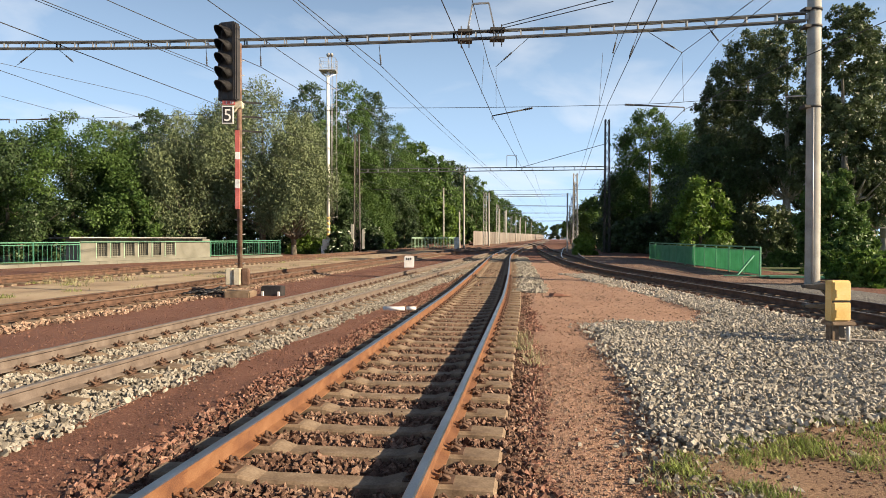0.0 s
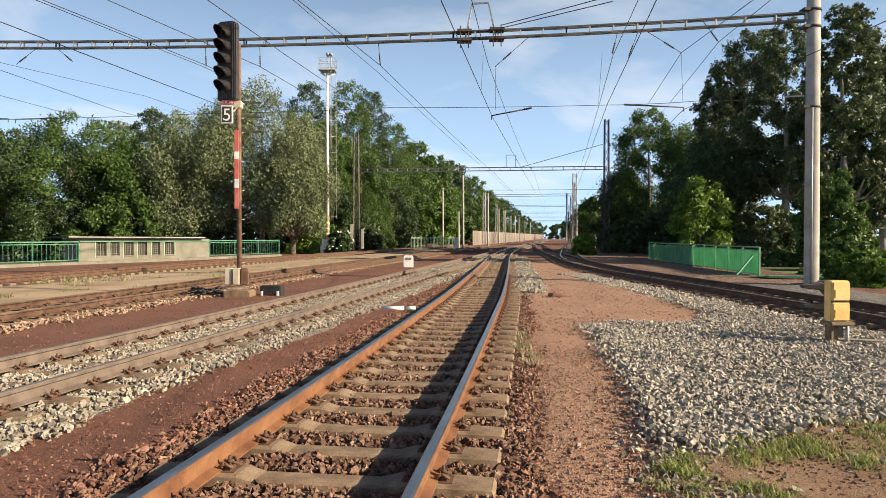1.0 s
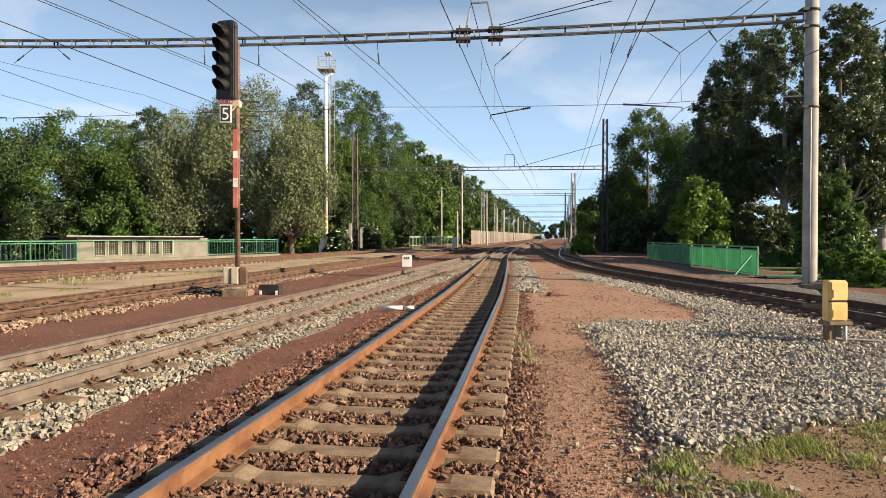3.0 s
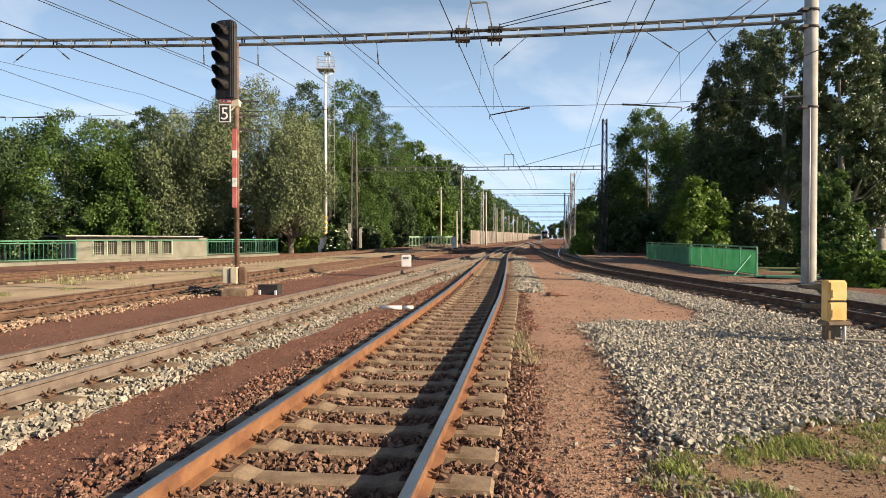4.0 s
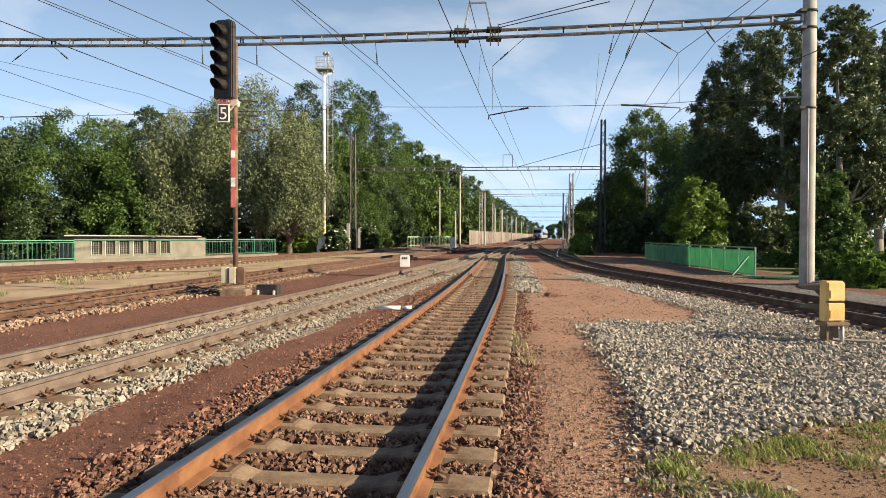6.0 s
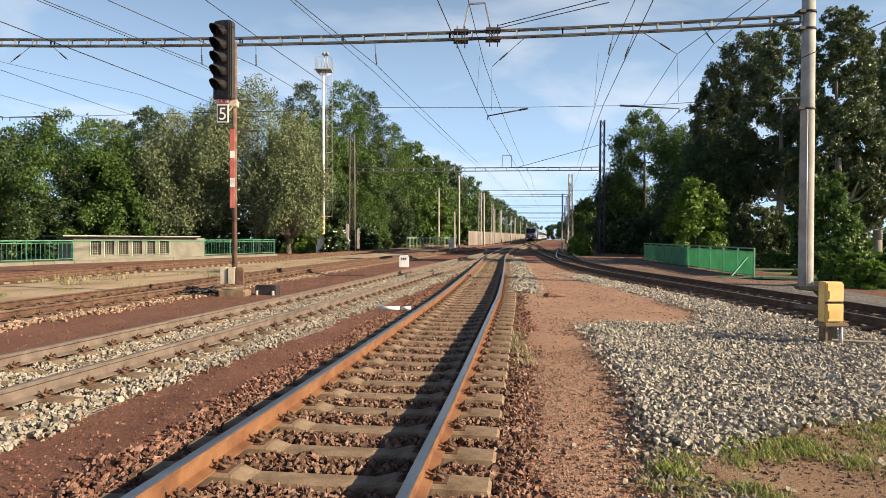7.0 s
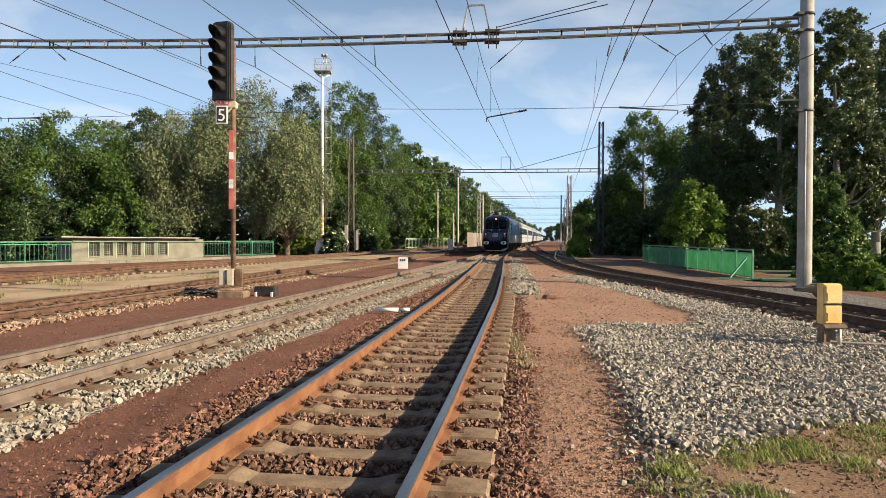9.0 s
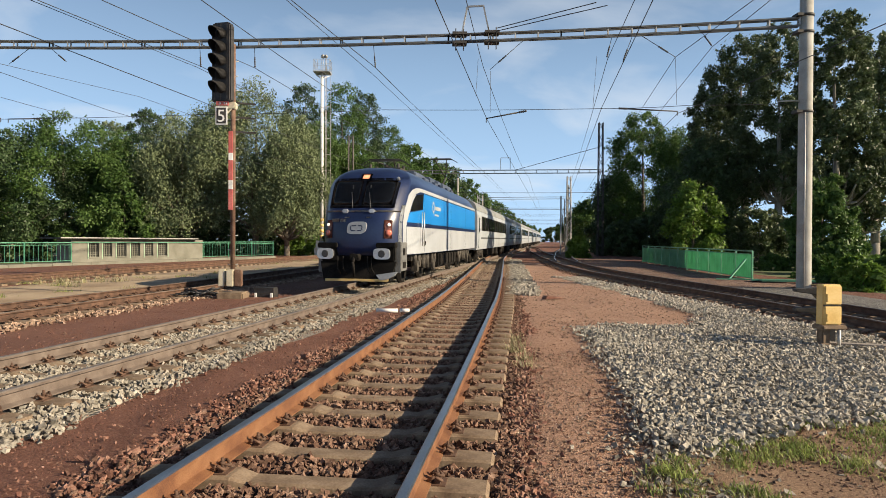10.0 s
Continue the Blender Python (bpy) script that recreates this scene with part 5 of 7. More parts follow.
def long_wire(px, py, qx, qy, r=0.011, sag=0.35, far=300, bend=0.181, name="contact_wire", label="dark taut overhead line wire"):
    """A level wire through a point of the gantry's plane, and through a second sight line nearer the eye; beyond, along the tracks."""
    a = hang(px, py)
    z = a.z
    y = (z - 1.60) / ((425 - qy) / 1150.0)
    b = Vector((bearing(qx) * y, y, z))
    d = (b - a) / (b.y - a.y)
    back = a + d * (-14 - a.y)
    pts = [back, a]
    for yy in (72, 112, 152, 195, 245, 300):
        if yy <= far:
            pts.append(Vector((a.x + bend * (yy - a.y), yy, z + rise(yy))))
    wire(pts, r, 0.0 if sag == 0 else sag, name, label)
    return a


LINES = [
    (872, 207, 780, 0, 0.010, 0.0), (864, 112, 839, 0, 0.010, 0.5), (675, 118, 530, 0, 0.011, 0.1), (668, 128, 522, 0, 0.008, 0.1),
    (462, 120, 195, 0, 0.011, 0.1), (368, 118, 80, 0, 0.011, 0.1), (362, 120, 68, 0, 0.009, 0.1), (505, 98, 370, 0, 0.012, 0.1),
    (365, 178, 0, 35, 0.012, 0.1), (1205, 95, 1330, 0, 0.010, 0.1), (1075, 185, 1162, 0, 0.010, 0.0), (1085, 100, 1127, 0, 0.010, 0.2),
    (1210, 195, 1568, 38, 0.010, 0.0), (1271, 76, 1362, 0, 0.010, 0.1), (205, 196, 0, 125, 0.008, 0.0), (100, 197, 0, 170, 0.008, 0.0),
    (260, 172, 0, 110, 0.007, 0.1),
]
for px, py, qx, qy, r, sag in LINES:
    long_wire(px, py, qx, qy, r, sag)
for dz in (0, 5):
    a = hang(888, 47 + dz)
    y = (a.z - 1.6) / ((425 - dz) / 1150.0)
    wire([a, (bearing(1064 + 4 * dz) * y, y, a.z)], 0.014, 0.0, "feeder_cable", "dark feeder cable leaving the gantry")

# span wire with steady arms across the tracks
wire([hang(-20, 214), hang(360, 203), hang(690, 192), hang(1075, 187), hang(1230, 180), hang(1428, 174)], 0.009, 0.03, "span_wire", "thin cross span wire under the gantry")


def steady_arm(p, q):
    t = thing("steady_arm", "slim dark steel registration arm", "steady arm", group="steady arms")
    bm = bmesh.new()
    rod(bm, p, q, 0.03, 0.022, 6)
    rod(bm, q, q + Vector((0, 0, -0.16)), 0.018, 0.018, 6)
    part("arm", bm, M["steel_dark"], t)
    bm = bmesh.new()
    lathe(bm, [(0.05 if k % 2 else 0.025, -0.04 * k) for k in range(9)], 8, Matrix.Translation(p) @ (q - p).to_track_quat("Z", "Y").to_matrix().to_4x4())
    part("insulator", bm, M["steel_dark"], t)


steady_arm(hang(928, 195), hang(871, 206))
steady_arm(hang(1121, 187), hang(1209, 191))
steady_arm(hang(76, 212), hang(31, 213))
steady_arm(hang(-20, 212), hang(18, 212))


def hanger(p, q):
    """A stay from the beam down to a wire, with a string of insulator discs."""
    t = thing("hanger", "insulated hanger under the gantry beam", "hanger", group="hangers")
    bm = bmesh.new()
    rod(bm, p, q, 0.012, 0.012, 5)
    part("stay", bm, M["steel_dark"], t)
    bm = bmesh.new()
    m = (q - p).to_track_quat("Z", "Y").to_matrix().to_4x4()
    lathe(bm, [(0.04 if k % 2 else 0.016, 0.035 * k) for k in range(13)], 10, Matrix.Translation(p.lerp(q, 0.5)) @ m)
    part("insulator", bm, M["steel_dark"], t)


for (a, b) in (((671, 78), (675, 118)), ((462, 82), (463, 120)), ((366, 84), (368, 119)), ((70, 88), (33, 117)), ((105, 88), (133, 112)),
               ((935, 69), (877, 120)), ((1145, 58), (1205, 95)), ((1243, 40), (1271, 76)), ((1092, 62), (1085, 92)), ((1128, 60), (1112, 104))):
    hanger(hang(*a), hang(*b))
for (a, b) in (((1205, 95), (1208, 180)), ((1066, 95), (1060, 186)), ((856, 100), (852, 168)), ((878, 122), (878, 196))):
    wire([hang(*a), hang(*b)], 0.006, 0.0, "dropper", "thin dark vertical dropper wire", "droppers")


def far_span(y, z, px_l, px_r):
    wire([at_px(px_l, y, z), at_px(px_r, y, z)], 0.02, 0.1, "span_wire", "thin distant cross span wire")


far_span(73.5, 7.0, 660, 1070)
wire([(gb.x, gb.y, gb.z + 11.4), ga.lerp(gb, 0.665) + Vector((0, 0, 9.0))], 0.025, 0.0, "stay_wire", "dark stay wire from mast to gantry")


# ---- signal ----
def signal():
    s = thing("railway_signal", "five-lamp black colour-light signal on a rusty banded mast", "railway signal", (-5.92, 18.95, 0))
    bm = bmesh.new()
    rod(bm, (0, 0, 0.3), (0, 0, 7.3), 0.07, 0.07, 14)
    part("mast", bm, M["steel_rusty"], s)
    bm = bmesh.new()
    box(bm, -0.36, 0.4, -0.4, 0.35, -0.15, 0.13, 0.04)
    part("footing", bm, M["concrete"], s)
    bm = bmesh.new()
    pts = [(-0.31, 5.72), (0.31, 5.72), (0.31, 7.9), (0.24, 7.98), (-0.24, 7.98), (-0.31, 7.9)]
    extrude_outline(bm, pts, -0.11, 0.11, bevel=0.03)
    head = part("head", bm, M["black_paint"], s, "tall black signal head")
    head.matrix_basis = pose(-0.27, -0.08, -0.1, 0, 0, -16)
    for x in (-0.2, 0.0, 0.2):
        bm = bmesh.new()
        box(bm, x - 0.012, x + 0.012, -0.122, -0.108, 5.76, 7.94)
        part("rib", bm, M["black_paint"], head)
    for i in range(5):
        z = 7.62 - 0.385 * i
        bm = bmesh.new()
        lathe(bm, [(0.13, 0.0), (0.12, 0.02), (0.03, 0.03)], 16, pose(0.0, -0.12, z, 90))
        part("lens", bm, M["dark_void"], head, "unlit dark glass lens")
        # a deep cowl, long above and cut back towards its lower ends
        bm = bmesh.new()
        rows = []
        for k in range(15):
            a = radians(-35 + 250 * k / 14)
            far = 0.06 + 0.44 * max(0.0, math.sin(a) * 0.55 + 0.45) ** 0.8
            rows.append([bm.verts.new((0.185 * (1 - 0.18 * u) * math.cos(a), -0.12 - far * u, z + 0.185 * (1 - 0.12 * u) * math.sin(a) - 0.05 * u * u)) for u in (0, 0.35, 0.7, 1.0)])
        for p, q in zip(rows, rows[1:]):
            for j in range(3):
                bm.faces.new((p[j], q[j], q[j + 1], p[j + 1])).smooth = True
        bmesh.ops.solidify(bm, geom=bm.faces[:], thickness=0.012)
        part("hood", bm, M["black_paint"], head, "deep black lamp hood")
    # banded board, number plate, name plate, pegs
    zs = [2.5, 3.1, 3.36, 3.94, 4.15, 4.78]
    for i in range(5):
        bm = bmesh.new()
        box(bm, -0.10, 0.02, -0.10, -0.07, zs[i], zs[i + 1] - 0.002)
        part("band_plate", bm, M["white_paint"] if i % 2 else M["red_paint"], s, "white band" if i % 2 else "faded red band")
    bm = bmesh.new()
    box(bm, -0.46, -0.12, -0.16, -0.13, 4.95, 5.47, 0.005)
    plate = part("number_plate", bm, M["white_paint"], s, "black plate with white rim and digit")
    bm = bmesh.new()
    box(bm, -0.425, -0.155, -0.168, -0.158, 4.985, 5.435)
    part("plate_face", bm, M["black_paint"], plate)
    tx = bpy.data.curves.new("digit", "FONT")
    tx.body, tx.size, tx.extrude, tx.align_x = "5", 0.5, 0.004, "CENTER"
    tx.materials.append(M["white_paint"])
    d = new("digit", tx)
    d.parent = plate
    d.matrix_basis = pose(-0.29, -0.175, 5.03, 90, 0, 0)
    bm = bmesh.new()
    box(bm, -0.44, -0.08, -0.16, -0.13, 5.50, 5.62, 0.004)
    np_ = part("name_plate", bm, M["red_paint"], s, "small dark red name plate")
    bm = bmesh.new()
    for x in (-0.34, -0.22, -0.16):
        box(bm, x, x + 0.04, -0.165, -0.158, 5.53, 5.59)
    part("writing_bar", bm, M["white_paint"], np_)
    bm = bmesh.new()
    box(bm, -0.14, 0.10, -0.115, 0.12, 5.42, 5.62, 0.02)
    bar(bm, (-0.12, -0.1, 5.3), (0.09, -0.1, 5.55), 0.05, 0.03)
    part("bracket", bm, M["cream_paint"], s, "pale mounting bracket")
    for k in range(3):
        bm = bmesh.new()
        bar(bm, (0.05, 0.05, 5.62 - 0.42 * k), (0.62, 0.15, 5.6 - 0.42 * k), 0.03, 0.05)
        part("service_step", bm, M["steel_dark"], s)
    for k in range(15):
        bm = bmesh.new()
        z = 0.9 + 0.42 * k
        rod(bm, (-0.15, 0, z + 0.03), (0, 0, z), 0.014, seg=5)
        rod(bm, (0.15, 0, z + 0.03), (0, 0, z), 0.014, seg=5)
        part("foot_peg", bm, M["galv"], s)
    for x, m in ((-0.24, "cream_paint"), (0.0, "cream_paint"), (0.22, "steel_rusty")):
        bm = bmesh.new()
        box(bm, x - 0.1, x + 0.1, -0.28 if x else -0.32, -0.08, 0.3, 0.78, 0.02)
        part("terminal_box", bm, M[m], s, "pale upright terminal box")
    return s


signal()


def cable_heap():
    """Loose black cables lying beside the signal's foot."""
    rng = random.Random(8)
    t = thing("cable_heap", "loose black cables lying beside the signal foot", "cables", (-6.9, 18.7, -0.03))
    for k in range(5):
        bm = bmesh.new()
        last = None
        for i in range(13):
            u = i / 12
            p = Vector((0.55 - 1.5 * u + 0.05 * k, 0.18 * math.sin(5 * u + k) + 0.1 * k - 0.2, 0.03 + 0.02 * k + 0.09 * math.sin(3.1 * u) * rng.uniform(0.7, 1.2)))
            if last is not None:
                rod(bm, last, p, 0.022, 0.022, 6)
            last = p
        part("cable", bm, M["black_paint"], t)


cable_heap()


def cable_trough():
    t = thing("cable_trough", "black cable trough box beside the signal", "cable trough", (-5.05, 19.3, -0.02), -10)
    bm = bmesh.new()
    box(bm, -0.32, 0.32, -0.16, 0.16, -0.1, 0.26, 0.02)
    part("body", bm, M["black_paint"], t)
    for x in (-0.25, 0.25):
        bm = bmesh.new()
        box(bm, x - 0.03, x + 0.03, -0.2, -0.16, -0.1, 0.1)
        part("foot", bm, M["white_paint"], t)
    c = thing("black_cable", "loose black cables on the ground", "cable")
    bm = bmesh.new()
    for k in range(3):
        pr = None
        for i in range(9):
            u = i / 8
            p = Vector((-6.2 - 1.3 * u - 0.1 * k, 18.7 - 0.35 * math.sin(3 * u + k) + 0.15 * k, 0.28 * (1 - u) ** 2 - 0.02))
            if pr is not None:
                rod(bm, pr, p, 0.025, seg=6)
            pr = p
    part("cable_run", bm, M["black_paint"], c)


cable_trough()


def cable_box():
    c = thing("trackside_cabinet", "two-door yellow trackside cabinet on a concrete post", "cabinet", (6.17, 10.15, 0), 5)
    bm = bmesh.new()
    box(bm, -0.152, 0.152, -0.085, 0.085, 0.33, 0.97, 0.015)
    part("body", bm, M["yellow_paint"], c)
    for z0, z1 in ((0.35, 0.63), (0.66, 0.95)):
        bm = bmesh.new()
        box(bm, -0.14, 0.14, -0.118, -0.082, z0, z1, 0.012)
        d = part("door", bm, M["yellow_paint"], c)
        bm = bmesh.new()
        box(bm, -0.12, -0.09, -0.138, -0.115, z0 + 0.05, z0 + 0.17, 0.004)
        part("handle", bm, M["yellow_paint"], d)
    # solid dark strip that stands for the shade in the door gap
    bm = bmesh.new()
    box(bm, -0.145, 0.145, -0.096, -0.08, 0.63, 0.66)
    part("gap_strip", bm, M["dark_void"], c, "dark strip standing for the shaded gap between the doors")
    bm = bmesh.new()
    box(bm, -0.19, 0.21, -0.15, 0.13, 0.27, 0.335, 0.015)
    part("plinth", bm, M["concrete"], c)
    bm = bmesh.new()
    box(bm, -0.14, 0.0, -0.06, 0.09, -0.15, 0.28, 0.02)
    box(bm, -0.18, 0.08, -0.1, 0.1, -0.15, 0.05, 0.02)
    part("foot", bm, M["concrete"], c, "weathered brown concrete foot")
    bm = bmesh.new()
    rod(bm, (0.1, -0.11, -0.1), (0.1, -0.11, 0.27), 0.028)
    part("cable_pipe", bm, M["galv"], c)


cable_box()


def point_machine():
    """The dark lever box of a switch behind the cabinet."""
    t = thing("switch_lever_box", "dark steel switch lever box beside the rail", "switch box", (6.42, 10.6, 0), -12)
    for z in (0.62, 0.3):
        bm = bmesh.new()
        extrude_outline(bm, [(-0.5, z + 0.24), (-0.1, z + 0.27), (-0.05, z), (-0.12, z + 0.05), (-0.22, z + 0.16), (-0.5, z + 0.19)], -0.1, 0.1, bevel=0.012)
        part("horn", bm, M["steel_dark"], t)
    bm = bmesh.new()
    box(bm, -0.02, 0.1, -0.08, 0.08, -0.15, 0.9, 0.01)
    part("post", bm, M["steel_dark"], t)
    p = thing("wooden_plank", "grey weathered plank lying on gravel", "plank", (6.9, 10.0, 0.0), -20)
    bm = bmesh.new()
    box(bm, -0.7, 0.9, -0.1, 0.1, -0.02, 0.045, 0.01)
    part("board", bm, M["wood_grey"], p)


point_machine()


# ---- railing and low building on the left ----
RAIL_A, RAIL_B = Vector((-24.6, 35.0)), Vector((-14.2, 56.6))


def on_line(a, b, px):
    """The plan point of a line at a bearing."""
    k = bearing(px)
    d = b - a
    t = (k * a.y - a.x) / (d.x - k * d.y)
    return a + d * t


def railing_run(a, b, label, z0=0.12, h=1.2, step=2.85, bars=True, mat="green_paint", name="railing", infill=None, group="green railings"):
    g = thing(name, label, "railing", group=group)
    L = (b - a).length
    d = (b - a) / L
    n = max(1, round(L / step))
    at = lambda s, z: (a.x + d.x * s, a.y + d.y * s, rise(a.y + d.y * s) + z)
    for i in range(n + 1):
        bm = bmesh.new()
        bar(bm, at(L * i / n, z0 - 0.3), at(L * i / n, z0 + h), 0.06, 0.06)
        part("post", bm, M[mat], g)
    for z, w in ((z0 + h, 0.06), (z0 + h - 0.14, 0.035), (z0 + 0.1, 0.035)):
        bm = bmesh.new()
        bar(bm, at(0, z), at(L, z), w, w)
        part("rail", bm, M[mat], g)
    if bars:
        me = None
        m = int(L / 0.27)
        for i in range(m):
            s = L * (i + 0.5) / m
            if me is None:
                bm = bmesh.new()
                bar(bm, (0, 0, z0 + 0.1), (0, 0, z0 + h - 0.14), 0.022, 0.022)
                me = mesh_of("baluster", bm, M[mat])
            x, y, z = at(s, 0)
            part_data("baluster", me, g, pose(x, y, z))
    if infill:
        for i in range(n):
            bm = bmesh.new()
            p, q = Vector(at(L * i / n + 0.04, 0)), Vector(at(L * (i + 1) / n - 0.04, 0))
            u = (q - p)
            m4 = Matrix.Translation((p + q) / 2) @ pose(0, 0, 0, 0, 0, math.degrees(math.atan2(u.y, u.x)))
            box(bm, -u.length / 2, u.length / 2, -0.008, 0.008, z0 + 0.1, z0 + h - 0.16, m=m4)
            part("panel", bm, M[infill], g)
    return g


b0, b1 = on_line(RAIL_A, RAIL_B, 141), on_line(RAIL_A, RAIL_B, 372)
railing_run(RAIL_A - (RAIL_B - RAIL_A) * 0.25, b0, "green steel railing with upright bars")
railing_run(b1, RAIL_B, "green steel railing beside the low building")


def kerb():
    bm = bmesh.new()
    a, b = RAIL_A - (RAIL_B - RAIL_A) * 0.25, RAIL_B
    d = (b - a).normalized()
    nrm = Vector((d.y, -d.x))
    for i in range(24):
        p, q = a.lerp(b, i / 24), a.lerp(b, (i + 1) / 24) - d * 0.02
        z = rise(p.y)
        vs = []
        for r in (p, q):
            for o, zz in ((-0.25, -0.4), (0.3, -0.4), (0.3, 0.1), (-0.25, 0.12)):
                vs.append(bm.verts.new((r.x + nrm.x * o, r.y + nrm.y * o, z + zz)))
        for f in ((0, 1, 2, 3), (7, 6, 5, 4), (0, 4, 5, 1), (1, 5, 6, 2), (2, 6, 7, 3), (3, 7, 4, 0)):
            bm.faces.new([vs[k] for k in f])
    bmesh.ops.recalc_face_normals(bm, faces=bm.faces)
    tagged(new("kerb", mesh_of("kerb", bm, M["plaster"])), "pale concrete kerb under the railing", "kerb", kind="structure")


kerb()


def low_building():
    d = b1 - b0
    L = d.length
    g = thing("low_building", "low pale plastered building with barred window openings", "building", (b0.x, b0.y, rise(b0.y)), math.degrees(math.atan2(d.y, d.x)))
    slope = (rise(b1.y) - rise(b0.y)) / L
    zt = 1.52
    # wall: piers between the openings, a sill course and a lintel course
    wins = []
    for p0, p1 in ((172, 190), (197, 213), (221, 238), (246, 262), (270, 285), (293, 309)):
        s0, s1 = (on_line(RAIL_A, RAIL_B, p0) - b0).length, (on_line(RAIL_A, RAIL_B, p1) - b0).length
        wins.append((s0, s1))
    bm = bmesh.new()
    z0, z1 = 0.42, 1.28
    xs = [0.0] + [s for w in wins for s in w] + [L]
    for i in range(0, len(xs), 2):
        box(bm, xs[i], xs[i + 1], 0.0, 0.3, z0, z1)
    box(bm, 0, L, 0, 0.3, -0.5, z0 - 0.002)
    box(bm, 0, L, 0, 0.3, z1 + 0.002, zt)
    box(bm, 0, 0.25, 0.302, 1.1, -0.5, zt)
    box(bm, L - 0.25, L, 0.302, 1.1, -0.5, zt)
    box(bm, 0, L, 1.102, 1.3, -0.5, zt)
    part("wall", bm, M["plaster"], g, "weathered pale plaster wall")
    for i in range(7):
        bm = bmesh.new()
        s = xs[2 * i + 1] - 0.09 if i < 6 else xs[-2] + 0.05
        box(bm, s, s + 0.05, -0.03, -0.002, 0.3, 1.32)
        part("post_trim", bm, M["green_pale"], g)
    for s0, s1 in wins:
        # a dark sheet behind the grille replaces the unlit room
        bm = bmesh.new()
        box(bm, s0, s1, 0.2, 0.22, z0, z1)
        w = part("window", bm, M["dark_void"], g, "barred opening closed by a dark sheet for its unlit inside")
        bm = bmesh.new()
        n = 4
        for k in range(n + 1):
            x = s0 + (s1 - s0) * k / n
            box(bm, x - 0.02, x + 0.02, 0.10, 0.13, z0, z1)
        for k in range(7):
            z = z0 + (z1 - z0) * k / 6
            box(bm, s0, s1, 0.132, 0.15, z - 0.015, z + 0.015)
        part("grille", bm, M["plaster"], w, "pale window grille")
        bm = bmesh.new()
        box(bm, s0 - 0.05, s1 + 0.05, -0.06, 0.0, z0 - 0.07, z0 - 0.01)
        part("sill", bm, M["plaster"], w)
    bm = bmesh.new()
    box(bm, -0.9, L * 0.93, -0.35, 1.6, zt + 0.02, zt + 0.12, 0.02)
    roof = part("roof", bm, M["steel_dark"], g, "thin flat metal-edged roof")
    bm = bmesh.new()
    box(bm, -0.9, L * 0.93, -0.37, -0.352, zt + 0.07, zt + 0.125)
    part("roof_edge", bm, M["galv"], roof, "pale metal edge strip")
    bm = bmesh.new()
    bar(bm, (0, -0.08, 1.34), (L, -0.08, 1.34), 0.05, 0.05)
    part("top_rail", bm, M["green_paint"], g, "green rail along the wall")


low_building()

# ---- railing on the right with its green sheets ----
FR_A, FR_B = Vector((bearing(1346) * 28.6, 28.6)), Vector((bearing(1150) * 50.5, 50.5))
railing_run(FR_A, FR_B, "green panelled railing along the bank", -0.1, 1.3, 2.0, True, "green_rail", "railing", "green_sheet")


def strut():
    t = thing("railing_brace", "green steel brace leaning against the railing", "railing brace")
    bm = bmesh.new()
    a = Vector(at_px(1304, 27.6, 0.0)); b = Vector(at_px(1334, 28.2, 0.85))
    bar(bm, a, b, 0.06, 0.06)
    bar(bm, a + Vector((-0.5, 0.1, 0.02)), a + Vector((0.5, -0.1, 0.02)), 0.08, 0.05)
    part("bar", bm, M["green_paint"], t)


strut()


def green_sheets():
    for i in range(3):
        t = thing("green_mat", "flat green sheet lying on the gravel", "green sheet", at_px(1372 + 18 * i, 27.2 - 0.45 * i, 0.02), -14, group="green sheets")
        bm = bmesh.new()
        box(bm, -1.0, 1.0, -0.25, 0.25, -0.02, 0.02 + 0.02 * i, 0.008)
        part("sheet", bm, M["green_paint"], t)


green_sheets()


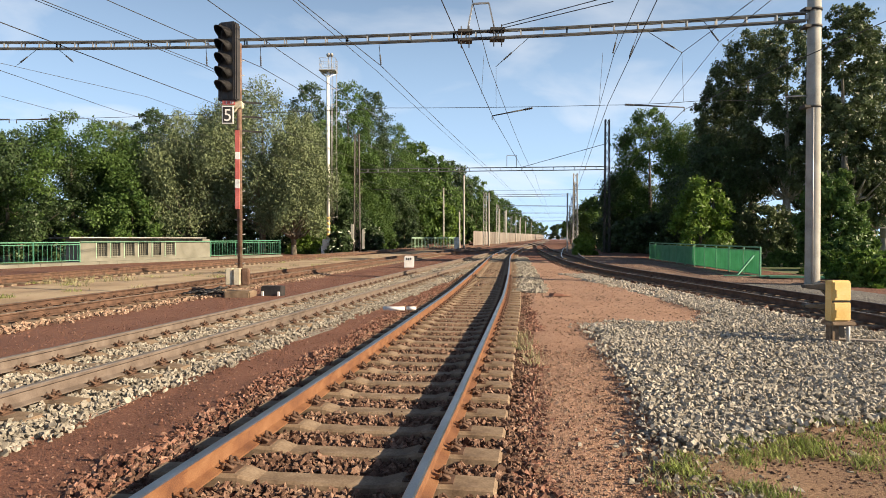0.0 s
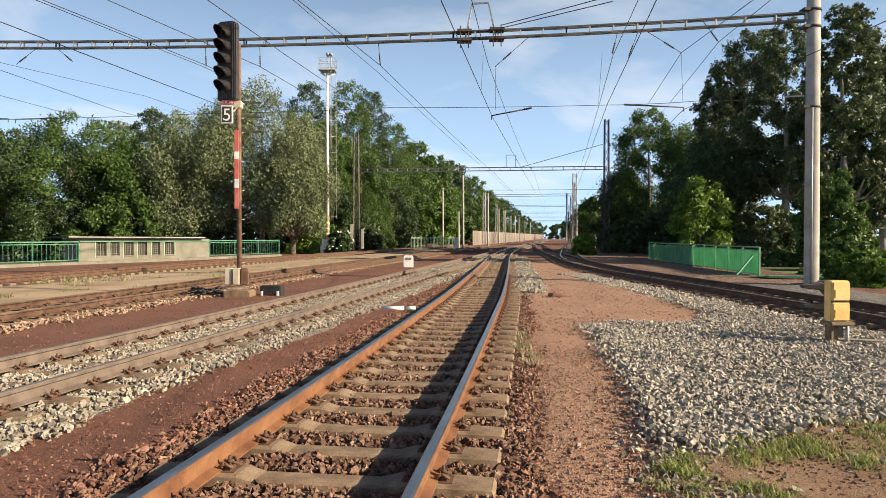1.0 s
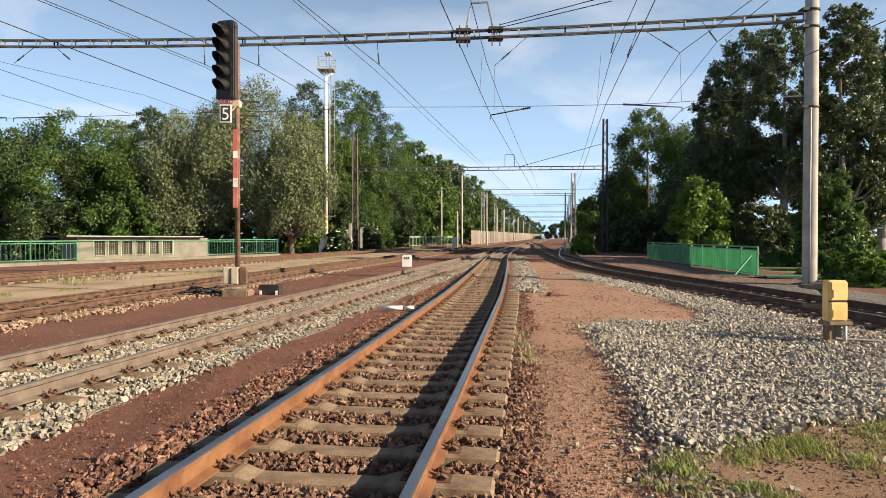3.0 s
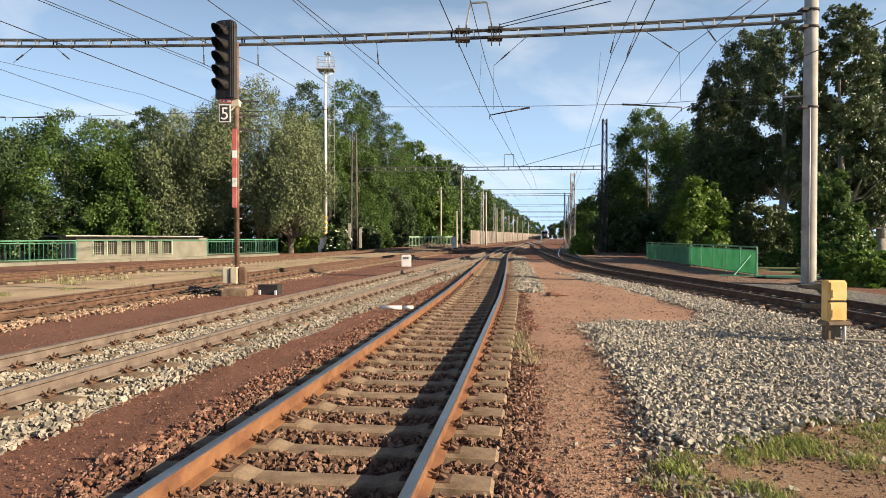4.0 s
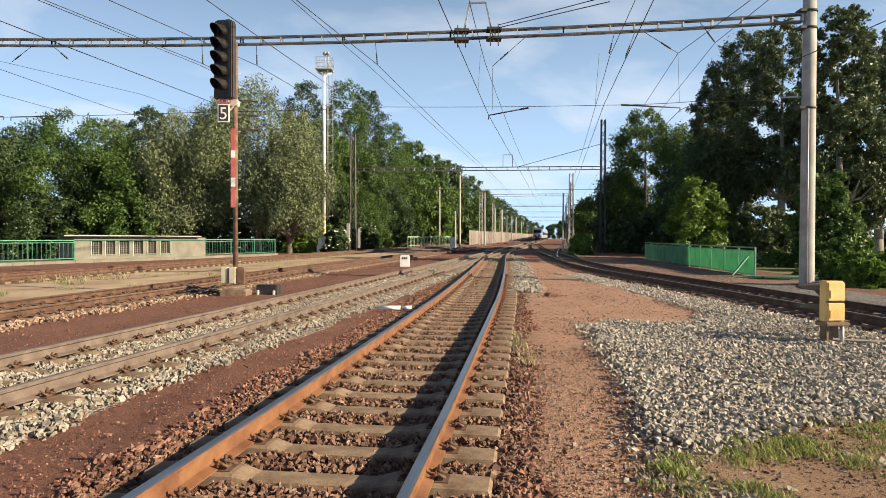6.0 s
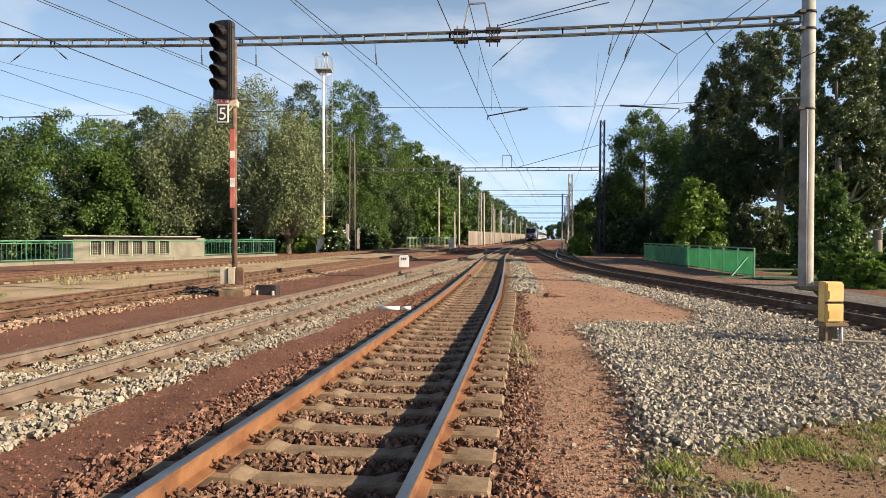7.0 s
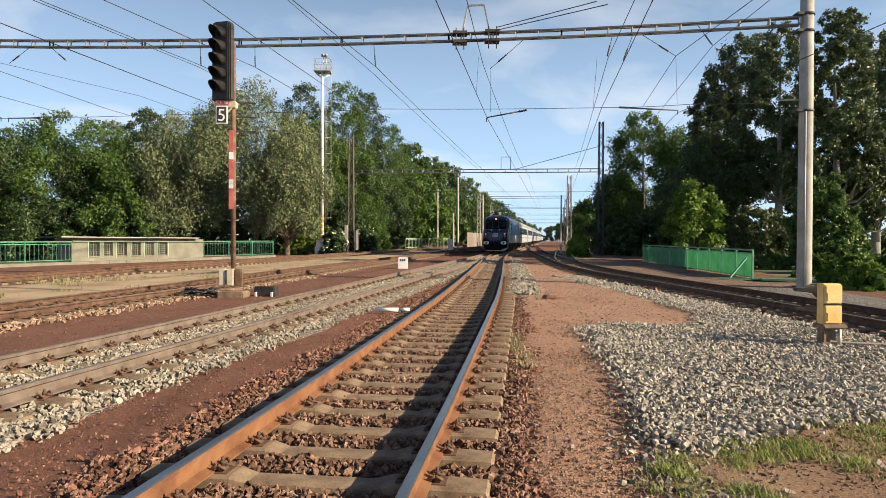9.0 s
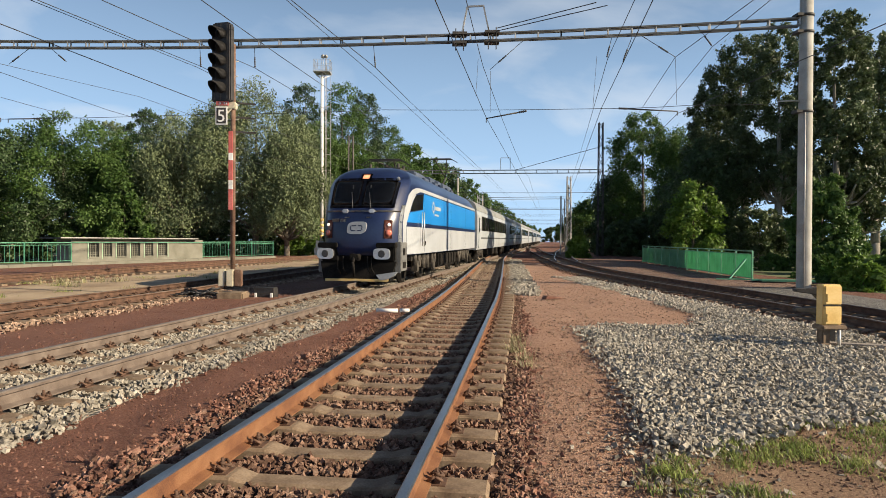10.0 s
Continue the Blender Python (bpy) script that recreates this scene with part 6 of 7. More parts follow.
# ---- light tower ----
def light_tower():
    y = 65.0
    x, _, z = at_px(581, y)
    h = top_h(95, y) - 0.5
    t = thing("light_tower", "tall white steel light tower with ladder and basket", "light tower", (x, y, z))
    bm = bmesh.new()
    box(bm, -0.62, 0.62, -0.62, 0.62, -0.4, 0.75, 0.04)
    box(bm, -0.5, 0.5, -0.5, 0.5, 0.74, 1.42, 0.04)
    part("footing", bm, M["white_paint"], t, "whitewashed concrete footing")
    bm = bmesh.new()
    rod(bm, (0, 0, 1.4), (0, 0, h - 1.8), 0.19, 0.14, 16)
    part("shaft", bm, M["white_paint"], t, "white tubular shaft")
    for k in range(4):
        bm = bmesh.new()
        rod(bm, (0, 0, 1.7 + 0.55 * k), (0.0, 0, 1.98 + 0.55 * k), 0.2, 0.199, 16)
        part("band", bm, M["yellow_paint"], t, "faded warning band")
    bm = bmesh.new()
    for s in (-0.16, 0.16):
        rod(bm, (0.42 + s * 0.2, s, 3.2), (0.38 + s * 0.2, s, h - 1.2), 0.02, seg=5)
    for k in range(int((h - 4.5) / 0.6)):
        rod(bm, (0.41, -0.16, 3.4 + 0.6 * k), (0.41, 0.16, 3.4 + 0.6 * k), 0.018, seg=5)
    for k in range(int((h - 4.5) / 1.6)):
        zz = 3.6 + 1.6 * k
        rod(bm, (0.2, 0, zz), (0.66, 0, zz), 0.03, seg=5)
        rod(bm, (0.66, 0, zz), (0.9, 0, zz + 0.05), 0.03, seg=5)
    rod(bm, (0.88, 0, 3.4), (0.86, 0, h - 1.5), 0.025, seg=5)
    part("ladder", bm, M["galv"], t, "grey caged ladder")
    bm = bmesh.new()
    zb = h - 1.9
    box(bm, -0.75, 0.85, -0.75, 0.75, zb, zb + 0.08)
    for s in (-1, 1):
        bar(bm, (s * 0.1, -0.1, zb - 0.5), (s * 0.75, -0.7, zb), 0.06, 0.06)
        bar(bm, (s * 0.1, 0.1, zb - 0.5), (s * 0.75, 0.7, zb), 0.06, 0.06)
    part("platform", bm, M["galv"], t)
    bm = bmesh.new()
    c = [(-0.72, -0.72), (0.85, -0.72), (0.85, 0.72), (-0.72, 0.72)]
    for i in range(4):
        a, b = c[i], c[(i + 1) % 4]
        for zz in (zb + 0.6, zb + 1.2):
            bar(bm, (*a, zz), (*b, zz), 0.03, 0.03)
        for k in range(4):
            q = Vector((*a, 0)).lerp(Vector((*b, 0)), k / 4)
            bar(bm, (q.x, q.y, zb), (q.x, q.y, zb + 1.2), 0.022, 0.022)
    part("basket_rail", bm, M["galv"], t, "grey basket railing")
    for dx in (0.1, 0.4):
        bm = bmesh.new()
        lathe(bm, [(0.2, 0), (0.21, 0.06), (0.11, 0.25), (0.06, 0.3)], 14, pose(dx, -0.3, zb + 1.55, 70, 0, 20))
        rod(bm, (dx, 0, zb), (dx, -0.1, zb + 1.55), 0.035, seg=6)
        part("floodlight", bm, M["galv"], t, "grey floodlight")


light_tower()


def lattice_mast():
    x, y, z = at_px(632, 66)
    t = thing("lattice_mast", "grey lattice overhead-line mast with pale cabinets", "lattice mast", (x, y, z))
    bm = bmesh.new()
    lattice(bm, 0, 0, -0.3, top_h(238, 66) - 0.5, 0.62, 0.42, 0.6, 0.075)
    part("mast", bm, M["steel_dark"], t)
    bm = bmesh.new()
    box(bm, -0.55, -0.25, -0.7, -0.5, 0.9, 2.9, 0.02)
    part("cabinet", bm, M["concrete_grey"], t)
    bm = bmesh.new()
    box(bm, 0.55, 0.8, -0.6, -0.4, 0.4, 2.4, 0.02)
    part("cabinet", bm, M["concrete_grey"], t)


lattice_mast()


# ---- small bridge railing, plank wall, marker stone, pipe ----
def bridge_rail():
    a, b = Vector((bearing(729) * 84, 84.0)), Vector((bearing(802) * 92, 92.0))
    railing_run(a, b, "pale green railing of a small bridge", 0.3, 1.25, 0.75, False, "green_pale", "bridge_railing", None, "bridge rails")
    railing_run(a + Vector((0.3, 1.2)), b + Vector((0.3, 1.2)), "pale green railing of a small bridge", 0.3, 1.25, 0.75, False, "green_pale", "bridge_railing", None, "bridge rails")
    t = thing("white_cabinet", "small white cabinet beside the bridge", "cabinet", at_px(808, 90))
    bm = bmesh.new()
    box(bm, -0.32, 0.32, -0.2, 0.2, -0.2, 1.55, 0.03)
    part("body", bm, M["white_paint"], t)
    bm = bmesh.new()
    box(bm, -0.27, 0.27, -0.225, -0.2, 0.2, 1.4, 0.01)
    part("door", bm, M["white_paint"], t)


bridge_rail()


def plank_wall():
    a, b = Vector((bearing(838) * 125, 125.0)), Vector((bearing(962) * 430, 430.0))
    w = thing("plank_wall", "long weathered grey wooden plank wall", "plank wall")
    bm = bmesh.new()
    box(bm, -0.3, 0.3, -0.04, 0.04, -0.3, 2.75)
    me = mesh_of("plank", bm, M["wood_grey"])
    d = b - a
    ang = math.degrees(math.atan2(d.y, d.x))
    n = 260
    for i in range(n):
        k = i / n
        p = a + d * (k * k * 0.62 + 0.38 * k)
        q = part_data("plank", me, w, pose(p.x, p.y, rise(p.y) + random.uniform(-0.06, 0.05), 0, 0, ang))
        q.scale = (1.0 if i < 60 else 2.4, 1, 1)


plank_wall()


def marker_stone():
    t = thing("marker_stone", "low white marker block with dark characters", "marker", at_px(724, 37.0))
    bm = bmesh.new()
    extrude_outline(bm, [(-0.28, -0.1), (0.28, -0.1), (0.28, 0.5), (0.22, 0.58), (-0.22, 0.58), (-0.28, 0.5)], -0.12, 0.12, bevel=0.02)
    part("block", bm, M["white_paint"], t)
    for x in (-0.13, -0.02, 0.09):
        bm = bmesh.new()
        box(bm, x - 0.03, x + 0.04, -0.128, -0.12, 0.34, 0.46)
        part("character_bar", bm, M["dark_grey"], t)


marker_stone()


def white_pipe():
    for px, L in ((697, 0.5), (728, 0.22)):
        y = 14.9
        t = thing("white_post", "short white plastic pipe lying on the grit", "pipe", at_px(px, y, -0.02), -4, group="white pipes")
        bm = bmesh.new()
        rod(bm, (-L / 2, 0, 0.035), (L / 2, 0, 0.035), 0.045, 0.045, 12)
        part("tube", bm, M["white_paint"], t)


white_pipe()


def end_of_line():
    """Small distant things where the lines meet the sky."""
    t = thing("flat_stone", "flat reddish stone slab on the grit", "stone slab", at_px(992, 18.8, -0.05), 14)
    bm = bmesh.new()
    extrude_outline(bm, [(-0.32, 0), (0.3, 0), (0.24, 0.05), (-0.26, 0.09)], -0.16, 0.16, bevel=0.015)
    part("slab", bm, M["stone_red"], t)
    for px, y in ((1004, 74), (1018, 74.5)):
        p = thing("pole", "grey steel pole beside the line", "pole", at_px(px, y), group="poles along the line")
        bm = bmesh.new()
        if px > 1010:
            lattice(bm, 0, 0, -0.2, 8.9, 0.55, 0.4, 0.7, 0.06)
        else:
            bar(bm, (0, 0, -0.2), (0, 0, 6.6), 0.15, 0.15)
        part("shaft", bm, M["galv"], p)


end_of_line()


# ---- the train ----
LOCO_L, HALF = 18.9, 1.46
FRONT_Z = [(0.98, 0.42), (1.5, 0.38), (2.0, 0.42), (2.2, 0.50), (2.7, 0.82), (3.1, 1.12), (3.4, 1.38), (3.6, 1.62), (3.75, 1.95), (3.86, 2.5), (3.92, 3.3)]
SIDE_Z = [(0.98, 1.46), (3.2, 1.46), (3.4, 1.40), (3.6, 1.25), (3.75, 1.03), (3.86, 0.72), (3.92, 0.30)]


def between(table, z):
    for (a, p), (b, q) in zip(table, table[1:]):
        if z <= b:
            return p + (q - p) * max(0, z - a) / (b - a)
    return table[-1][1]


def front_y(x, z):
    u = min(1.0, abs(x) / between(SIDE_Z, z))
    return between(FRONT_Z, z) + 0.10 * u * u + 0.55 * u ** 6


def taper(bm):
    """Narrow the nose towards the front."""
    for v in bm.verts:
        if v.co.y < 3.2:
            v.co.x *= 1 - 0.19 * ((3.2 - v.co.y) / 2.8) ** 1.2


def front_patch(name, x0, x1, z0, z1, mat, parent, label="", out=0.015, nx=8, nz=5, slant=0.0):
    """A plate that follows the rounded front."""
    bm = bmesh.new()
    g = [[bm.verts.new((x0 + (x1 - x0) * i / nx, front_y(x0 + (x1 - x0) * i / nx, z0 + (z1 - z0) * j / nz) - out, z0 + (z1 - z0) * j / nz + slant * i / nx)) for i in range(nx + 1)] for j in range(nz + 1)]
    for j in range(nz):
        for i in range(nx):
            bm.faces.new((g[j][i], g[j][i + 1], g[j + 1][i + 1], g[j + 1][i])).smooth = True
    bmesh.ops.solidify(bm, geom=bm.faces[:], thickness=0.02)
    taper(bm)
    return part(name, bm, mat, parent, label)


def side_plate(name, outline, mat, parent, label="", out=0.004, side=1):
    """A flat plate on the body's side, from an outline in y and z."""
    bm = bmesh.new()
    x = side * (HALF + out)
    vs = [bm.verts.new((x, y, z)) for y, z in outline]
    f = bm.faces.new(vs if side > 0 else vs[::-1])
    bmesh.ops.recalc_face_normals(bm, faces=[f])
    r = bmesh.ops.extrude_face_region(bm, geom=[f])
    bmesh.ops.translate(bm, vec=(-side * 0.02, 0, 0), verts=[v for v in r["geom"] if isinstance(v, bmesh.types.BMVert)])
    for y in (1.3, 1.6, 1.9, 2.2, 2.5, 2.8, 3.2):
        bmesh.ops.bisect_plane(bm, geom=bm.verts[:] + bm.edges[:] + bm.faces[:], plane_co=(0, y, 0), plane_no=(0, 1, 0))
    bmesh.ops.recalc_face_normals(bm, faces=bm.faces)
    taper(bm)
    return part(name, bm, mat, parent, label)


def wheelset(parent, y, r=0.575):
    bm = bmesh.new()
    for s in (-1, 1):
        lathe(bm, [(r * 0.3, -0.065), (r * 0.8, -0.05), (r + 0.028, -0.065), (r + 0.028, -0.035), (r, -0.03), (r, 0.065), (r * 0.86, 0.065), (r * 0.8, 0.035), (r * 0.35, 0.05), (0.12, 0.07)], 28, pose(s * 0.75, y, r, 0, 90 * s, 0))
    rod(bm, (-0.95, y, r), (0.95, y, r), 0.09, seg=12)
    part("wheelset", bm, M["under_dark"], parent, "dark steel wheels on an axle")


def bogie(parent, y, base=3.0, r=0.575, half=1.15):
    bm = bmesh.new()
    for s in (-1, 1):
        x = s * half
        extrude_pts = [(-base / 2 - 0.55, 0.75), (-base / 2 + 0.4, 0.75), (-0.7, 0.5), (0.7, 0.5), (base / 2 - 0.4, 0.75), (base / 2 + 0.55, 0.75), (base / 2 + 0.55, 0.95), (-base / 2 - 0.55, 0.95)]
        a = [bm.verts.new((x - 0.08, y + u, z)) for u, z in extrude_pts]
        b = [bm.verts.new((x + 0.08, y + u, z)) for u, z in extrude_pts]
        n = len(a)
        bm.faces.new(a); bm.faces.new(b[::-1])
        for i in range(n):
            bm.faces.new((a[i], b[i], b[(i + 1) % n], a[(i + 1) % n]))
        for u in (-base / 2, base / 2):
            box(bm, x - 0.03, x + 0.19, y + u - 0.2, y + u + 0.2, r - 0.2, r + 0.18, 0.03)
            rod(bm, (x + 0.12, y + u - 0.3, 0.6), (x + 0.12, y + u - 0.3, 1.0), 0.09, seg=10)
            rod(bm, (x + 0.12, y + u + 0.3, 0.6), (x + 0.12, y + u + 0.3, 1.0), 0.09, seg=10)
        rod(bm, (x + 0.1, y - 0.35, 0.45), (x + 0.1, y - 0.35, 1.02), 0.12, seg=12)
        rod(bm, (x + 0.1, y + 0.35, 0.45), (x + 0.1, y + 0.35, 1.02), 0.12, seg=12)
        bar(bm, (x + 0.15, y - base / 2, 0.42), (x + 0.15, y - 0.6, 0.95), 0.05, 0.05)
        box(bm, x - 0.05, x + 0.1, y + base / 2 + 0.55, y + base / 2 + 0.75, 0.25, 0.7, 0.02)
    bmesh.ops.recalc_face_normals(bm, faces=bm.faces)
    part("bogie_frame", bm, M["bogie_grey"], parent, "dirty dark bogie frame with springs")
    for u in (-base / 2, base / 2):
        wheelset(parent, y + u, r)


def locomotive():
    v = thing("locomotive", "blue and white electric locomotive with rounded cab", "locomotive")
    # body shell
    bm = bmesh.new()
    zs = [0.98, 1.25, 1.5, 1.75, 2.0, 2.2, 2.45, 2.7, 2.9, 3.1, 3.2, 3.3, 3.4, 3.5, 3.6, 3.68, 3.75, 3.81, 3.86, 3.92]
    us = [-1, -0.97, -0.92, -0.85, -0.72, -0.5, -0.25, 0, 0.25, 0.5, 0.72, 0.85, 0.92, 0.97, 1]
    rings = []
    for z in zs:
        w = between(SIDE_Z, z)
        front = [(u * w, front_y(u * w, z)) for u in us]
        k = 0.75 if z < 3.3 else 1.2
        back = [(u * w, LOCO_L - (front_y(u * w, z) - 0.38) * k) for u in reversed(us)]
        edge = front_y(w, z)
        mids_r = [(w, max(y, edge + 0.02 * (i + 1))) for i, y in enumerate((1.3, 1.6, 1.9, 2.2, 2.5, 2.8, 3.2, 4.5, 8, 12, 15))]
        mids_l = [(-x, y) for x, y in reversed(mids_r)]
        rings.append([bm.verts.new((x, y, z)) for x, y in front + mids_r + back + mids_l])
    for a, b in zip(rings, rings[1:]):
        n = len(a)
        for i in range(n):
            f = bm.faces.new((a[i], a[(i + 1) % n], b[(i + 1) % n], b[i]))
            f.smooth = True
            f.material_index = 1 if b[i].co.z > 3.7 and f.calc_center_median().y > 3.6 else 0
    f = bm.faces.new(rings[-1]); f.material_index = 1
    bm.faces.new(rings[0][::-1])
    taper(bm)
    bmesh.ops.recalc_face_normals(bm, faces=bm.faces)
    body = part("body", bm, [M["loco_blue"], M["loco_roof"]], v, "dark blue rounded body shell")
    # livery on both sides
    for s in (1, -1):
        white = [(1.08, 1.0), (1.10, 2.0), (1.25, 2.4), (1.65, 2.9), (2.0, 3.08), (2.4, 3.17), (2.8, 3.19), (18.0, 3.19), (18.0, 3.09), (2.9, 3.07), (2.45, 2.98), (2.05, 2.7), (1.65, 2.25), (1.42, 1.9), (1.4, 1.0)]
        side_plate("white_band", white, M["loco_white"], v, "white stripe sweeping up the cab side", side=s)
        side_plate("blue_panel", [(1.48, 2.02), (1.62, 2.2), (1.78, 2.34), (3.2, 2.48), (3.45, 3.04), (18.0, 3.04), (18.0, 2.02)], M["loco_sky"], v, "bright blue side panel", side=s)
        side_plate("dark_stripe", [(1.46, 1.9), (1.46, 2.0), (18.0, 2.0), (18.0, 1.9)], M["loco_blue"], v, side=s)
        side_plate("lower_panel", [(1.44, 1.0), (1.44, 1.88), (18.0, 1.88), (18.0, 1.0)], M["loco_white"], v, "off-white lower side panel", side=s)
        side_plate("cab_window", [(1.84, 2.38), (1.95, 2.54), (2.2, 2.8), (2.5, 2.95), (3.3, 3.02), (3.22, 2.5)], M["dark_glass"], v, "dark cab side window", out=0.010, side=s)
        for y in (3.55, 9.4, 14.0):
            side_plate("panel_joint", [(y, 1.02), (y, 3.06), (y + 0.025, 3.06), (y + 0.025, 1.02)], M["loco_blue"], v, out=0.007, side=s)
        for y in (2.95, 3.28):
            bm = bmesh.new()
            rod(bm, (s * 1.51, y, 1.25), (s * 1.51, y, 2.4), 0.018, seg=8)
            part("handrail", bm, M["steel_bright"], v)
        # emblem and bars for writing
        bm = bmesh.new()
        lathe(bm, [(0.22, 0), (0.22, 0.004)], 20, pose(s * (HALF + 0.008), 5.2, 2.66, 0, 90 * s, 0))
        emblem = part("emblem", bm, M["loco_white"], v, "plain white emblem disc")
        bm = bmesh.new()
        lathe(bm, [(0.13, 0), (0.13, 0.004)], 20, pose(s * (HALF + 0.013), 5.2, 2.66, 0, 90 * s, 0))
        part("emblem_core", bm, M["loco_sky"], emblem)
        side_plate("writing_bar", [(5.55, 2.58), (5.55, 2.72), (6.75, 2.72), (6.75, 2.58)], M["loco_white"], v, out=0.008, side=s)
        side_plate("writing_bar", [(5.45, 2.36), (5.45, 2.43), (6.3, 2.43), (6.3, 2.36)], M["loco_white"], v, out=0.008, side=s)
        side_plate("hatch", [(3.62, 1.28), (3.62, 1.42), (3.78, 1.42), (3.78, 1.28)], M["under_dark"], v, out=0.008, side=s)
    # front
    front_patch("windscreen_surround", -1.22, 1.22, 2.44, 3.42, M["loco_black"], v, "black surround of the windscreens", 0.005, 16, 6)
    for x0, x1 in ((-1.14, -0.06), (0.06, 1.14)):
        g = front_patch("windscreen", x0, x1, 2.54, 3.34, M["dark_glass"], v, "dark sloped windscreen pane", 0.012)
        front_patch("windscreen_edge", x0, x1, 2.49, 2.52, M["dark_grey"], g, out=0.016, nz=1)
        bm = bmesh.new()
        xm = x0 + 0.2 if x0 > 0 else x1 - 0.25
        a = Vector((xm + 0.1, front_y(xm + 0.1, 2.45) - 0.05, 2.43))
        b = Vector((xm - 0.05, front_y(xm - 0.05, 3.0) - 0.04, 2.95))
        rod(bm, a, b, 0.014, seg=6)
        bar(bm, b + Vector((0, -0.01, -0.3)), b + Vector((0.02, 0.12, 0.22)), 0.025, 0.02)
        part("wiper", bm, M["dark_grey"], v, "dark wiper arm")
    for s in (-1, 1):
        xa, xb = sorted((s * 1.385, s * 1.458))
        front_patch("white_corner", xa, xb, 1.0, 2.55, M["loco_white"], v, "white cab corner stripe", 0.006, 6, 8)
    front_patch("silver_line", -1.40, 1.40, 2.315, 2.36, M["steel_bright"], v, "thin bright trim line", 0.03, 16, 1)
    for x in (-0.42, 0.42):
        bm = bmesh.new()
        box(bm, x - 0.1, x + 0.1, front_y(x, 2.33) - 0.08, front_y(x, 2.33) + 0.02, 2.27, 2.40, 0.03)
        part("step_bracket", bm, M["steel_bright"], v)
        front_patch("label_plate", x - 0.1, x + 0.1, 2.13, 2.16, M["loco_white"], v, "", 0.014, 2, 1)
    front_patch("number_bar", -1.02, -0.72, 2.0, 2.1, M["steel_bright"], v, "pale bar for the number", 0.014, 4, 1)
    front_patch("number_bar", -0.68, -0.44, 2.0, 2.1, M["loco_white"], v, "pale bar for the number", 0.014, 4, 1)
    # plain emblem: a white rounded ring
    bm = bmesh.new()
    outline = [(0.30 * math.copysign(abs(math.cos(t)) ** 0.6, math.cos(t)) + 0.06 * math.sin(t), 0.19 * math.copysign(abs(math.sin(t)) ** 0.6, math.sin(t))) for t in [2 * math.pi * i / 24 for i in range(24)]]
    y0 = front_y(0, 1.82) - 0.03
    extrude_outline(bm, [(x, 1.82 + z) for x, z in outline], y0 - 0.012, y0 + 0.05)
    e = part("emblem", bm, M["loco_white"], v, "plain white rounded emblem")
    bm = bmesh.new()
    for x0, x1, z0, z1 in ((-0.16, -0.02, 0.05, 0.08), (-0.18, -0.04, -0.10, -0.07), (0.04, 0.16, 0.05, 0.08), (0.02, 0.14, -0.10, -0.07), (-0.2, -0.17, -0.08, 0.06), (0.15, 0.18, -0.07, 0.06)):
        box(bm, x0, x1, y0 - 0.016, y0, 1.82 + z0, 1.82 + z1)
    part("emblem_bars", bm, M["loco_blue"], e)
    for s in (-1, 1):
        xa, xb = sorted((s * 1.0, s * 1.24))
        h = front_patch("headlight", xa, xb, 1.5, 2.06, M["lamp_glass"], v, "upright reddish lamp glass with round lenses", 0.014, 5, 3)
        for z, mt in ((1.92, M["lamp_on"]), (1.67, M["lamp_red"])):
            bm = bmesh.new()
            x = s * 1.12
            size = 0.05 if mt is M["lamp_on"] else 0.10
            lathe(bm, [(size, 0), (size * 0.9, 0.02), (0.03, 0.03)], 16, pose(x * 0.86, front_y(x, z) - 0.03, z, 90, 0, 25 * s))
            part("lens", bm, mt, h)
    d = front_patch("display", -0.19, 0.19, 3.36, 3.58, M["under_dark"], v, "black display box over the windscreens", 0.03, 4, 2)
    front_patch("lit_panel", -0.12, 0.12, 3.40, 3.54, M["panel_on"], d, "glowing red-orange display", 0.045, 3, 2)
    bm = bmesh.new()
    lathe(bm, [(0.05, 0), (0.05, 0.1), (0.02, 0.13)], 10, pose(1.05, front_y(1.0, 3.36) - 0.02, 3.36, 60, 0, 0))
    part("marker_lamp", bm, M["loco_white"], v)
    # buffer beam, buffers, coupling, plough
    bm = bmesh.new()
    box(bm, -1.16, 1.16, 0.46, 0.95, 0.80, 1.30, 0.03)
    box(bm, -1.22, -0.62, 0.30, 0.6, 1.22, 1.37, 0.02)
    box(bm, 0.62, 1.22, 0.30, 0.6, 1.22, 1.37, 0.02)
    part("buffer_beam", bm, M["deep_black"], v, "black buffer beam")
    for s in (-1, 1):
        bm = bmesh.new()
        box(bm, s * 1.22 - 0.09, s * 1.22 + 0.09, 0.62, 0.68, 0.45, 1.40, 0.01)
        box(bm, s * 1.30 - 0.02, s * 1.30 + 0.02, 0.66, 1.45, 0.52, 1.38, 0.01)
        for z in (0.5, 0.8):
            box(bm, s * 1.22 - 0.1, s * 1.22 + 0.1, 0.66, 1.3, z, z + 0.03)
        step = part("corner_step", bm, M["step_grey"], v, "grey corner step box")
        # dark plates on the step box imitate the shade inside its openings
        bm = bmesh.new()
        box(bm, s * 1.325 - 0.01, s * 1.325 + 0.01, 0.9, 1.15, 0.98, 1.2, 0.005)
        box(bm, s * 1.325 - 0.01, s * 1.325 + 0.01, 0.85, 1.25, 0.58, 0.78, 0.005)
        part("step_dark_plate", bm, M["under_dark"], step, "dark plate standing for a shaded step opening")
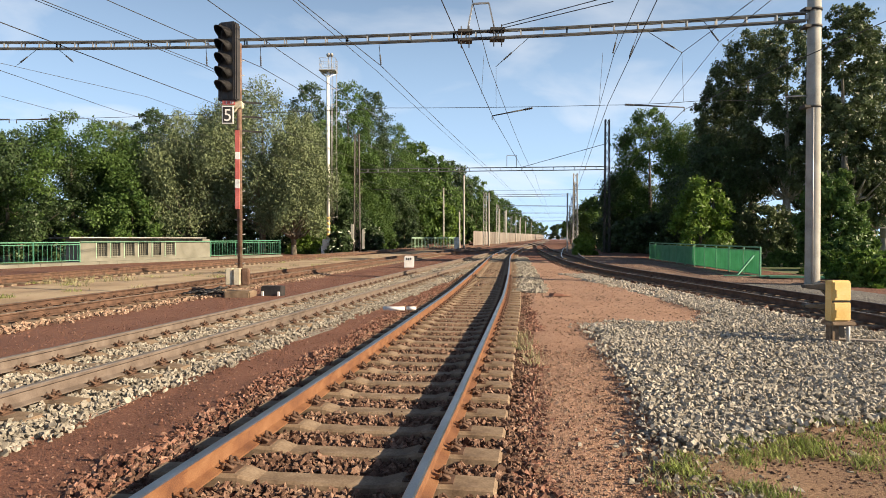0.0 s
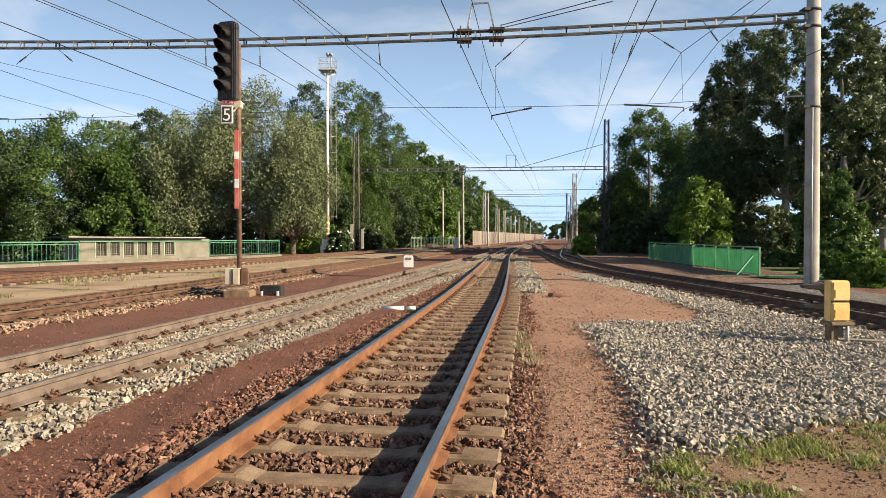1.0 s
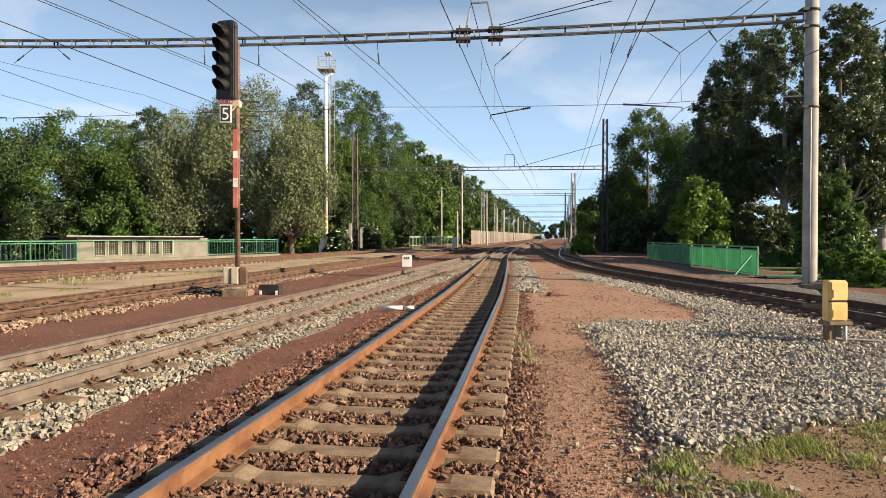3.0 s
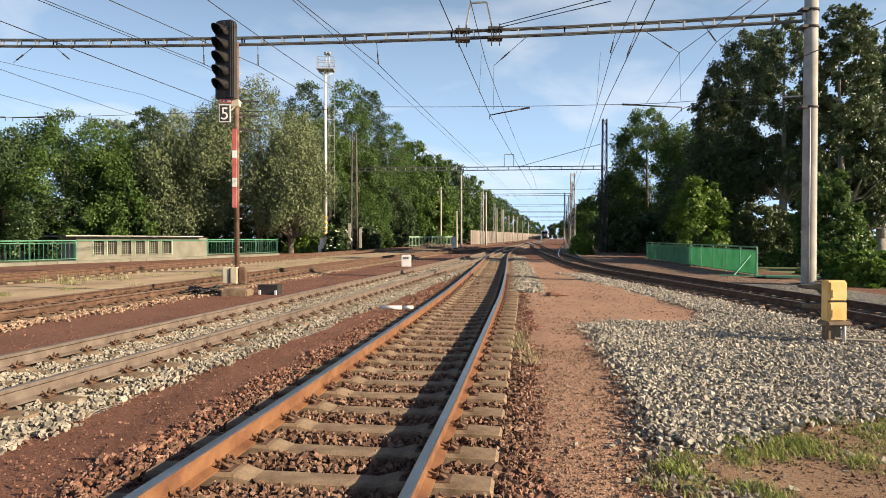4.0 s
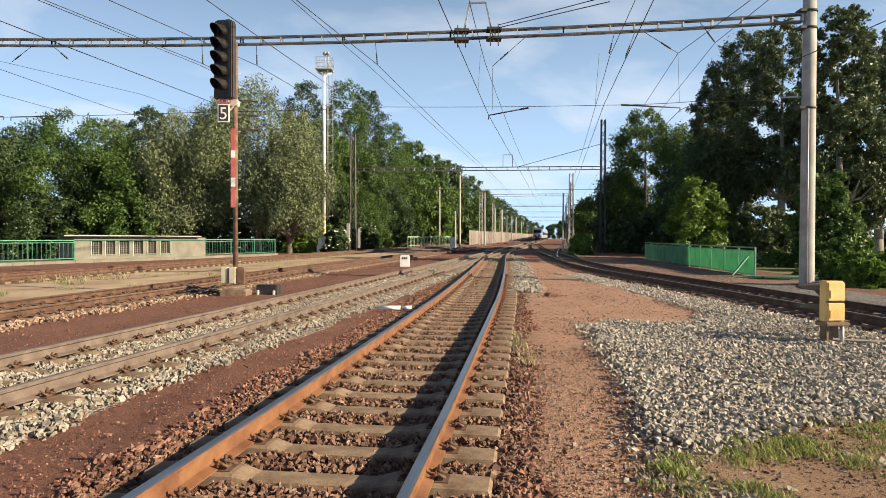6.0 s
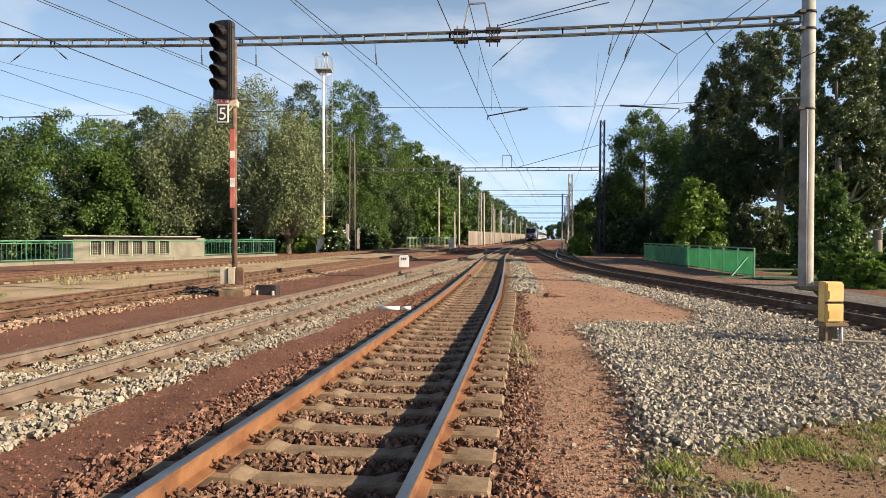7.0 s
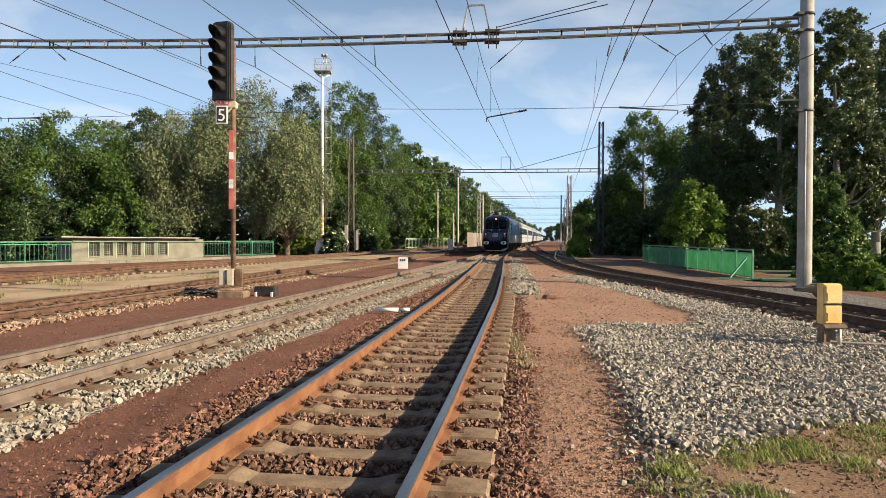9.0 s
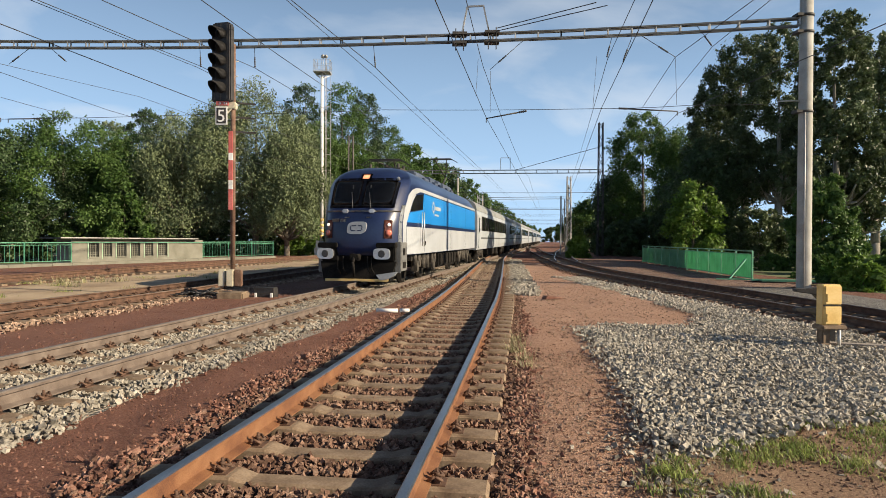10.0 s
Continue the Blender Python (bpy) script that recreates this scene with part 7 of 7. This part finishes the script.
    for s in (-1, 1):
        bm = bmesh.new()
        lathe(bm, [(0.17, 0.0), (0.15, 0.18), (0.11, 0.19), (0.10, 0.42)], 20, pose(s * 0.875, 0.44, 1.04, 90, 0, 0) )
        b = part("buffer", bm, M["under_dark"], v)
        bm = bmesh.new()
        pts = [(0.26 * math.copysign(abs(math.cos(t)) ** 0.55, math.cos(t)), 0.165 * math.copysign(abs(math.sin(t)) ** 0.55, math.sin(t))) for t in [2 * math.pi * i / 28 for i in range(28)]]
        extrude_outline(bm, [(s * 0.875 + x, 1.04 + z) for x, z in pts], -0.0, 0.045, bevel=0.012)
        part("buffer_plate", bm, M["steel_bright"], b, "worn pale oval buffer plate")
        bm = bmesh.new()
        lathe(bm, [(0.11, 0.0), (0.09, 0.01)], 18, pose(s * 0.875, 0.0, 1.04, 90, 0, 0))
        part("grease_spot", bm, M["dark_grey"], b)
    bm = bmesh.new()
    box(bm, -0.14, 0.14, 0.05, 0.4, 0.83, 1.03, 0.03)
    rod(bm, (0, 0.1, 0.92), (0, -0.02, 0.78), 0.05, seg=8)
    rod(bm, (0, -0.02, 0.8), (0, 0.12, 0.35), 0.045, seg=8)
    part("coupling", bm, M["under_dark"], v, "dark steel screw coupling")
    for x in (-0.55, -0.38, 0.38, 0.5):
        bm = bmesh.new()
        rod(bm, (x, 0.22, 0.95), (x + 0.03, 0.12, 0.6), 0.025, seg=6)
        rod(bm, (x + 0.03, 0.12, 0.6), (x + 0.1, 0.25, 0.42), 0.025, seg=6)
        part("hose", bm, M["under_dark"], v, "black brake hose")
    bm = bmesh.new()
    vs = box(bm, -1.2, 1.2, 0.5, 0.95, 0.2, 0.8)
    for w in vs:
        if w.co.z < 0.5:
            w.co.x *= 0.86
            w.co.y -= 0.16
    p = part("plough", bm, M["deep_black"], v, "black track clearer under the buffers")
    bm = bmesh.new()
    bar(bm, (-0.98, 0.335, 0.235), (1.0, 0.335, 0.235), 0.03, 0.075)
    part("edge_strip", bm, M["yellow_paint"], p, "yellow lower edge")
    bm = bmesh.new()
    extrude_outline(bm, [(0.62, 0.40), (1.28, 0.5), (1.2, 0.38), (0.98, 0.27), (0.74, 0.24)], 0.30, 0.42, bevel=0.008)
    part("deflector", bm, M["loco_white"], p, "pale angled deflector plate")
    # running gear
    bogie(v, 4.55)
    bogie(v, 14.45)
    bm = bmesh.new()
    box(bm, -1.3, 1.3, 7.2, 11.8, 0.35, 1.0, 0.06)
    for i in range(6):
        box(bm, 1.28, 1.36, 7.4 + 0.72 * i, 7.9 + 0.72 * i, 0.45, 0.9, 0.02)
    part("underframe_tank", bm, M["under_dark"], v)
    # roof gear
    bm = bmesh.new()
    for y0, y1, w, z in ((4.6, 6.4, 0.9, 3.97), (6.9, 9.6, 1.0, 3.98), (9.9, 12.4, 1.0, 3.98), (12.8, 14.0, 0.8, 3.96)):
        box(bm, -w, w, y0, y1, 3.70, z, 0.05)
    for y in (5.5, 7.5, 8.6, 10.6, 11.7):
        box(bm, 1.0, 1.16, y - 0.35, y + 0.35, 3.42, 3.78, 0.03)
    part("roof_hatches", bm, M["loco_roof"], v, "grey-blue roof hatches")
    for y, lift in ((4.0, 0.0), (15.4, 1.0)):
        bm = bmesh.new()
        box(bm, -0.6, 0.6, y - 0.5, y + 0.5, 3.90, 3.98)
        for x in (-0.5, 0.5):
            for yy in (y - 0.4, y + 0.4):
                lathe(bm, [(0.06, 3.85), (0.09, 3.92), (0.05, 4.0), (0.05, 4.12)], 8, Matrix.Translation((x, yy, 0)))
        knee = Vector((0, y + 1.3, 4.12 + 0.75 * lift))
        headp = Vector((0, y - 0.2, 4.22 + 1.42 * lift))
        rod(bm, (0, y - 0.3, 4.08), knee, 0.05, 0.04, 8)
        for x in (-0.3, 0.3):
            rod(bm, knee, headp + Vector((x, 0, 0)), 0.03, 0.025, 6)
        for yy in (-0.18, 0.18):
            bar(bm, headp + Vector((-0.55, yy, 0.06)), headp + Vector((0.55, yy, 0.06)), 0.04, 0.05)
            for s in (-1, 1):
                bar(bm, headp + Vector((s * 0.55, yy, 0.06)), headp + Vector((s * 0.85, yy, -0.12)), 0.03, 0.03)
        part("pantograph", bm, M["steel_dark"], v, "raised single-arm pantograph" if lift else "folded pantograph")
    return v


COACH_L = 26.1


def coach():
    v = thing("passenger_coach", "white passenger coach with a dark window band", "railway coach", group="coaches of the train")
    bm = bmesh.new()
    lower = [(-1.38, 0.85), (1.38, 0.85), (1.43, 1.2), (1.43, 2.9), (1.38, 3.2), (-1.38, 3.2), (-1.43, 2.9), (-1.43, 1.2)]
    extrude_outline(bm, lower, 0.25, COACH_L - 0.25, bevel=0.02)
    part("body", bm, M["coach_white"], v, "white coach body")
    bm = bmesh.new()
    arc = [(1.39 * math.cos(t), 3.2 + 0.82 * math.sin(t) ** 0.85 if 0 < t < math.pi else 3.2) for t in [math.pi * i / 14 for i in range(15)]]
    extrude_outline(bm, arc, 0.25, COACH_L - 0.25)
    for f in bm.faces:
        f.smooth = False
    part("roof", bm, M["coach_roof"], v, "pale grey curved roof")
    for s in (-1, 1):
        bm = bmesh.new()
        box(bm, s * 1.43 - 0.006, s * 1.43 + 0.006, 2.6, COACH_L - 2.6, 2.02, 2.92)
        band = part("window_band", bm, M["under_dark"], v, "dark band between the windows")
        for i in range(11):
            bm = bmesh.new()
            y = 3.3 + i * 1.8
            box(bm, s * 1.437 - 0.006, s * 1.437 + 0.006, y, y + 1.4, 2.08, 2.86, 0.004)
            part("window", bm, M["dark_glass"], band, "dark tinted window pane")
        bm = bmesh.new()
        box(bm, s * 1.43 - 0.005, s * 1.43 + 0.005, 2.4, COACH_L - 1.2, 1.52, 1.60)
        part("stripe", bm, M["dark_grey"], v, "thin dark stripe")
        for y in (0.95, COACH_L - 1.85):
            bm = bmesh.new()
            box(bm, s * 1.43 - 0.008, s * 1.43 + 0.008, y, y + 0.9, 0.95, 2.95, 0.01)
            d = part("door", bm, M["coach_white"], v, "white entrance door")
            bm = bmesh.new()
            box(bm, s * 1.442 - 0.005, s * 1.442 + 0.005, y + 0.25, y + 0.65, 1.9, 2.8, 0.004)
            part("door_window", bm, M["dark_glass"], d)
    bm = bmesh.new()
    for y in (0.0, COACH_L - 0.25):
        box(bm, -0.75, 0.75, y, y + 0.26, 1.0, 3.3, 0.05)
    part("gangway", bm, M["under_dark"], v, "black rubber gangway")
    bm = bmesh.new()
    for y in (9.0, 12.5, 15.5):
        box(bm, -1.25, 1.25, y - 1.0, y + 0.9, 0.35, 0.86, 0.05)
    part("underfloor_boxes", bm, M["under_dark"], v)
    for y in (3.6, COACH_L - 3.6):
        bogie(v, y, 2.5, 0.46, 1.05)
    return v


TRAIN = [(locomotive(), 0.0)]
first = coach()
for i in range(7):
    c = first if i == 0 else copy_thing(first, pose(0, 0, 0))
    TRAIN.append((c, 19.35 + 26.4 * i))


# ---- what moves ----
FRONT = [(t, 19.4 + (10.0 - t) * 46.0) for t in (0.0, 1.0, 2.0, 3.0, 4.0, 5.0, 6.0, 7.0, 8.0, 8.5, 9.0, 9.4, 9.7, 10.0)]


def motions():
    for vehicle, back in TRAIN:
        walk(vehicle, [(t, main_pose(y, back)) for t, y in FRONT])


motions()
